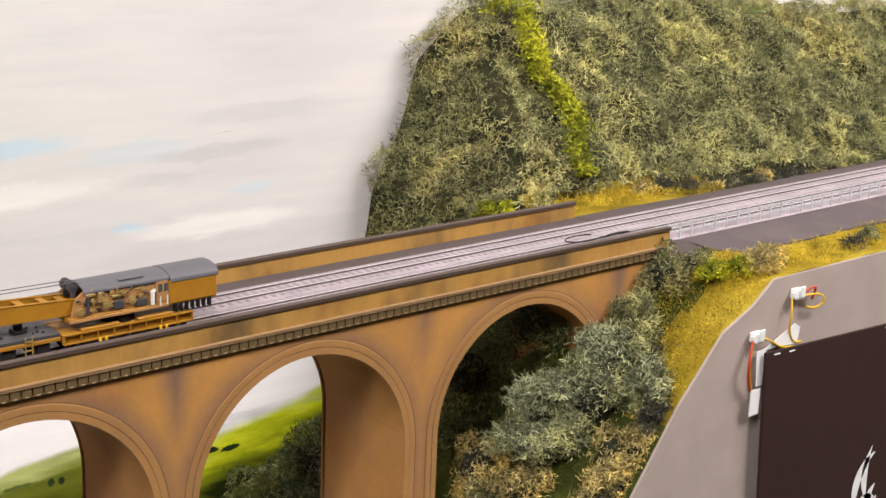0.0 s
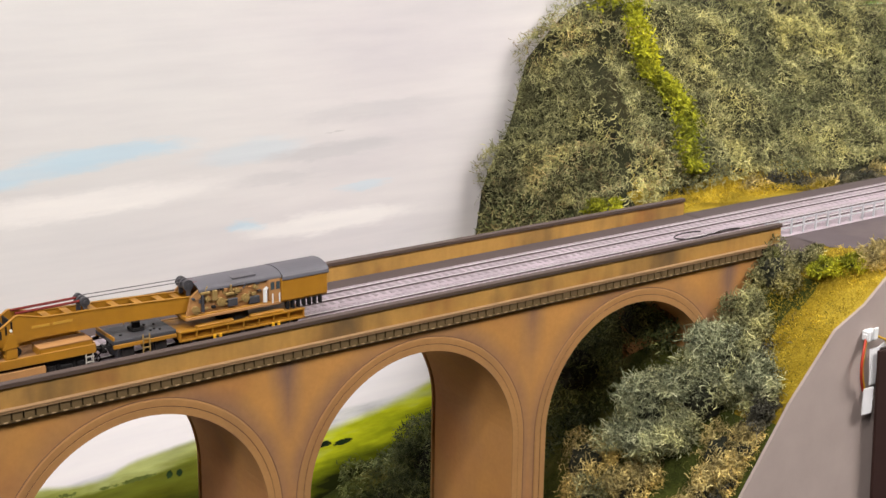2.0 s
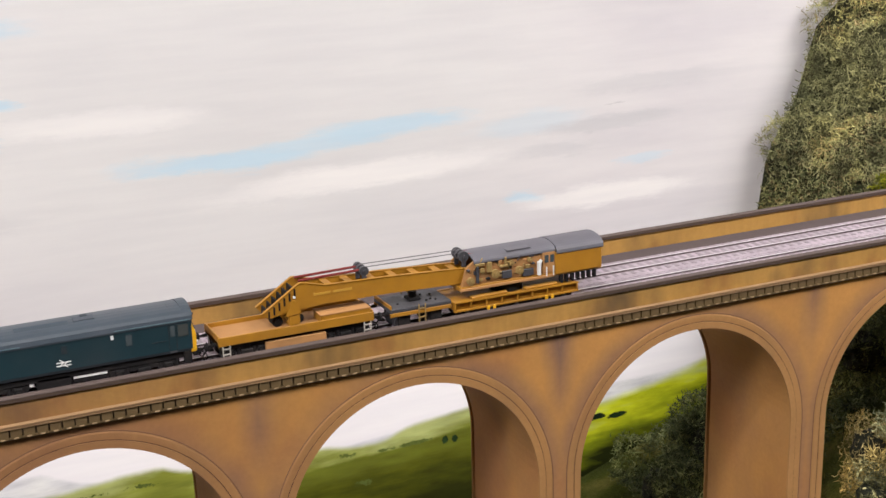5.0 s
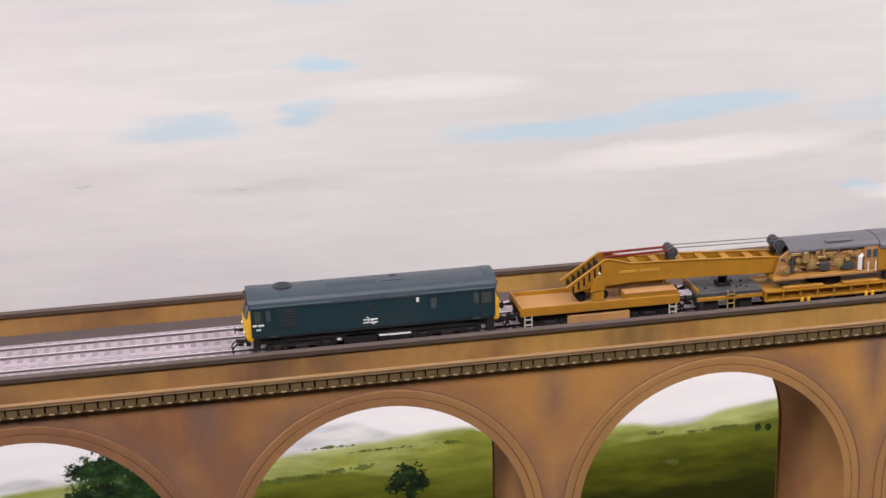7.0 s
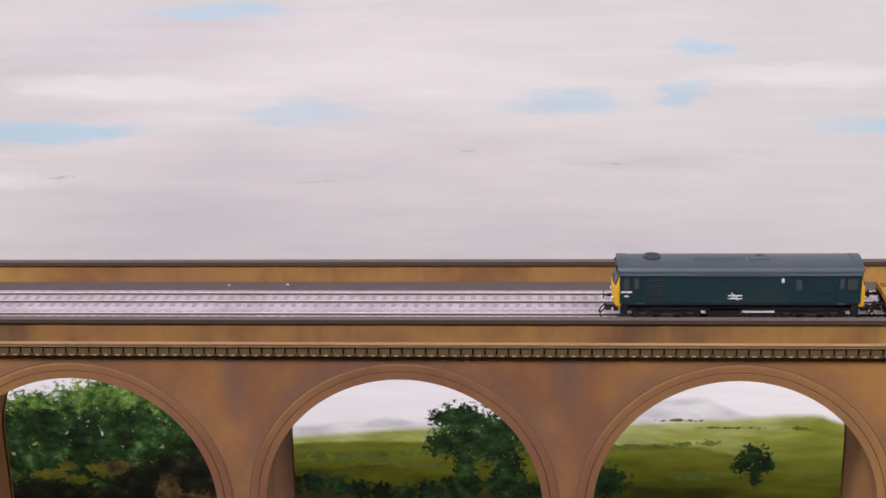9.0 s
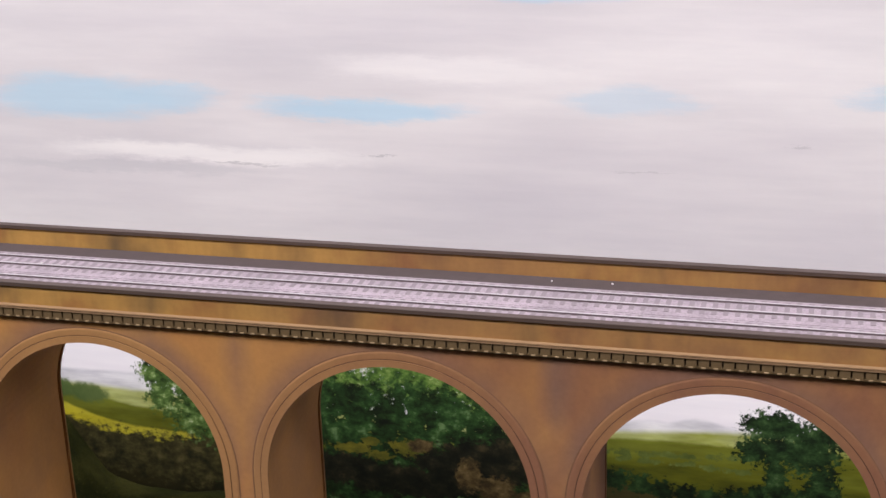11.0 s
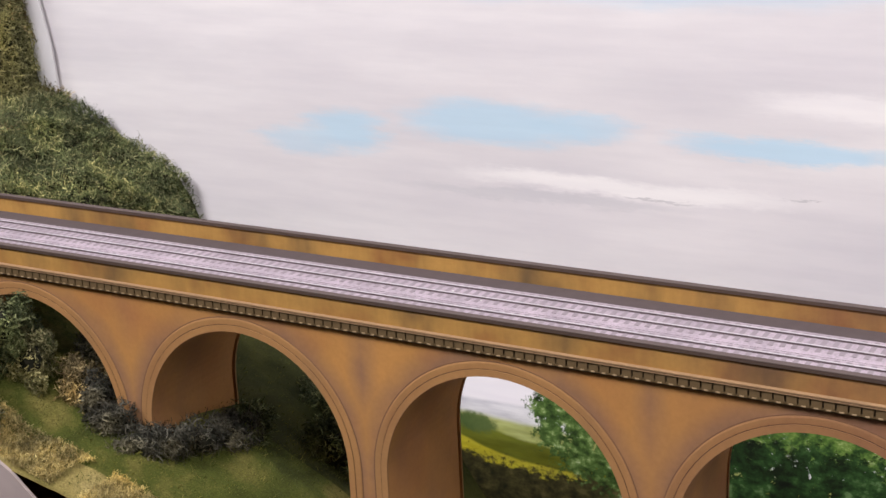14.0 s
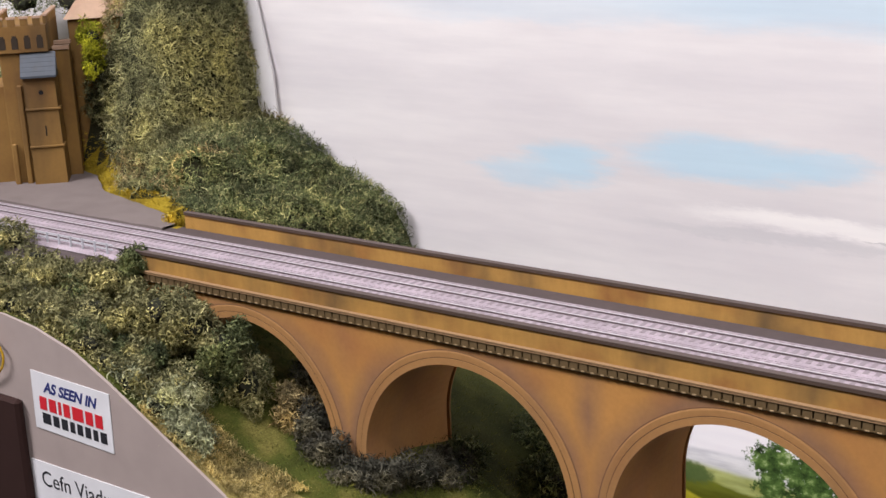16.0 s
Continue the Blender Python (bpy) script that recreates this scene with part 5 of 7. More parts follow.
# the crane
crane = thing("railway_crane", (TRAIN_X + 0.4030, TRAIN_Y, RAIL_Z), label="dirty yellow model breakdown crane with its jib lowered", category="crane")
CL = 0.1080
chassis = part("chassis", boxes((0.0, CL, -0.0150, 0.0150, 0.0100, 0.0165), bevel=0.0005), CRANE_YELLOW, crane)
for s in (-1, 1):
    part("girder_top", boxes((0.0, CL, min(s * 0.0150, s * 0.0178), max(s * 0.0150, s * 0.0178), 0.0158, 0.0168)), CRANE_YELLOW, chassis)
    part("girder_foot", boxes((0.0, CL, min(s * 0.0150, s * 0.0178), max(s * 0.0150, s * 0.0178), 0.0092, 0.0102)), CRANE_YELLOW, chassis)
    for i in range(9):
        x = 0.0006 + i * (CL - 0.002) / 8
        part("girder_web", boxes((x, x + 0.0009, min(s * 0.0150, s * 0.0174), max(s * 0.0150, s * 0.0174), 0.0102, 0.0158)), CRANE_YELLOW, chassis)
    for x in (0.0275, 0.0325, 0.0780, 0.0830):
        part("jack_handle", boxes((x, x + 0.0022, min(s * 0.0172, s * 0.0186), max(s * 0.0172, s * 0.0186), 0.0040, 0.0105), bevel=0.0004), CAB_YELLOW, crane, "bright yellow jack")
    part("side_frame", boxes((0.004, CL - 0.004, min(s * 0.0115, s * 0.0140), max(s * 0.0115, s * 0.0140), 0.0032, 0.0100), bevel=0.0006), BLACK, crane)
    for i in range(5):
        x = 0.012 + i * 0.021
        part("axle_box", tubes(((x, s * 0.0138, 0.0060), (x, s * 0.0160, 0.0060), 0.0021), n=12), GUNMETAL, crane)
    part("outrigger_beam", boxes((0.0150, 0.0460, min(s * 0.0120, s * 0.0165), max(s * 0.0120, s * 0.0165), 0.0168, 0.0188), (0.0610, 0.0900, min(s * 0.0120, s * 0.0165), max(s * 0.0120, s * 0.0165), 0.0168, 0.0188), bevel=0.0004), CRANE_YELLOW, crane)
for i in range(5):
    wheelset(crane, 0.012 + i * 0.021, 0.0055)
bm = bmesh.new()
tube(bm, (0.052, 0, 0.0165), (0.052, 0, 0.0240), 0.0130, 28)
part("slewing_ring", bm, BLACK, crane)
bed = part("superstructure_bed", boxes((0.0060, 0.1300, -0.0150, 0.0150, 0.0240, 0.0272), bevel=0.0004), CRANE_YELLOW, crane)
part("walkway_edge", boxes((0.0060, 0.0870, -0.0165, -0.0150, 0.0240, 0.0262), bevel=0.0003), CRANE_RUST, bed)
for y0 in (-0.0135, 0.0115):
    part("machinery_frame", prisms("y", ([(0.0080, 0.0272), (0.0780, 0.0272), (0.0780, 0.0450), (0.0700, 0.0470), (0.0460, 0.0470), (0.0430, 0.0455), (0.0180, 0.0455), (0.0120, 0.0410)], y0, y0 + 0.0018)), CRANE_RUST, crane, "stained ochre machinery frame")
gear = [(0.0150, 0.0310, 0.0030), (0.0250, 0.0380, 0.0020), (0.0360, 0.0340, 0.0034), (0.0500, 0.0405, 0.0022), (0.0570, 0.0335, 0.0032), (0.0660, 0.0405, 0.0020)]
for x, z, r in gear:
    bm = bmesh.new()
    tube(bm, (x, -0.0160, z), (x, -0.0134, z), r, 18)
    tube(bm, (x, -0.0168, z), (x, -0.0160, z), r * 0.4, 10)
    part("winding_gear", bm, BRASS, crane, "brass-coloured winding gear")
for x0, x1, z0, z1 in ((0.0190, 0.0270, 0.0420, 0.0440), (0.0290, 0.0330, 0.0360, 0.0440), (0.0400, 0.0470, 0.0380, 0.0400), (0.0420, 0.0500, 0.0290, 0.0350), (0.0600, 0.0690, 0.0280, 0.0335), (0.0200, 0.0220, 0.0285, 0.0420), (0.0440, 0.0455, 0.0400, 0.0460)):
    part("machinery_box", boxes((x0, x1, -0.0158, -0.0134, z0, z1), bevel=0.0003), BRASS if z0 > 0.03 else GUNMETAL, crane)
clutter = random.Random(5)
for i in range(30):
    x, z = clutter.uniform(0.012, 0.070), clutter.uniform(0.0290, 0.0440)
    w, h = clutter.uniform(0.0012, 0.0042), clutter.uniform(0.0008, 0.0030)
    out = clutter.uniform(0.0006, 0.0026)
    tint = clutter.choice((BRASS, BRASS, CRANE_RUST, GUNMETAL, BLACK))
    if i % 3:
        part("machinery_box", boxes((x, x + w, -0.0136 - out, -0.0134, z, z + h), bevel=0.0002), tint, crane)
    else:
        part("machinery_pipe", tubes(((x, -0.0138 - out / 2, z), (x + w * 1.6, -0.0138 - out / 2, z + clutter.choice((0.0, h * 1.5))), 0.0005), n=6), tint, crane)
part("exhaust_pipe", tubes(((0.0735, -0.0160, 0.0275), (0.0735, -0.0160, 0.0380), 0.0016), ((0.0735, -0.0160, 0.0365), (0.0755, -0.0160, 0.0392), 0.0013)), WHITE, crane, "pale grey exhaust pipe")
cab = part("cab", boxes((0.0770, 0.0880, -0.0150, 0.0145, 0.0272, 0.0445), bevel=0.0005), CRANE_RUST, crane, "weathered crane driver's cab")
for x in (0.0790, 0.0838):
    part("cab_window", boxes((x, x + 0.0032, -0.0153, -0.0149, 0.0360, 0.0420)), GLASS, cab)
for x in (0.0800, 0.0860):
    part("handrail", tubes(((x, -0.0164, 0.0255), (x, -0.0164, 0.0330), 0.0005), n=6), WHITE, crane)
house = part("engine_house", boxes((0.0880, 0.1300, -0.0158, 0.0158, 0.0250, 0.0430), bevel=0.0006), CRANE_YELLOW, crane, "orange-yellow engine house")
part("counterweight_slats", boxes(*[(0.0930 + i * 0.005, 0.0945 + i * 0.005, -0.0162, -0.0120, 0.0180, 0.0245) for i in range(7)]), BLACK, crane)


def barrel(x0, x1, low, rise, half, thick=0.0009):
    up = roof_curve(14, half, low, rise)
    down = [(a * 0.96, b - thick) for a, b in up[::-1]]
    return prisms("x", (up + down, x0, x1))


part("roof", barrel(0.0180, 0.0885, 0.0445, 0.0055, 0.0150), ROOF_GREY, crane, "curved dark grey roof")
part("roof", barrel(0.0890, 0.1310, 0.0425, 0.0080, 0.0165), ROOF_GREY, crane, "curved dark grey roof")
part("roof_hatch", boxes((0.0480, 0.0680, -0.0120, -0.0040, 0.0490, 0.0498)), ROOF_GREY, crane)
# the jib: two tapering plates with cross pieces, cranked at the head
head = [(-0.1480, 0.0308), (-0.1440, 0.0262), (-0.1245, 0.0302), (-0.1180, 0.0296), (-0.1020, 0.0308), (-0.0520, 0.0305), (0.0080, 0.0285), (0.0200, 0.0330), (0.0160, 0.0400), (-0.0020, 0.0412), (-0.0520, 0.0438), (-0.1000, 0.0452), (-0.1175, 0.0496), (-0.1200, 0.0494)]
for y0 in (-0.0092, 0.0072):
    jib = part("jib_plate", prisms("y", (head, y0, y0 + 0.0016)), CRANE_YELLOW, crane, "cranked yellow jib side plate")
    edge = bmesh.new()
    for (xa, za), (xb, zb) in zip(head[8:], head[9:] + head[:1]):
        bar(edge, (xa, y0 + 0.0008, za), (xb, y0 + 0.0008, zb), 0.0026, 0.0005, (0, 0, 1))
    part("jib_flange", edge, CRANE_YELLOW, jib)
for x, z in ((-0.0960, 0.0447), (-0.0800, 0.0444), (-0.0620, 0.0440), (-0.0440, 0.0428), (-0.0260, 0.0418), (-0.0080, 0.0409), (0.0060, 0.0400)):
    part("jib_cross_plate", boxes((x - 0.0028, x + 0.0028, -0.0080, 0.0075, z - 0.0012, z), bevel=0.0002), CRANE_YELLOW, crane)
for i in range(6):
    x = -0.1440 + i * 0.0040
    z = 0.0305 + i * 0.0028
    part("jib_head_bar", boxes((x, x + 0.0012, -0.0098, 0.0085, z - 0.0045, z + 0.0015)), BLACK, crane)
part("jib_pin", tubes(((-0.1240, -0.0104, 0.0398), (-0.1240, -0.0088, 0.0398), 0.0009)), WHITE, crane)
for x0, x1 in ((-0.1090, -0.0960), (-0.0935, -0.0790)):
    part("lettering_bar", boxes((x0, x1, -0.0095, -0.0091, 0.0384, 0.0402)), PALE_YELLOW, crane, "pale yellow lettering too small to read")
for y in (-0.0045, 0.0045):
    part("tie_rod", tubes(((-0.1185, y, 0.0500), (-0.0690, y, 0.0508), 0.0010), n=8), RED, crane, "dark red tie rod")
    part("tie_rod", tubes(((0.0170, y, 0.0490), (0.0560, y, 0.0460), 0.0012), n=8), RED, crane, "dark red tie rod")
for x, z, r in ((-0.0680, 0.0500, 0.0036), (0.0135, 0.0486, 0.0042)):
    bm = bmesh.new()
    for y in (-0.0055, 0.0, 0.0055):
        tube(bm, (x, y - 0.0016, z), (x, y + 0.0016, z), r, 20)
    tube(bm, (x, -0.0080, z), (x, 0.0080, z), 0.0014, 10)
    part("pulley", bm, GUNMETAL, crane, "dark pulley sheaves")
    part("pulley_post", boxes((x - 0.0016, x + 0.0016, -0.0070, -0.0058, z - 0.0095, z), (x - 0.0016, x + 0.0016, 0.0058, 0.0070, z - 0.0095, z)), GUNMETAL, crane)
for i in range(4):
    y = -0.0060 + i * 0.0040
    part("cable", tubes(((-0.0680, y, 0.0530 - 0.0015 * (i % 2)), (0.0135, y, 0.0520 - 0.0015 * (i % 2)), 0.00028), n=5), WIRE, crane, "thin steel hoist cable")


# ---- plants ----
GREY_GREEN = foliage("grey_green_fibre", [(0.100, 0.098, 0.040), (0.225, 0.220, 0.095), (0.360, 0.348, 0.155), (0.520, 0.495, 0.240)])
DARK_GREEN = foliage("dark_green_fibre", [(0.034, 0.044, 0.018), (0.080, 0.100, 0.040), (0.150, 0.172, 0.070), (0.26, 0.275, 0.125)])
OLIVE_LEAF = foliage("olive_leaf_fibre", [(0.075, 0.074, 0.030), (0.170, 0.162, 0.068), (0.285, 0.265, 0.120), (0.430, 0.395, 0.195)])
PALE_GREEN = foliage("pale_green_fibre", [(0.095, 0.102, 0.056), (0.220, 0.235, 0.130), (0.380, 0.395, 0.225), (0.560, 0.560, 0.340)])
CREAM_GREEN = foliage("cream_green_fibre", [(0.13, 0.135, 0.062), (0.29, 0.295, 0.145), (0.46, 0.46, 0.25), (0.62, 0.605, 0.37)])
STRAW = foliage("straw_fibre", [(0.19, 0.145, 0.050), (0.38, 0.295, 0.108), (0.56, 0.44, 0.17), (0.70, 0.56, 0.24)])
YELLOW_LEAF = foliage("yellow_green_leaf", [(0.14, 0.145, 0.008), (0.27, 0.28, 0.012), (0.44, 0.44, 0.026)])
YELLOW_GRASS = foliage("golden_grass", [(0.25, 0.17, 0.010), (0.42, 0.30, 0.020), (0.57, 0.42, 0.05)])
SHORT_GRASS = foliage("short_green_grass", [(0.035, 0.045, 0.006), (0.080, 0.088, 0.014), (0.165, 0.150, 0.040)])
BROWN_FIBRE = foliage("brown_withered_fibre", [(0.085, 0.062, 0.026), (0.21, 0.155, 0.068), (0.38, 0.285, 0.13), (0.52, 0.41, 0.20)])
PURPLE_TWIG = foliage("dark_twig_fibre", [(0.032, 0.030, 0.021), (0.072, 0.067, 0.048), (0.150, 0.140, 0.105)])
# near-black colour for bush cores, paints the shade seen between the strands
CORE_SHADE = paint("bush_core_shade", (0.018, 0.019, 0.009), 0.95, 0.3, (0.06, 0.045, 0.025), scale=80)


def ground_normal(x, y):
    e = 0.004
    dx = (ground_height(x + e, y) - ground_height(x - e, y)) / (2 * e)
    dy = (ground_height(x, y + e) - ground_height(x, y - e)) / (2 * e)
    n = np.stack([-dx, -dy, np.ones_like(dx)], -1)
    return n / np.linalg.norm(n, axis=-1, keepdims=True)


def scatter(n, x0, x1, y0, y1, keep):
    """Roots spread over the slopes' own area, where keep(x, y, z) holds."""
    x, y = RNG.uniform(x0, x1, n), RNG.uniform(y0, y1, n)
    nm = ground_normal(x, y)
    ok = (RNG.random(n) < np.clip(0.28 / nm[:, 2], 0.28, 1.0)) & keep(x, y, ground_height(x, y))
    x, y, nm = x[ok], y[ok], nm[ok]
    return np.stack([x, y, ground_height(x, y)], -1), nm


def mat(name, n, area, keep, length, width, material, label, lift=0.14, puff=0.006, category="undergrowth"):
    p, nm = scatter(n, *area, keep)
    lumps = value_noise(p[:, 0] * 1.3 + p[:, 2], p[:, 1] + p[:, 2] * 1.7, 0.042, 21) ** 1.5
    tufts = value_noise(p[:, 0] * 1.2 - p[:, 2], p[:, 1] + p[:, 2] * 1.4, 0.015, 23)
    p = p + nm * ((lumps * puff * 1.4 + tufts * puff * 0.55) * np.clip(nm[:, 2] * 1.9, 0.25, 1.0) + RNG.random(len(p)) * 0.003)[:, None]
    return tagged(strands(name, p, nm, length, width, material, lift=lift, kinks=4 if length > 0.008 else 2, curl=1.6), label, category, kind="stuff")


def right_hill(x, y, z):
    return (y > 0.15 + 0.012 * value_noise(x, y, 0.04, 2)) & (z > -0.12) & (x < 2.25) & ((y > 0.185) | (x < 1.17) | (z > 0.002))


def left_hill(x, y, z):
    yard = (x < -1.20) & (y < np.interp(x, YARD_X, YARD_Y) + np.interp(x, [-1.47, -1.40], [0.030, 0.034]))
    return (y > 0.142) & (z > -0.11) & ~yard


RIGHT, LEFT = (0.98, 2.25, 0.142, 0.394), (-2.0, -0.98, 0.142, 0.394)
mat("hillside_undergrowth", 235000, RIGHT, right_hill, 0.0125, 0.00075, GREY_GREEN, "grey-green wiry undergrowth matting over a steep hillside", puff=0.018)
mat("hillside_undergrowth", 50000, RIGHT, lambda x, y, z: right_hill(x, y, z) & (value_noise(x, y + z, 0.10, 31) > 0.52), 0.012, 0.00075, OLIVE_LEAF, "olive patches in the hillside undergrowth", puff=0.017)
mat("hillside_undergrowth", 135000, LEFT, lambda x, y, z: left_hill(x, y, z) & ((x - 0.1 * (y - 0.395) < -1.29) | (RNG.random(len(x)) < 0.3)), 0.0125, 0.00075, GREY_GREEN, "grey-green wiry undergrowth matting over a steep hillside", puff=0.018)
mat("hillside_undergrowth", 115000, (-1.32, -0.98, 0.142, 0.394), lambda x, y, z: left_hill(x, y, z) & (x - 0.1 * (y - 0.395) > -1.31), 0.012, 0.00075, DARK_GREEN, "dark green wiry cover on the hill's shoulder", puff=0.016)
mat("hillside_undergrowth", 38000, (-1.6, -1.27, 0.142, 0.394), lambda x, y, z: left_hill(x, y, z) & (value_noise(x, y + z, 0.09, 33) > 0.5), 0.012, 0.00075, OLIVE_LEAF, "olive patches in the hillside undergrowth", puff=0.017)
mat("hillside_undergrowth", 42000, (-1.37, -1.275, 0.20, 0.394), lambda x, y, z: left_hill(x, y, z) & (z > 0.02), 0.012, 0.00075, GREY_GREEN, "grey-green wiry undergrowth on the hill's steep edge", puff=0.012)
mat("hillside_undergrowth", 38000, RIGHT, lambda x, y, z: right_hill(x, y, z) & (value_noise(x + z, y + z, 0.12, 41) > 0.60), 0.012, 0.00075, BROWN_FIBRE, "brown withered patches in the undergrowth", puff=0.022)
mat("hillside_undergrowth", 42000, (-1.6, -1.25, 0.142, 0.394), lambda x, y, z: left_hill(x, y, z) & (value_noise(x - z, y + z, 0.11, 43) > 0.55), 0.012, 0.00075, BROWN_FIBRE, "brown withered patches in the undergrowth", puff=0.022)
# grass on the banks
mat("golden_grass", 90000, (1.02, 2.3, FRONT + 0.004, -0.02), lambda x, y, z: (z > -0.13) & ((y < np.where(x > 1.2, -0.064, -0.052)) | (x < 1.16)), 0.005, 0.0005, YELLOW_GRASS, "golden static grass along the fascia", lift=1.4, puff=0.004, category="grass")
mat("golden_grass", 12000, (1.15, 1.43, 0.128, 0.20), lambda x, y, z: (z < 0.014) & (y > 0.135), 0.006, 0.0005, YELLOW_GRASS, "golden grass at the foot of the hill", lift=1.2, puff=0.005, category="grass")
mat("golden_grass", 16000, (-1.60, -1.15, 0.118, 0.30), lambda x, y, z: (np.abs(y - np.interp(x, YARD_X, YARD_Y) - 0.015) < 0.017) & (z < 0.03), 0.006, 0.0005, YELLOW_GRASS, "golden grass round the yard", lift=1.2, puff=0.005, category="grass")
mat("short_grass", 60000, (-1.10, -0.55, FRONT + 0.008, 0.36), lambda x, y, z: (z > -0.34) & (z < -0.03) & (y < 0.14) | ((z < -0.06) & (y >= 0.14) & (RNG.random(len(x)) < 0.3)), 0.004, 0.0005, SHORT_GRASS, "short green static grass on the valley side", lift=1.3, puff=0.003, category="grass")
mat("straw_grass", 60000, (-1.0, -0.70, FRONT + 0.004, -0.060), lambda x, y, z: (z > -0.3) & (value_noise(x, y, 0.04, 12) > 0.22), 0.005, 0.0005, STRAW, "dry straw-coloured grass beside the fascia", lift=1.2, puff=0.004, category="grass")
mat("short_grass", 50000, (0.78, 1.15, FRONT + 0.008, 0.38), lambda x, y, z: (z < -0.03) & (z > -0.36), 0.004, 0.0005, SHORT_GRASS, "short green static grass on the valley side", lift=1.3, puff=0.003, category="grass")
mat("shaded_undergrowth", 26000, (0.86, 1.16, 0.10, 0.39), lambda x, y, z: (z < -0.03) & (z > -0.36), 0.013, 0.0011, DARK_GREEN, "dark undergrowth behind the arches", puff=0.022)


def bush(x, y, z, rx, ry, rz, n, material, label, length=0.0095, width=0.00075, leafy=False):
    """A lumpy ball of fibre: a core coloured dark for the shade inside, and strands over and through it."""
    ob = thing("bush", (x, y, z), label=label, category="bush")
    seed = int(RNG.integers(1000))
    d = RNG.normal(size=(n, 3))
    d /= np.linalg.norm(d, axis=1, keepdims=True)
    # the bush is a heap of smaller clumps
    rng = np.random.default_rng(seed)
    lobes = rng.normal(size=(12, 3))
    lobes *= rng.uniform(0.60, 0.80, (12, 1)) / np.linalg.norm(lobes, axis=1, keepdims=True)
    lobes[0] = 0
    sizes = np.where(np.arange(12) == 0, 0.62, rng.uniform(0.27, 0.42, 12))
    pick = np.where(RNG.random(n) < 0.12, 0, RNG.integers(1, 12, n))
    r = (sizes[pick] * (0.9 + 0.35 * value_noise(d[:, 0] * 2 + d[:, 2], d[:, 1] * 2 - d[:, 2], 0.35, seed) - 0.3 * RNG.random(n) ** 2))[:, None]
    p = (lobes[pick] + d * r) * np.array([rx, ry, rz])
    ok = p[:, 1] + y > FRONT + (0.0075 if leafy else 0.0105)
    p, d = p[ok], d[ok]
    if leafy:
        strands("foliage", p, d, 0.0047, 0.0011, material, ob, lift=0.3, kinks=2, curl=1.5)
    else:
        strands("foliage", p, d, length, width * 1.15, material, ob, lift=0.10, kinks=3, curl=1.4)
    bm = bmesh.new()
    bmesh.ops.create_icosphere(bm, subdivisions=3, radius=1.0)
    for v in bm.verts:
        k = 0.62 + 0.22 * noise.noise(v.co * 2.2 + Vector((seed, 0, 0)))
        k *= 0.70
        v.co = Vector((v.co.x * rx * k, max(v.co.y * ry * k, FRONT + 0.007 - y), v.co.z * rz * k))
    part("core", bm, CORE_SHADE, ob, "dark core that stands for the shade inside the bush")
    return ob


RIGHT_BUSHES = [
    (1.150, -0.012, -0.040, 0.034, 0.030, 0.034, 3600, OLIVE_LEAF, "olive bushy shrub against the viaduct's abutment"),
    (1.110, -0.022, -0.085, 0.036, 0.034, 0.034, 4200, GREY_GREEN, "wiry grey-green bush on the steep bank"),
    (1.120, -0.060, -0.095, 0.036, 0.028, 0.024, 2600, PURPLE_TWIG, "dark twiggy bush on the steep bank"),
    (1.070, -0.034, -0.106, 0.054, 0.042, 0.044, 6500, PALE_GREEN, "large pale-green tangled bush below the arch"),
    (1.022, 0.002, -0.160, 0.062, 0.044, 0.044, 7000, PALE_GREEN, "large pale-green tangled bush below the arch"),
    (1.068, -0.080, -0.118, 0.034, 0.026, 0.030, 3000, PALE_GREEN, "pale-green tangled bush on the bank"),
    (0.958, 0.036, -0.212, 0.034, 0.034, 0.042, 2600, STRAW, "straw-coloured wiry bush beside the pier"),
    (0.938, 0.006, -0.245, 0.032, 0.028, 0.038, 2200, OLIVE_LEAF, "olive wiry bush beside the pier"),
    (0.975, -0.012, -0.225, 0.036, 0.026, 0.028, 2800, STRAW, "straw-coloured wiry bush on the grass"),
    (1.022, -0.078, -0.176, 0.042, 0.030, 0.034, 3800, STRAW, "straw-coloured tangled bush beside the fascia"),
]
RIGHT_BUSHES += [
    (1.000, -0.086, -0.214, 0.044, 0.020, 0.034, 3000, STRAW, "straw-coloured tangled bush beside the fascia"),
    (1.042, -0.092, -0.155, 0.016, 0.012, 0.013, 1200, STRAW, "small pale straw bush on the bank"),
    (1.055, -0.090, -0.165, 0.030, 0.014, 0.016, 1800, PURPLE_TWIG, "dark twiggy scrub under the straw bush"),
    (1.205, -0.090, -0.014, 0.024, 0.016, 0.013, 2000, STRAW, "pale cream bush on the golden verge"),
    (1.176, -0.030, -0.026, 0.024, 0.018, 0.016, 1500, OLIVE_LEAF, "olive leafy shrub beside the road"),
    (1.168, -0.060, -0.026, 0.020, 0.014, 0.010, 1300, YELLOW_LEAF, "low yellow-green leafy shrub"),
    (1.188, -0.075, -0.022, 0.018, 0.014, 0.010, 1200, YELLOW_LEAF, "low yellow-green leafy shrub"),
    (1.350, -0.092, -0.018, 0.010, 0.008, 0.006, 500, PURPLE_TWIG, "tiny grey-green tuft on the golden verge"),
    (1.390, -0.085, -0.016, 0.014, 0.010, 0.007, 700, OLIVE_LEAF, "tiny grey-green tuft on the golden verge"),
    (1.070, 0.146, -0.004, 0.026, 0.014, 0.022, 1500, YELLOW_LEAF, "yellow-green creeper spilling over the parapet"),
    (1.055, 0.150, -0.008, 0.016, 0.010, 0.016, 1100, OLIVE_LEAF, "olive creeper behind the parapet"),
]
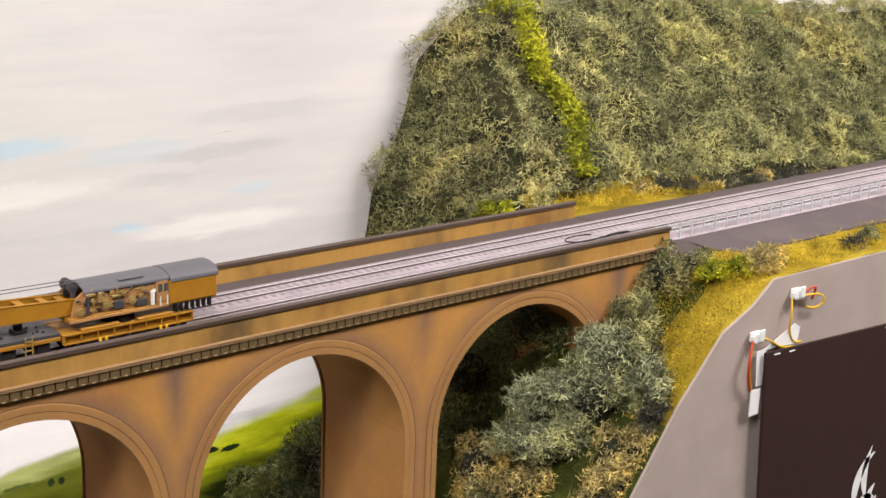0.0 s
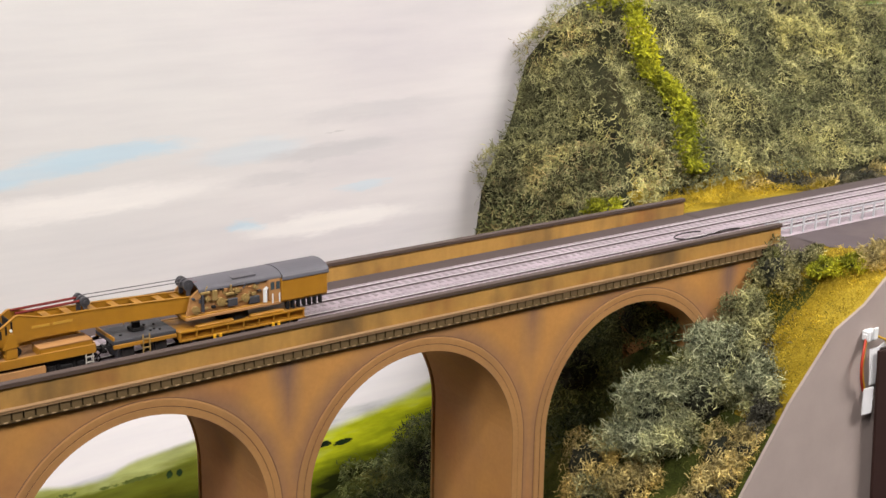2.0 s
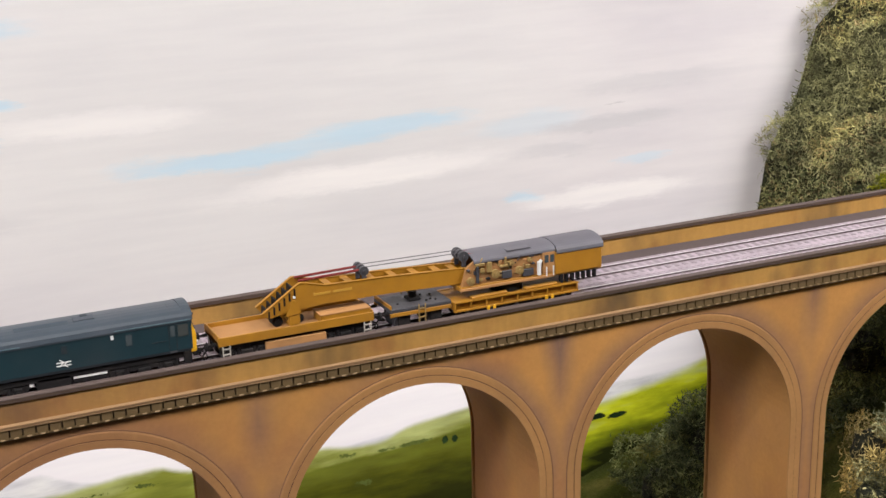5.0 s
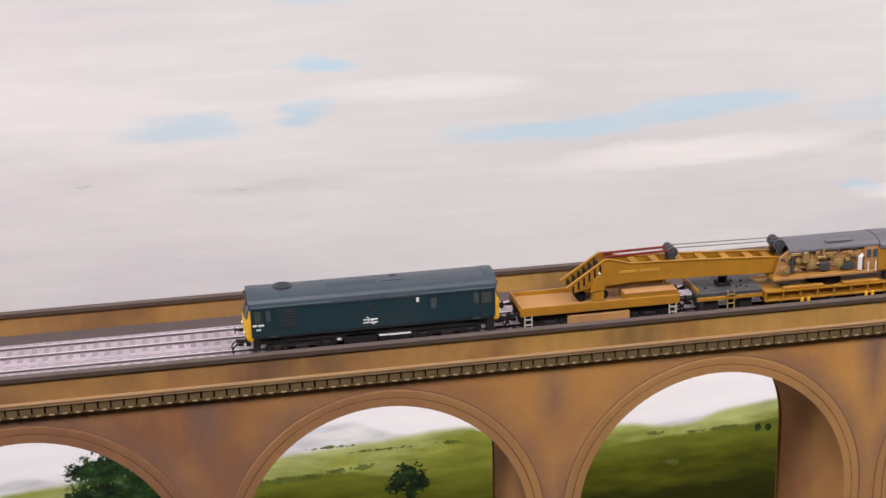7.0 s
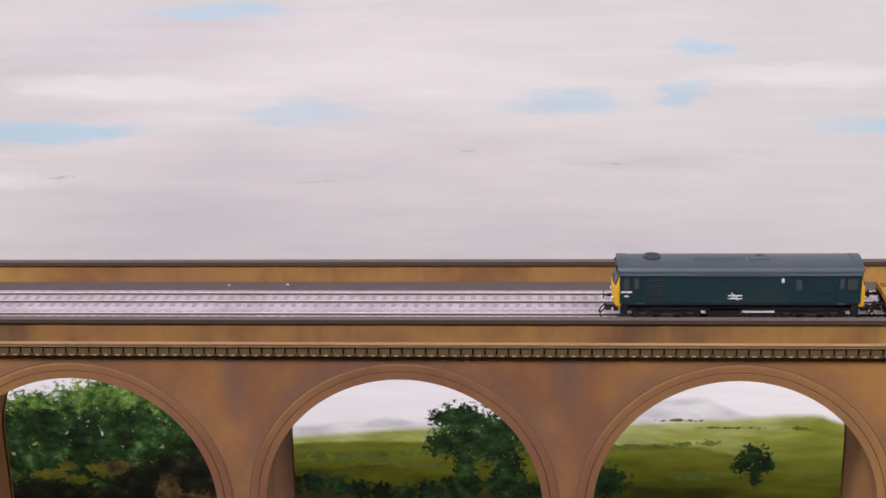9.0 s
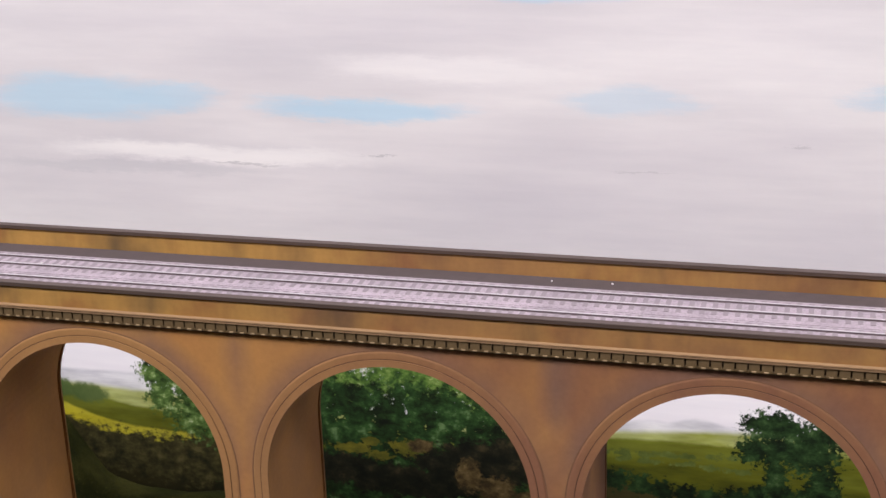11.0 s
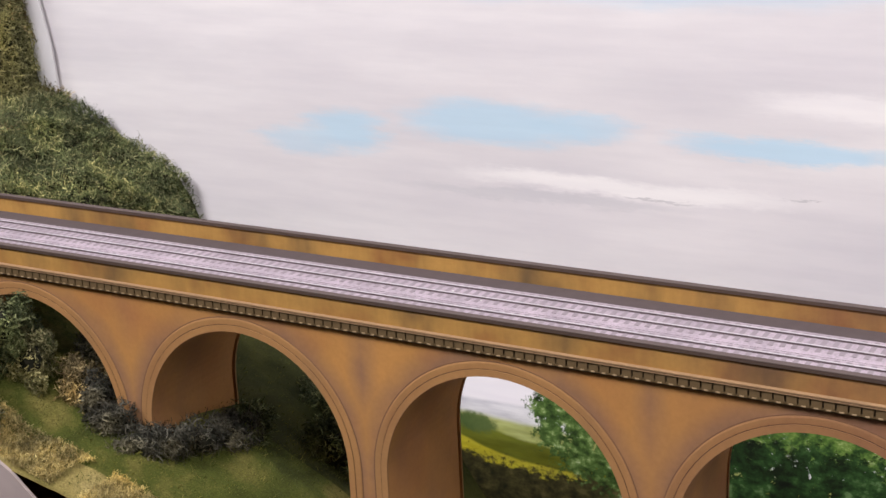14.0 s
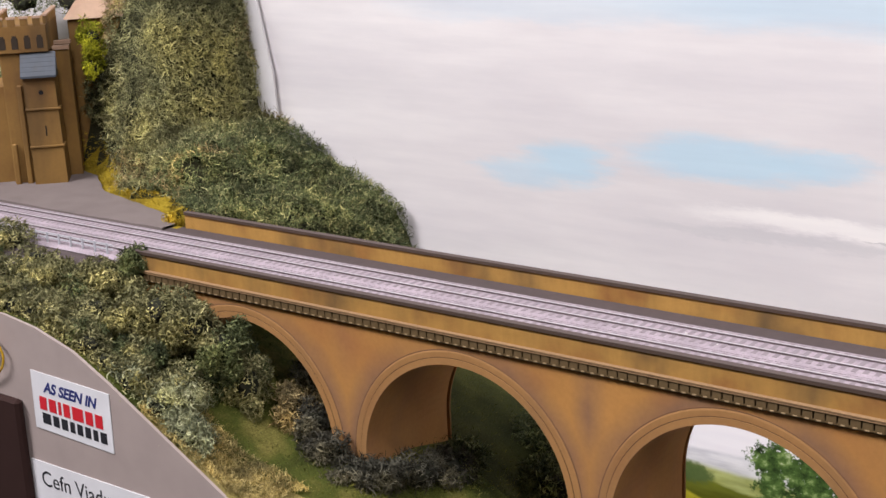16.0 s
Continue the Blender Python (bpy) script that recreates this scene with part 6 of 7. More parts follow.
LEFT_BUSHES = [
    (-1.135, -0.012, -0.022, 0.040, 0.026, 0.020, 3200, OLIVE_LEAF, "olive bushy shrub beside the line"),
    (-1.190, -0.040, -0.024, 0.040, 0.030, 0.018, 3000, OLIVE_LEAF, "olive bushy shrub beside the line"),
    (-1.120, 0.000, -0.010, 0.022, 0.016, 0.018, 1800, DARK_GREEN, "dark leafy shrub at the parapet's end"),
    (-1.085, -0.030, -0.050, 0.040, 0.034, 0.026, 4400, OLIVE_LEAF, "large olive leafy bush on the bank"),
    (-1.040, -0.012, -0.060, 0.042, 0.034, 0.030, 4600, OLIVE_LEAF, "large olive leafy bush on the bank"),
    (-1.115, -0.075, -0.058, 0.034, 0.024, 0.022, 2800, OLIVE_LEAF, "olive leafy bush behind the fascia"),
    (-1.050, -0.070, -0.080, 0.036, 0.030, 0.028, 3600, DARK_GREEN, "dark green leafy bush on the bank"),
    (-0.995, 0.004, -0.095, 0.034, 0.028, 0.032, 3400, DARK_GREEN, "dark green leafy bush under the end arch"),
    (-1.000, -0.078, -0.098, 0.042, 0.028, 0.036, 5200, CREAM_GREEN, "pale-green tangled bush beside the fascia"),
    (-0.966, -0.090, -0.124, 0.036, 0.018, 0.029, 3400, CREAM_GREEN, "pale-green tangled bush beside the fascia"),
]
LEFT_BUSHES += [
    (-0.928, 0.012, -0.130, 0.026, 0.024, 0.028, 2600, BROWN_FIBRE, "withered brown wiry bush beside the pier"),
    (-0.900, 0.004, -0.128, 0.020, 0.016, 0.022, 1400, PURPLE_TWIG, "dark twiggy scrub against the pier"),
    (-0.945, 0.060, -0.120, 0.030, 0.030, 0.034, 2600, PURPLE_TWIG, "dark twiggy bush under the end arch"),
    (-0.876, -0.006, -0.146, 0.026, 0.018, 0.018, 1600, PURPLE_TWIG, "dark scrub round the pier's foot"),
    (-0.845, -0.014, -0.158, 0.030, 0.018, 0.014, 1500, PURPLE_TWIG, "dark scrub round the pier's foot"),
    (-0.806, 0.030, -0.168, 0.022, 0.030, 0.022, 1900, PURPLE_TWIG, "dark scrub round the pier's foot"),
    (-0.800, 0.090, -0.178, 0.020, 0.026, 0.022, 1800, DARK_GREEN, "dark scrub beside the pier"),
    (-0.816, 0.004, -0.162, 0.022, 0.018, 0.017, 1300, PURPLE_TWIG, "dark scrub round the pier's foot"),
    (-0.798, 0.066, -0.174, 0.020, 0.026, 0.020, 1500, PURPLE_TWIG, "dark scrub round the pier's foot"),
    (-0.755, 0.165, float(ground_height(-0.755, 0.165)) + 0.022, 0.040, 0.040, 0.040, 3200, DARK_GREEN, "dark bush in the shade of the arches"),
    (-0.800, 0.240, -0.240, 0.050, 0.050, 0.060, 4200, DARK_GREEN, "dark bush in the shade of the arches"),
]
LEFT_BUSHES += [
    (-0.655, 0.020, -0.262, 0.022, 0.020, 0.030, 1500, STRAW, "dry wiry bush beside the pier"),
    (-1.205, 0.138, -0.008, 0.012, 0.010, 0.012, 700, YELLOW_GRASS, "small golden bush at the parapet's end"),
    (-1.462, 0.262, 0.152, 0.022, 0.016, 0.026, 1800, YELLOW_LEAF, "yellow-green bush beside the tower"),
    (-1.458, 0.258, 0.122, 0.015, 0.012, 0.020, 800, YELLOW_LEAF, "yellow-green bush beside the tower"),
    (-1.27, -0.070, -0.016, 0.020, 0.014, 0.008, 900, YELLOW_LEAF, "low yellow tuft beside the road"),
]
MIDDLE_BUSHES = [
    (0.870, 0.240, -0.322, 0.045, 0.050, 0.050, 4200, DARK_GREEN, "dark scrub below the painted bank"),
    (0.800, 0.210, -0.358, 0.050, 0.050, 0.045, 3600, OLIVE_LEAF, "dark scrub below the painted bank"),
    (0.945, 0.260, -0.293, 0.045, 0.050, 0.055, 3600, DARK_GREEN, "dark scrub below the painted bank"),
]
# more clumps fill the bank in front of the end arch, and the shade under the other one
fill = random.Random(12)
for i in range(28):
    x = fill.uniform(-1.32, -0.99)
    y = fill.uniform(-0.095, -0.010)
    k = fill.uniform(0.8, 1.25)
    LEFT_BUSHES.append((x, y, float(ground_height(x, y)) + 0.010, 0.026 * k, 0.022 * k, 0.017 * k, 1300, OLIVE_LEAF if i % 4 else DARK_GREEN, "olive leafy scrub on the bank" if i % 4 else "dark green leafy scrub on the bank"))
for i in range(22):
    x = 1.33 + i * 0.036 + fill.uniform(-0.01, 0.01)
    y = 0.168 + fill.uniform(-0.008, 0.008)
    RIGHT_BUSHES.append((x, y, float(ground_height(x, y)) + 0.004, 0.022, 0.014, fill.uniform(0.009, 0.016), 500, PURPLE_TWIG if i % 3 else STRAW, "brown twiggy scrub at the foot of the hill"))
LEFT_BUSHES += [
    (-1.050, -0.030, -0.038, 0.036, 0.030, 0.026, 3000, OLIVE_LEAF, "olive leafy bush spilling over the end of the viaduct"),
    (-1.006, -0.028, -0.046, 0.034, 0.028, 0.028, 3000, OLIVE_LEAF, "olive leafy bush spilling over the end of the viaduct"),
    (-0.974, -0.026, -0.064, 0.027, 0.024, 0.032, 2600, DARK_GREEN, "dark green leafy bush before the end arch"),
    (-0.958, -0.018, -0.096, 0.026, 0.022, 0.030, 2200, OLIVE_LEAF, "olive leafy bush before the end arch"),
    (-1.250, -0.075, -0.018, 0.046, 0.030, 0.020, 2200, OLIVE_LEAF, "olive leafy scrub behind the fascia"),
    (-1.190, -0.085, -0.030, 0.044, 0.028, 0.022, 2200, OLIVE_LEAF, "olive leafy scrub behind the fascia"),
    (-1.310, -0.070, -0.016, 0.040, 0.028, 0.016, 1800, DARK_GREEN, "dark green leafy scrub behind the fascia"),
    (-1.600, 0.350, 0.190, 0.050, 0.030, 0.040, 1500, DARK_GREEN, "dark green leafy bush behind the tower"),
    (-1.690, 0.340, 0.190, 0.060, 0.030, 0.045, 1500, DARK_GREEN, "dark green leafy bush behind the tower"),
]
RIGHT_BUSHES += [
    (1.043, -0.032, -0.138, 0.056, 0.040, 0.044, 5200, PALE_GREEN, "large pale-green tangled bush below the arch"),
    (1.090, -0.050, -0.105, 0.036, 0.030, 0.030, 3000, GREY_GREEN, "wiry grey-green bush on the steep bank"),
    (0.990, -0.002, -0.178, 0.044, 0.030, 0.026, 3400, PALE_GREEN, "low pale-green tangled bush below the arch"),
    # three dark bushes added to stand for the darkness inside the end arch
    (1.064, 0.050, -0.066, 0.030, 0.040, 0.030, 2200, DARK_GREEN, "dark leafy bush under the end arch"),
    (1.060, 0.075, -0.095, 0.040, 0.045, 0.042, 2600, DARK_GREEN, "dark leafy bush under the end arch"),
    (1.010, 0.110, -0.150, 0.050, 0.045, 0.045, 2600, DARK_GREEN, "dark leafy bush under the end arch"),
]
TOP_X, TOP_Z = [p[0] for p in FASCIA_TOP], [p[1] for p in FASCIA_TOP]
for i in range(15):
    x = -1.30 + i * 0.0255 + fill.uniform(-0.008, 0.008)
    k = fill.uniform(0.85, 1.2)
    pale = x > -1.03
    LEFT_BUSHES.append((x, -0.098, float(np.interp(x, TOP_X, TOP_Z)) + 0.002, 0.024 * k, 0.016 * k, 0.017 * k, 1500, PALE_GREEN if pale else OLIVE_LEAF, "pale-green tangled scrub along the fascia" if pale else "olive leafy scrub along the fascia"))
for i in range(7):
    x = 0.945 + i * 0.017 + fill.uniform(-0.004, 0.004)
    RIGHT_BUSHES.append((x, -0.098, float(np.interp(x, TOP_X, TOP_Z)) + 0.006, 0.022, 0.015, 0.020, 1700, STRAW if i % 3 else PURPLE_TWIG, "straw-coloured scrub along the fascia" if i % 3 else "dark twiggy scrub along the fascia"))
for b in RIGHT_BUSHES + LEFT_BUSHES + MIDDLE_BUSHES:
    tight = b[7] in (OLIVE_LEAF, YELLOW_LEAF) or "leafy" in b[8]
    bush(*b[:6], int(b[6] * (1.45 if tight else 1.0)), *b[7:], leafy=tight)


def creeper(name, path, spread, n, material, label):
    """Small leaves that follow a line up a slope."""
    path = np.array(path)
    t = RNG.random(n) * (len(path) - 1)
    i = t.astype(int)
    p = path[i] + (path[i + 1] - path[i]) * (t - i)[:, None]
    wide = spread * (0.6 + 0.8 * value_noise(t, t * 0, 0.7, 3))
    p[:, 0] += RNG.normal(size=n) * wide
    p[:, 1] += RNG.normal(size=n) * wide * 0.4
    nm = ground_normal(p[:, 0], p[:, 1])
    p[:, 2] = ground_height(p[:, 0], p[:, 1])
    p += nm * (0.022 + 0.014 * RNG.random((n, 1)))
    return tagged(strands(name, p, nm, 0.0045, 0.0024, material, lift=0.5, kinks=1), label, "creeper", kind="stuff")


creeper("yellow_creeper", [(1.246, 0.330, 0.185), (1.238, 0.307, 0.154), (1.238, 0.292, 0.123), (1.232, 0.281, 0.102), (1.250, 0.272, 0.092), (1.258, 0.252, 0.068), (1.240, 0.222, 0.038), (1.226, 0.194, 0.005)], 0.0085, 7500, YELLOW_LEAF, "bright yellow creeper climbing the hillside")
creeper("olive_creeper", [(1.065, 0.255, 0.1), (1.085, 0.275, 0.12), (1.11, 0.295, 0.15)], 0.006, 600, YELLOW_LEAF, "yellow-green creeper on the hill's edge")


# ---- roads, fences, tower and the fascia's fittings ----
TARMAC = paint("grey_road_surface", (0.098, 0.076, 0.080), 0.9, 0.4, (0.15, 0.115, 0.10), scale=45)
YARD_GREY = paint("grey_brown_yard_surface", (0.185, 0.150, 0.138), 0.9, 0.5, (0.10, 0.08, 0.07), scale=40)
FENCE_GREY = paint("grey_fence_paint", (0.50, 0.50, 0.53), 0.5, 0.15)
TOWER_STONE = stone_paint("tower_stone_paint", (0.215, 0.118, 0.030), (0.165, 0.084, 0.022), (0.070, 0.040, 0.016), 12.0, runs=0.8)
TOWER_TOP = stone_paint("tower_coping_paint", (0.42, 0.28, 0.19), (0.36, 0.22, 0.14), (0.2, 0.12, 0.08), 16.0)
SLATE = paint("grey_slate_paint", (0.07, 0.08, 0.095), 0.6, 0.3, scale=150)
PAPER = paint("white_card", (0.78, 0.77, 0.78), 0.55, 0.04, scale=30)
BANNER = paint("dark_brown_cloth", (0.034, 0.015, 0.012), 0.8, 0.15, (0.034, 0.02, 0.018), scale=50)
BANNER.node_tree.nodes["Principled BSDF"].inputs["Specular IOR Level"].default_value = 0.2
PLASTIC = paint("white_plastic_plug", (0.80, 0.80, 0.80), 0.35, 0.05)
RED_WIRE = paint("red_wire", (0.45, 0.045, 0.02), 0.4, 0.1)
YELLOW_WIRE = paint("yellow_wire", (0.75, 0.45, 0.02), 0.4, 0.1)
BLUE_INK = paint("blue_ink", (0.03, 0.04, 0.17), 0.6, 0.0)
RED_INK = paint("red_ink", (0.62, 0.02, 0.03), 0.6, 0.0)
BLACK_INK = paint("black_ink", (0.02, 0.02, 0.025), 0.6, 0.0)


def flat_road(name, xs, near, far, z, label, material=None):
    """A level strip between two edges, 16 mm thick, with soft uneven margins."""
    bm = bmesh.new()
    rows = []
    for x in xs:
        a = near(x) + 0.003 * (float(value_noise(x, 0, 0.02, 4)) - 0.5)
        b = far(x) + 0.003 * (float(value_noise(x, 0, 0.02, 8)) - 0.5)
        rows.append([bm.verts.new(p) for p in ((x, a, z - 0.016), (x, a, z), (x, b, z), (x, b, z - 0.016))])
    for p, q in zip(rows, rows[1:]):
        for i in range(3):
            bm.faces.new((p[i], q[i], q[i + 1], p[i + 1]))
    bmesh.ops.recalc_face_normals(bm, faces=bm.faces[:])
    return tagged(mesh_object(name, bm, material or TARMAC), label, "road", kind="structure")


flat_road("road", np.arange(1.195, 2.75, 0.02), lambda x: -0.004 - 0.058 * float(smoothstep(1.16, 1.22, x)), lambda x: 0.0075, -0.0145, "smooth grey-purple road beside the railing")
flat_road("road", np.arange(-2.55, -1.22, 0.02), lambda x: -0.06, lambda x: 0.0, -0.0125, "smooth grey road beside the railing")
flat_road("yard", np.arange(-2.3, -1.195, 0.012), lambda x: 0.108, lambda x: float(np.interp(x, YARD_X, YARD_Y)), -0.0118, "grey-brown yard surface in front of the tower", YARD_GREY)


def railing(x0, x1, y, low, high, label):
    ob = thing("railing", (0, 0, 0), label=label, category="fence")
    for z in (low + (high - low) * 0.50, high - 0.0014):
        part("rail", boxes((x0, x1, y - 0.0005, y + 0.0005, z, z + 0.0013)), FENCE_GREY, ob)
    post, x = None, x0 + 0.002
    while x < x1:
        if post is None:
            post = part("post", boxes((-0.0008, 0.0008, -0.0013, 0.0004, 0.0, high - low + 0.0008)), FENCE_GREY, ob)
            post.location = (x, y, low)
        else:
            same("post", post, ob, (x, y, low))
        x += 0.0185
    return ob


railing(1.158, 2.3, 0.0105, -0.0160, 0.0022, "grey model post-and-rail fence beside the line")
railing(-2.1, -1.165, 0.0165, -0.0145, -0.0025, "grey model post-and-rail fence beside the line")

# a loose wire left on the line
wire = bpy.data.curves.new("loose_wire", "CURVE")
wire.dimensions, wire.bevel_depth, wire.bevel_resolution = "3D", 0.0007, 2
sp = wire.splines.new("POLY")
pts = [(1.10 + 0.022 * math.cos(a), 0.052 + 0.010 * math.sin(a), -0.0098) for a in np.linspace(0.6, 5.6, 22)]
pts += [(1.125 + 0.012 * k, 0.045 + 0.004 * math.sin(k), -0.0098) for k in range(4)]
sp.points.add(len(pts) - 1)
for q, p in zip(sp.points, pts):
    q.co = (*p, 1)
tmp = new("loose_wire", wire)
me = bpy.data.meshes.new_from_object(tmp.evaluated_get(bpy.context.evaluated_depsgraph_get()))
bpy.data.objects.remove(tmp)
me.materials.clear()
me.materials.append(BLACK)
tagged(new("loose_wire", me), "thin black loose wire lying on the track", "wire")


# the castle tower
tower = thing("castle_tower", (-1.5290, 0.1640, -0.0135), -45.0, label="ochre stone model castle tower with battlements", category="tower")


def battlement(x0, x1, y0, y1, z, parent, gap=0.013, w=0.0075, h=0.009):
    n = max(2, round((x1 - x0) / gap))
    for i in range(n):
        x = x0 + (x1 - x0 - w) * i / (n - 1)
        m = part("merlon", boxes((x, x + w, y0, y0 + 0.004, z, z + h)), TOWER_STONE, parent)
        part("merlon_cap", boxes((x - 0.0008, x + w + 0.0008, y0 - 0.0008, y0 + 0.0048, z + h, z + h + 0.0022)), TOWER_TOP, m)
        if y1 is not None:
            m = part("merlon", boxes((x, x + w, y1 - 0.004, y1, z, z + h)), TOWER_STONE, parent)
            part("merlon_cap", boxes((x - 0.0008, x + w + 0.0008, y1 - 0.0048, y1 + 0.0008, z + h, z + h + 0.0022)), TOWER_TOP, m)


part("keep_wall", boxes((-0.100, 0.000, 0.010, 0.064, 0.0, 0.158), bevel=0.001), TOWER_STONE, tower)
part("battlement_band", boxes((-0.103, 0.004, 0.006, 0.068, 0.158, 0.190), bevel=0.0008), TOWER_STONE, tower)
for i in range(4):
    y = 0.012 + i * 0.0145
    part("arcade_niche", boxes((0.0036, 0.0044, y, y + 0.0075, 0.163, 0.176), (0.0036, 0.0044, y + 0.0012, y + 0.0063, 0.176, 0.1785)), RECESS_SHADE, tower, "small dark arched niche")
    part("merlon", boxes((0.0, 0.004, y - 0.002, y + 0.0065, 0.190, 0.198)), TOWER_STONE, tower)
    part("merlon_cap", boxes((-0.0008, 0.0048, y - 0.0028, y + 0.0073, 0.198, 0.2005)), TOWER_TOP, tower)
battlement(-0.102, -0.006, 0.006, 0.068, 0.190, tower)
part("buttress_tower", prisms("x", ([(0.036, 0.0), (0.074, 0.0), (0.072, 0.132), (0.036, 0.132)], -0.02, 0.016)), TOWER_STONE, tower)
part("lean_to_roof", prisms("y", ([(0.0, 0.130), (0.021, 0.130)] + [q for i in range(5) for q in ((0.021 - 0.004 * i, 0.1325 + 0.005 * i), (0.0172 - 0.004 * i, 0.1368 + 0.005 * i))] + [(0.0, 0.158)], 0.034, 0.075)), SLATE, tower, "grey slate lean-to roof")
for z in (0.046, 0.091):
    part("string_course", boxes((-0.001, 0.0180, 0.0345, 0.0755, z, z + 0.0026), bevel=0.0005), TOWER_STONE, tower)
part("curtain_wall", boxes((-0.034, -0.026, 0.064, 0.088, 0.0, 0.156), bevel=0.0006), TOWER_STONE, tower)
part("wall_coping", boxes((-0.036, -0.024, 0.0685, 0.088, 0.156, 0.160)), TOWER_TOP, tower)
part("arrow_slit", boxes((0.0156, 0.0164, 0.055, 0.0565, 0.060, 0.072)), BLACK, tower)
bm = bmesh.new()
tube(bm, (0.0150, 0.055, 0.112), (0.0164, 0.055, 0.112), 0.0028, 16)
part("round_window", bm, BLACK, tower)
for y in (0.012, 0.026):
    part("buttress", boxes((0.0, 0.008, y, y + 0.006, 0.0, 0.050 if y < 0.02 else 0.120), bevel=0.001), TOWER_STONE, tower)
part("side_turret", boxes((-0.090, -0.012, -0.020, 0.010, 0.0, 0.118), bevel=0.001), TOWER_STONE, tower)
battlement(-0.090, -0.012, -0.020, None, 0.118, tower)
for x in (-0.076, -0.058, -0.040, -0.022):
    part("buttress", boxes((x, x + 0.006, -0.028, -0.020, 0.0, 0.052), bevel=0.001), TOWER_STONE, tower)
lodge = thing("stone_lodge", (-1.525, 0.325, 0.106), -45.0, label="ochre stone model lodge with a pink pyramid roof", category="building")
part("wall", boxes((-0.033, 0.033, -0.033, 0.033, -0.12, 0.066), bevel=0.001), TOWER_STONE, lodge)
bm = bmesh.new()
bmesh.ops.create_cone(bm, cap_ends=True, segments=4, radius1=0.053, radius2=0.032, depth=0.020, matrix=pose(0.0, 0.0, 0.076, 0, 0, 45))
part("roof", bm, TOWER_TOP, lodge, "pinkish hipped roof")
part("curtain_wall", boxes((0.052, 0.060, -0.068, -0.030, -0.12, 0.040), bevel=0.001), TOWER_STONE, lodge)
part("wall_coping", boxes((0.050, 0.062, -0.069, -0.029, 0.040, 0.044)), TOWER_TOP, lodge)


# the fascia's fittings
def lettering(text, size, where, turn_x, material, parent, name="lettering", shear=0.0, label="", bold=0.0):
    cu = bpy.data.curves.new(name, "FONT")
    cu.body, cu.size, cu.extrude, cu.shear, cu.offset = text, size, 0.0001, shear, bold
    cu.align_x = "CENTER"
    tmp = new(name, cu)
    me = bpy.data.meshes.new_from_object(tmp.evaluated_get(bpy.context.evaluated_depsgraph_get()))
    bpy.data.objects.remove(tmp)
    me.materials.clear()
    me.materials.append(material)
    ob = new(name, me)
    ob.parent = parent
    ob.matrix_basis = pose(*where, 90, 0, 0)
    return tagged(ob, label)


FACE = FRONT - 0.0003
sticker = thing("sticker", (-1.085, FACE, -0.114), label="white rectangular sticker with blue, red and black lettering", category="sticker")
sticker.matrix_basis = pose(-1.085, FACE, -0.114, 0, 1.6, 0)
part("card", boxes((-0.054, 0.054, -0.0006, 0.0, -0.0285, 0.0285)), PAPER, sticker)
lettering("AS SEEN IN", 0.0145, (-0.001, -0.0008, 0.0105), 90, BLUE_INK, sticker, shear=0.3, bold=0.0005, label="slanted dark blue capitals")
x = -0.045
for w in (0.011, 0.011, 0.005, 0.010, 0.016, 0.011, 0.011):
    part("red_word", boxes((x + 0.0005, x + w - 0.0005, -0.0010, -0.0007, -0.0080, 0.0048)), RED_INK, sticker, "red block lettering drawn as bars")
    x += w + 0.0022
x = -0.043
for w in (0.013, 0.010, 0.010, 0.008, 0.009, 0.009, 0.008, 0.010):
    part("black_word", boxes((x + 0.0008, x + w - 0.0008, -0.0010, -0.0007, -0.0215, -0.0110)), BLACK_INK, sticker, "black block lettering drawn as bars")
    x += w + 0.0019
plate = thing("name_card", (-1.065, FACE, -0.205), label="white card with the layout's name in thin black letters", category="card")
part("card", boxes((-0.090, 0.075, -0.0008, 0.0, -0.040, 0.029)), PAPER, plate)
lettering("Cefn Viaduct", 0.0220, (-0.019, -0.0010, 0.0050), 90, BLACK_INK, plate, label="thin black letters")
panel = thing("display_panel", (-1.25, FRONT, -0.32), label="dark brown cloth-covered display panel hung on the fascia", category="panel", group="display panels")
part("cloth", boxes((-0.20, 0.096, -0.010, -0.0005, -0.16, 0.204), bevel=0.003), BANNER, panel)
panel = thing("display_panel", (1.172, FRONT, -0.092), label="dark brown banner with a white flourish, pinned to the fascia", category="panel", group="display panels")
bm = bmesh.new()
prism(bm, [(0.0, 0.0), (0.55, -0.024), (0.60, -0.40), (0.030, -0.40)], "y", -0.012, -0.009)
part("cloth", bm, BANNER, panel)
for x, z in ((0.012, -0.002), (0.036, -0.0035), (0.20, -0.010)):
    part("staple", boxes((x, x + 0.009, -0.0128, -0.0118, z - 0.002, z - 0.0012)), PLASTIC, panel)
flourish = bmesh.new()
for cx, cz, r, a0, a1, w in ((0.225, -0.195, 0.045, 1.9, 3.6, 0.006), (0.235, -0.215, 0.030, 2.2, 4.6, 0.008), (0.255, -0.175, 0.060, 2.6, 3.7, 0.005), (0.205, -0.225, 0.020, 0.6, 3.4, 0.006), (0.26, -0.24, 0.05, 2.4, 3.9, 0.010)):
    prev = None
    for i in range(15):
        a = a0 + (a1 - a0) * i / 14
        k = 2.2 * w * math.sin(math.pi * (i + 0.3) / 14.6)
        pr = [flourish.verts.new((cx + (r + s * k / 2) * math.cos(a), -0.0124, cz + (r + s * k / 2) * math.sin(a))) for s in (-1, 1)]
        if prev:
            flourish.faces.new((prev[0], prev[1], pr[1], pr[0]))
        prev = pr
part("flourish", flourish, PLASTIC, panel, "white curling flourish")
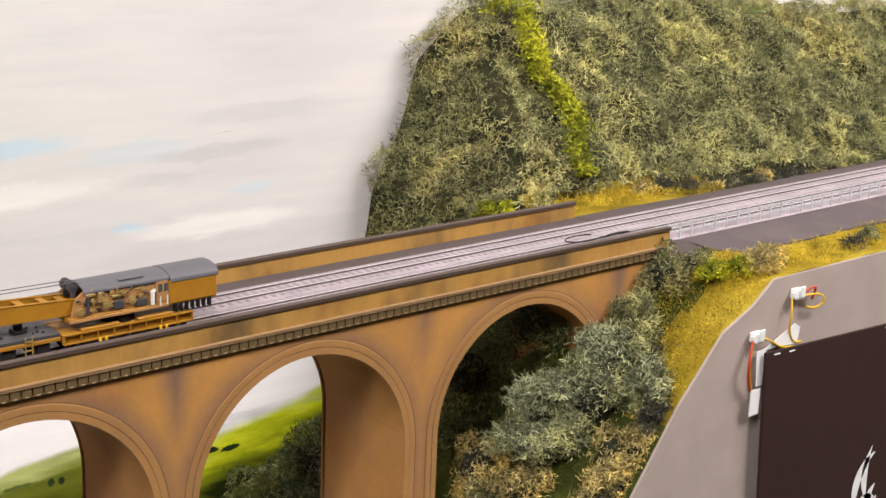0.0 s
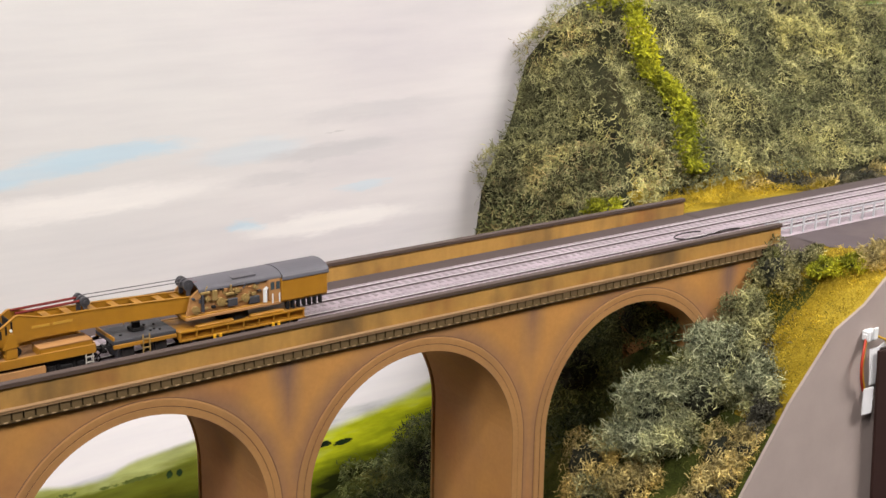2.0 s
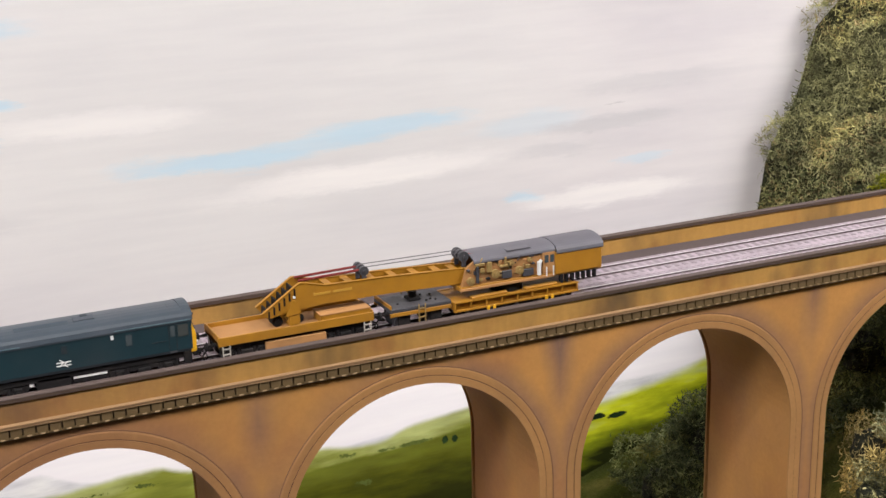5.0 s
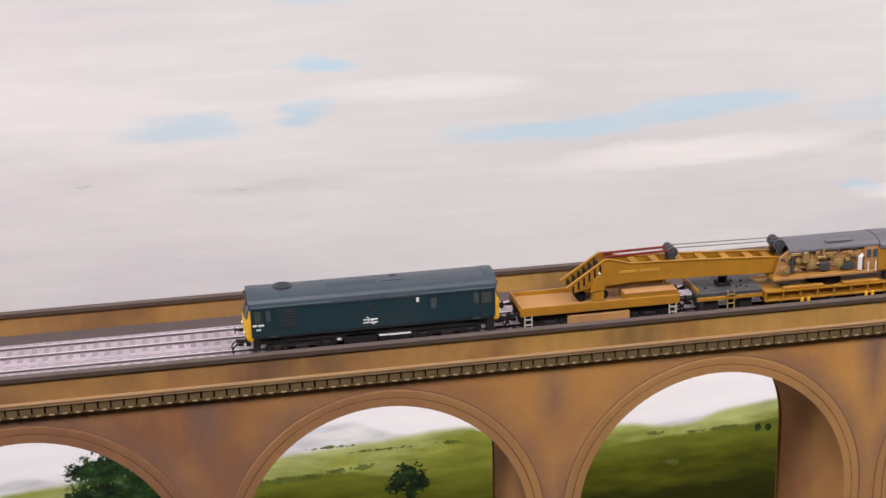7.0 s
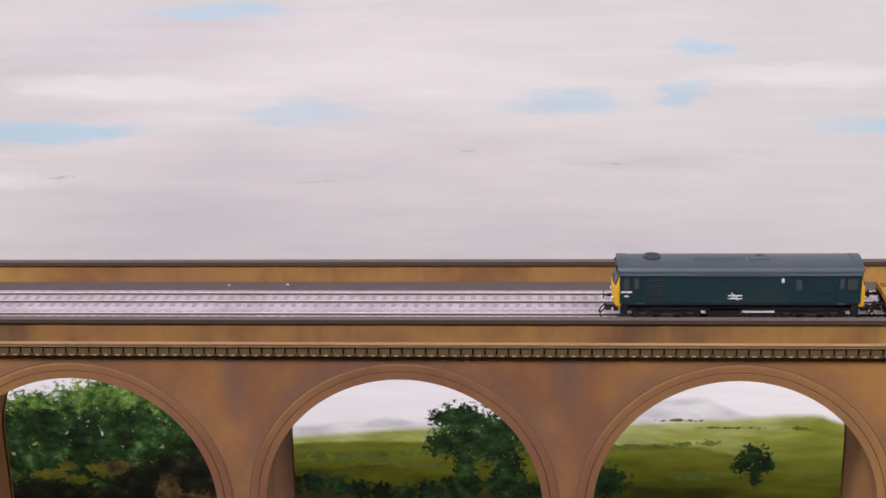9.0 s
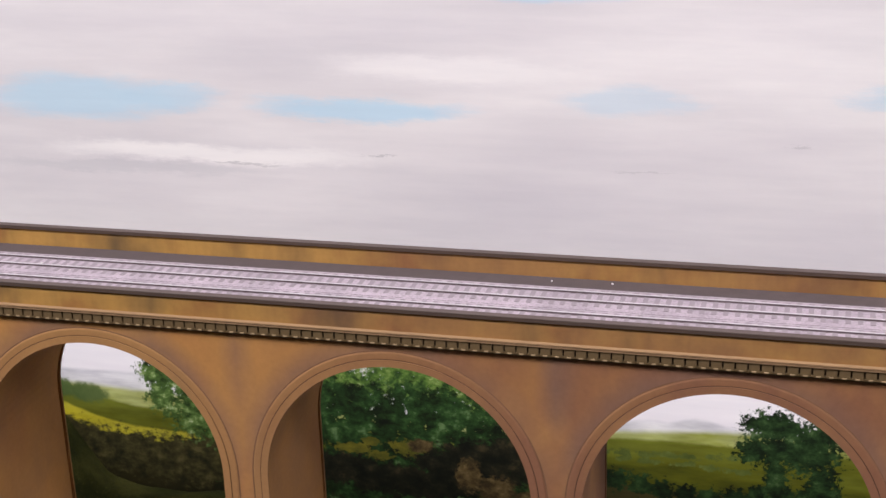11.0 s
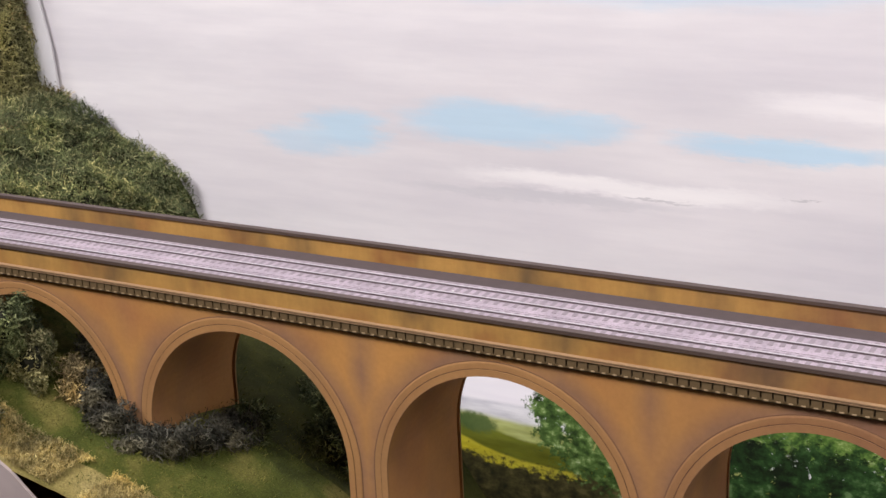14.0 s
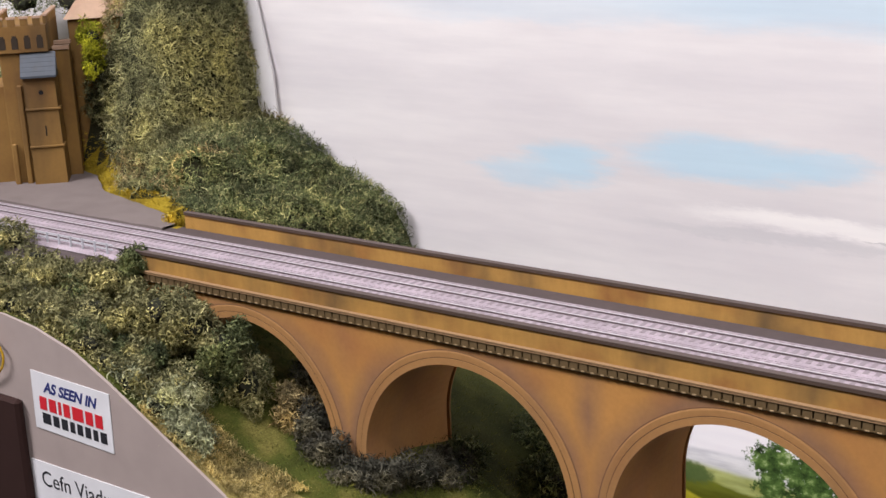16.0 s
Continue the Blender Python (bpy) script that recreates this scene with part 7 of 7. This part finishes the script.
part("paper_flap", boxes((-0.013, 0.001, -0.0085, -0.0075, -0.062, -0.036)), PAPER, panel, "white paper flap")
part("paper_flap", prisms("y", ([(-0.008, 0.002), (-0.004, -0.034), (0.004, -0.034), (0.006, 0.002)], -0.0070, -0.0060), ([(0.004, 0.001), (0.050, 0.019), (0.059, 0.014), (0.056, -0.002)], -0.0058, -0.0050)), PAPER, panel, "white paper flap")


def plug(x, z):
    ob = thing("cable_plug", (x, FRONT, z), label="white plastic cable plug on the fascia", category="plug", group="cable plugs")
    part("shell", boxes((-0.0066, 0.0066, -0.009, -0.0004, -0.005, 0.005), bevel=0.0010), PLASTIC, ob)
    part("clip", boxes((-0.0024, 0.0048, -0.011, -0.009, -0.003, 0.0085), bevel=0.0008), PLASTIC, ob)
    part("socket", boxes((-0.0082, -0.0066, -0.008, -0.003, -0.0032, 0.0024), bevel=0.0004), PLASTIC, ob)
    return ob


plug(1.222, -0.043)
plug(1.164, -0.076)


def cable(name, pts, material, label, r=0.0011):
    cu = bpy.data.curves.new(name, "CURVE")
    cu.dimensions, cu.bevel_depth, cu.bevel_resolution, cu.resolution_u = "3D", r, 2, 8
    sp = cu.splines.new("NURBS")
    sp.points.add(len(pts) - 1)
    sp.use_endpoint_u, sp.order_u = True, 3
    for q, (x, y, z) in zip(sp.points, pts):
        q.co = (x, y, z, 1)
    tmp = new(name, cu)
    me = bpy.data.meshes.new_from_object(tmp.evaluated_get(bpy.context.evaluated_depsgraph_get()))
    bpy.data.objects.remove(tmp)
    me.materials.clear()
    me.materials.append(material)
    me.shade_smooth()
    return tagged(new(name, me), label, "wire", group="fascia wires")


Y = FRONT - 0.006
cable("wire", [(1.212, Y, -0.046), (1.206, Y - 0.006, -0.060), (1.212, Y, -0.078), (1.222, Y, -0.094), (1.234, Y, -0.093)], YELLOW_WIRE, "thin yellow wire hanging from a plug")
cable("wire", [(1.230, Y, -0.047), (1.246, Y - 0.004, -0.044), (1.262, Y - 0.006, -0.054), (1.250, Y, -0.064), (1.236, Y, -0.058)], YELLOW_WIRE, "loop of thin yellow wire")
cable("wire", [(1.230, Y, -0.044), (1.242, Y - 0.004, -0.036), (1.250, Y, -0.044), (1.244, Y, -0.052)], RED_WIRE, "short red wire loop", 0.0013)
cable("wire", [(1.172, Y, -0.078), (1.186, Y - 0.002, -0.084), (1.202, Y, -0.094), (1.220, Y, -0.096)], YELLOW_WIRE, "thin yellow wire between plug and banner")
cable("wire", [(1.157, Y, -0.078), (1.146, Y - 0.006, -0.094), (1.150, Y - 0.004, -0.116), (1.160, Y, -0.130)], RED_WIRE, "red wire hanging from a plug", 0.0013)
cable("wire", [(1.158, Y, -0.079), (1.150, Y - 0.004, -0.094), (1.152, Y - 0.003, -0.112), (1.162, Y, -0.128)], YELLOW_WIRE, "orange-yellow wire hanging from a plug", 0.0012)
cable("wire", [(-1.200, Y, -0.050), (-1.176, Y - 0.004, -0.056), (-1.166, Y, -0.074), (-1.178, Y, -0.096), (-1.20, Y, -0.104)], YELLOW_WIRE, "loop of thin yellow wire")
cable("wire", [(-1.200, Y, -0.062), (-1.184, Y - 0.004, -0.060), (-1.178, Y, -0.072), (-1.190, Y, -0.082)], RED_WIRE, "short red wire loop", 0.0013)


# ---- the hall that closes the place ----
HALL = paint("hall_wall_paint", (0.20, 0.195, 0.19), 0.85, 0.1, scale=6)
CARPET = paint("hall_floor", (0.10, 0.088, 0.08), 0.9, 0.3, scale=20)
CEILING = paint("hall_ceiling_paint", (0.26, 0.255, 0.25), 0.9, 0.05, scale=8)
for name, d, m, label in (
    ("floor", (-5.0, 5.0, -5.2, 1.6, -1.25, -1.2), CARPET, "dark carpeted hall floor"),
    ("ceiling", (-5.0, 5.0, -5.2, 1.6, 2.45, 2.5), CEILING, "grey hall ceiling"),
    ("wall_south", (-5.0, 5.0, -5.25, -5.2, -1.2, 2.45), HALL, "plain grey hall wall"),
    ("wall_north", (-5.0, 5.0, 1.6, 1.65, -1.2, 2.45), HALL, "plain grey hall wall"),
    ("wall_west", (-5.05, -5.0, -5.2, 1.6, -1.2, 2.45), HALL, "plain grey hall wall"),
    ("wall_east", (5.0, 5.05, -5.2, 1.6, -1.2, 2.45), HALL, "plain grey hall wall"),
):
    tagged(mesh_object(name, boxes(d), m), label, name.split("_")[0], kind="structure")


# ---- the sleepers ----
sleeper = None
for track, y in track_pieces:
    count = 0
    rest = []
    x = X0 + 0.01
    while x < X1 - 0.01:
        if -1.22 < x < 1.24:
            if sleeper is None:
                sleeper = part("sleeper", boxes((-0.0019, 0.0019, -0.0165, 0.0165, -0.0009, 0.0009)), SLEEPER, track)
                sleeper.location = (x, y, RAIL_Z - 0.0025)
            else:
                same("sleeper", sleeper, track, (x, y, RAIL_Z - 0.0025))
        else:
            rest.append(x)
        x += SLEEPERS
    far = bmesh.new()
    for x in rest:
        box(far, x - 0.0019, x + 0.0019, y - 0.0165, y + 0.0165, RAIL_Z - 0.0034, RAIL_Z - 0.0016)
    tagged(part("timbering", far, SLEEPER, track), kind="stuff")
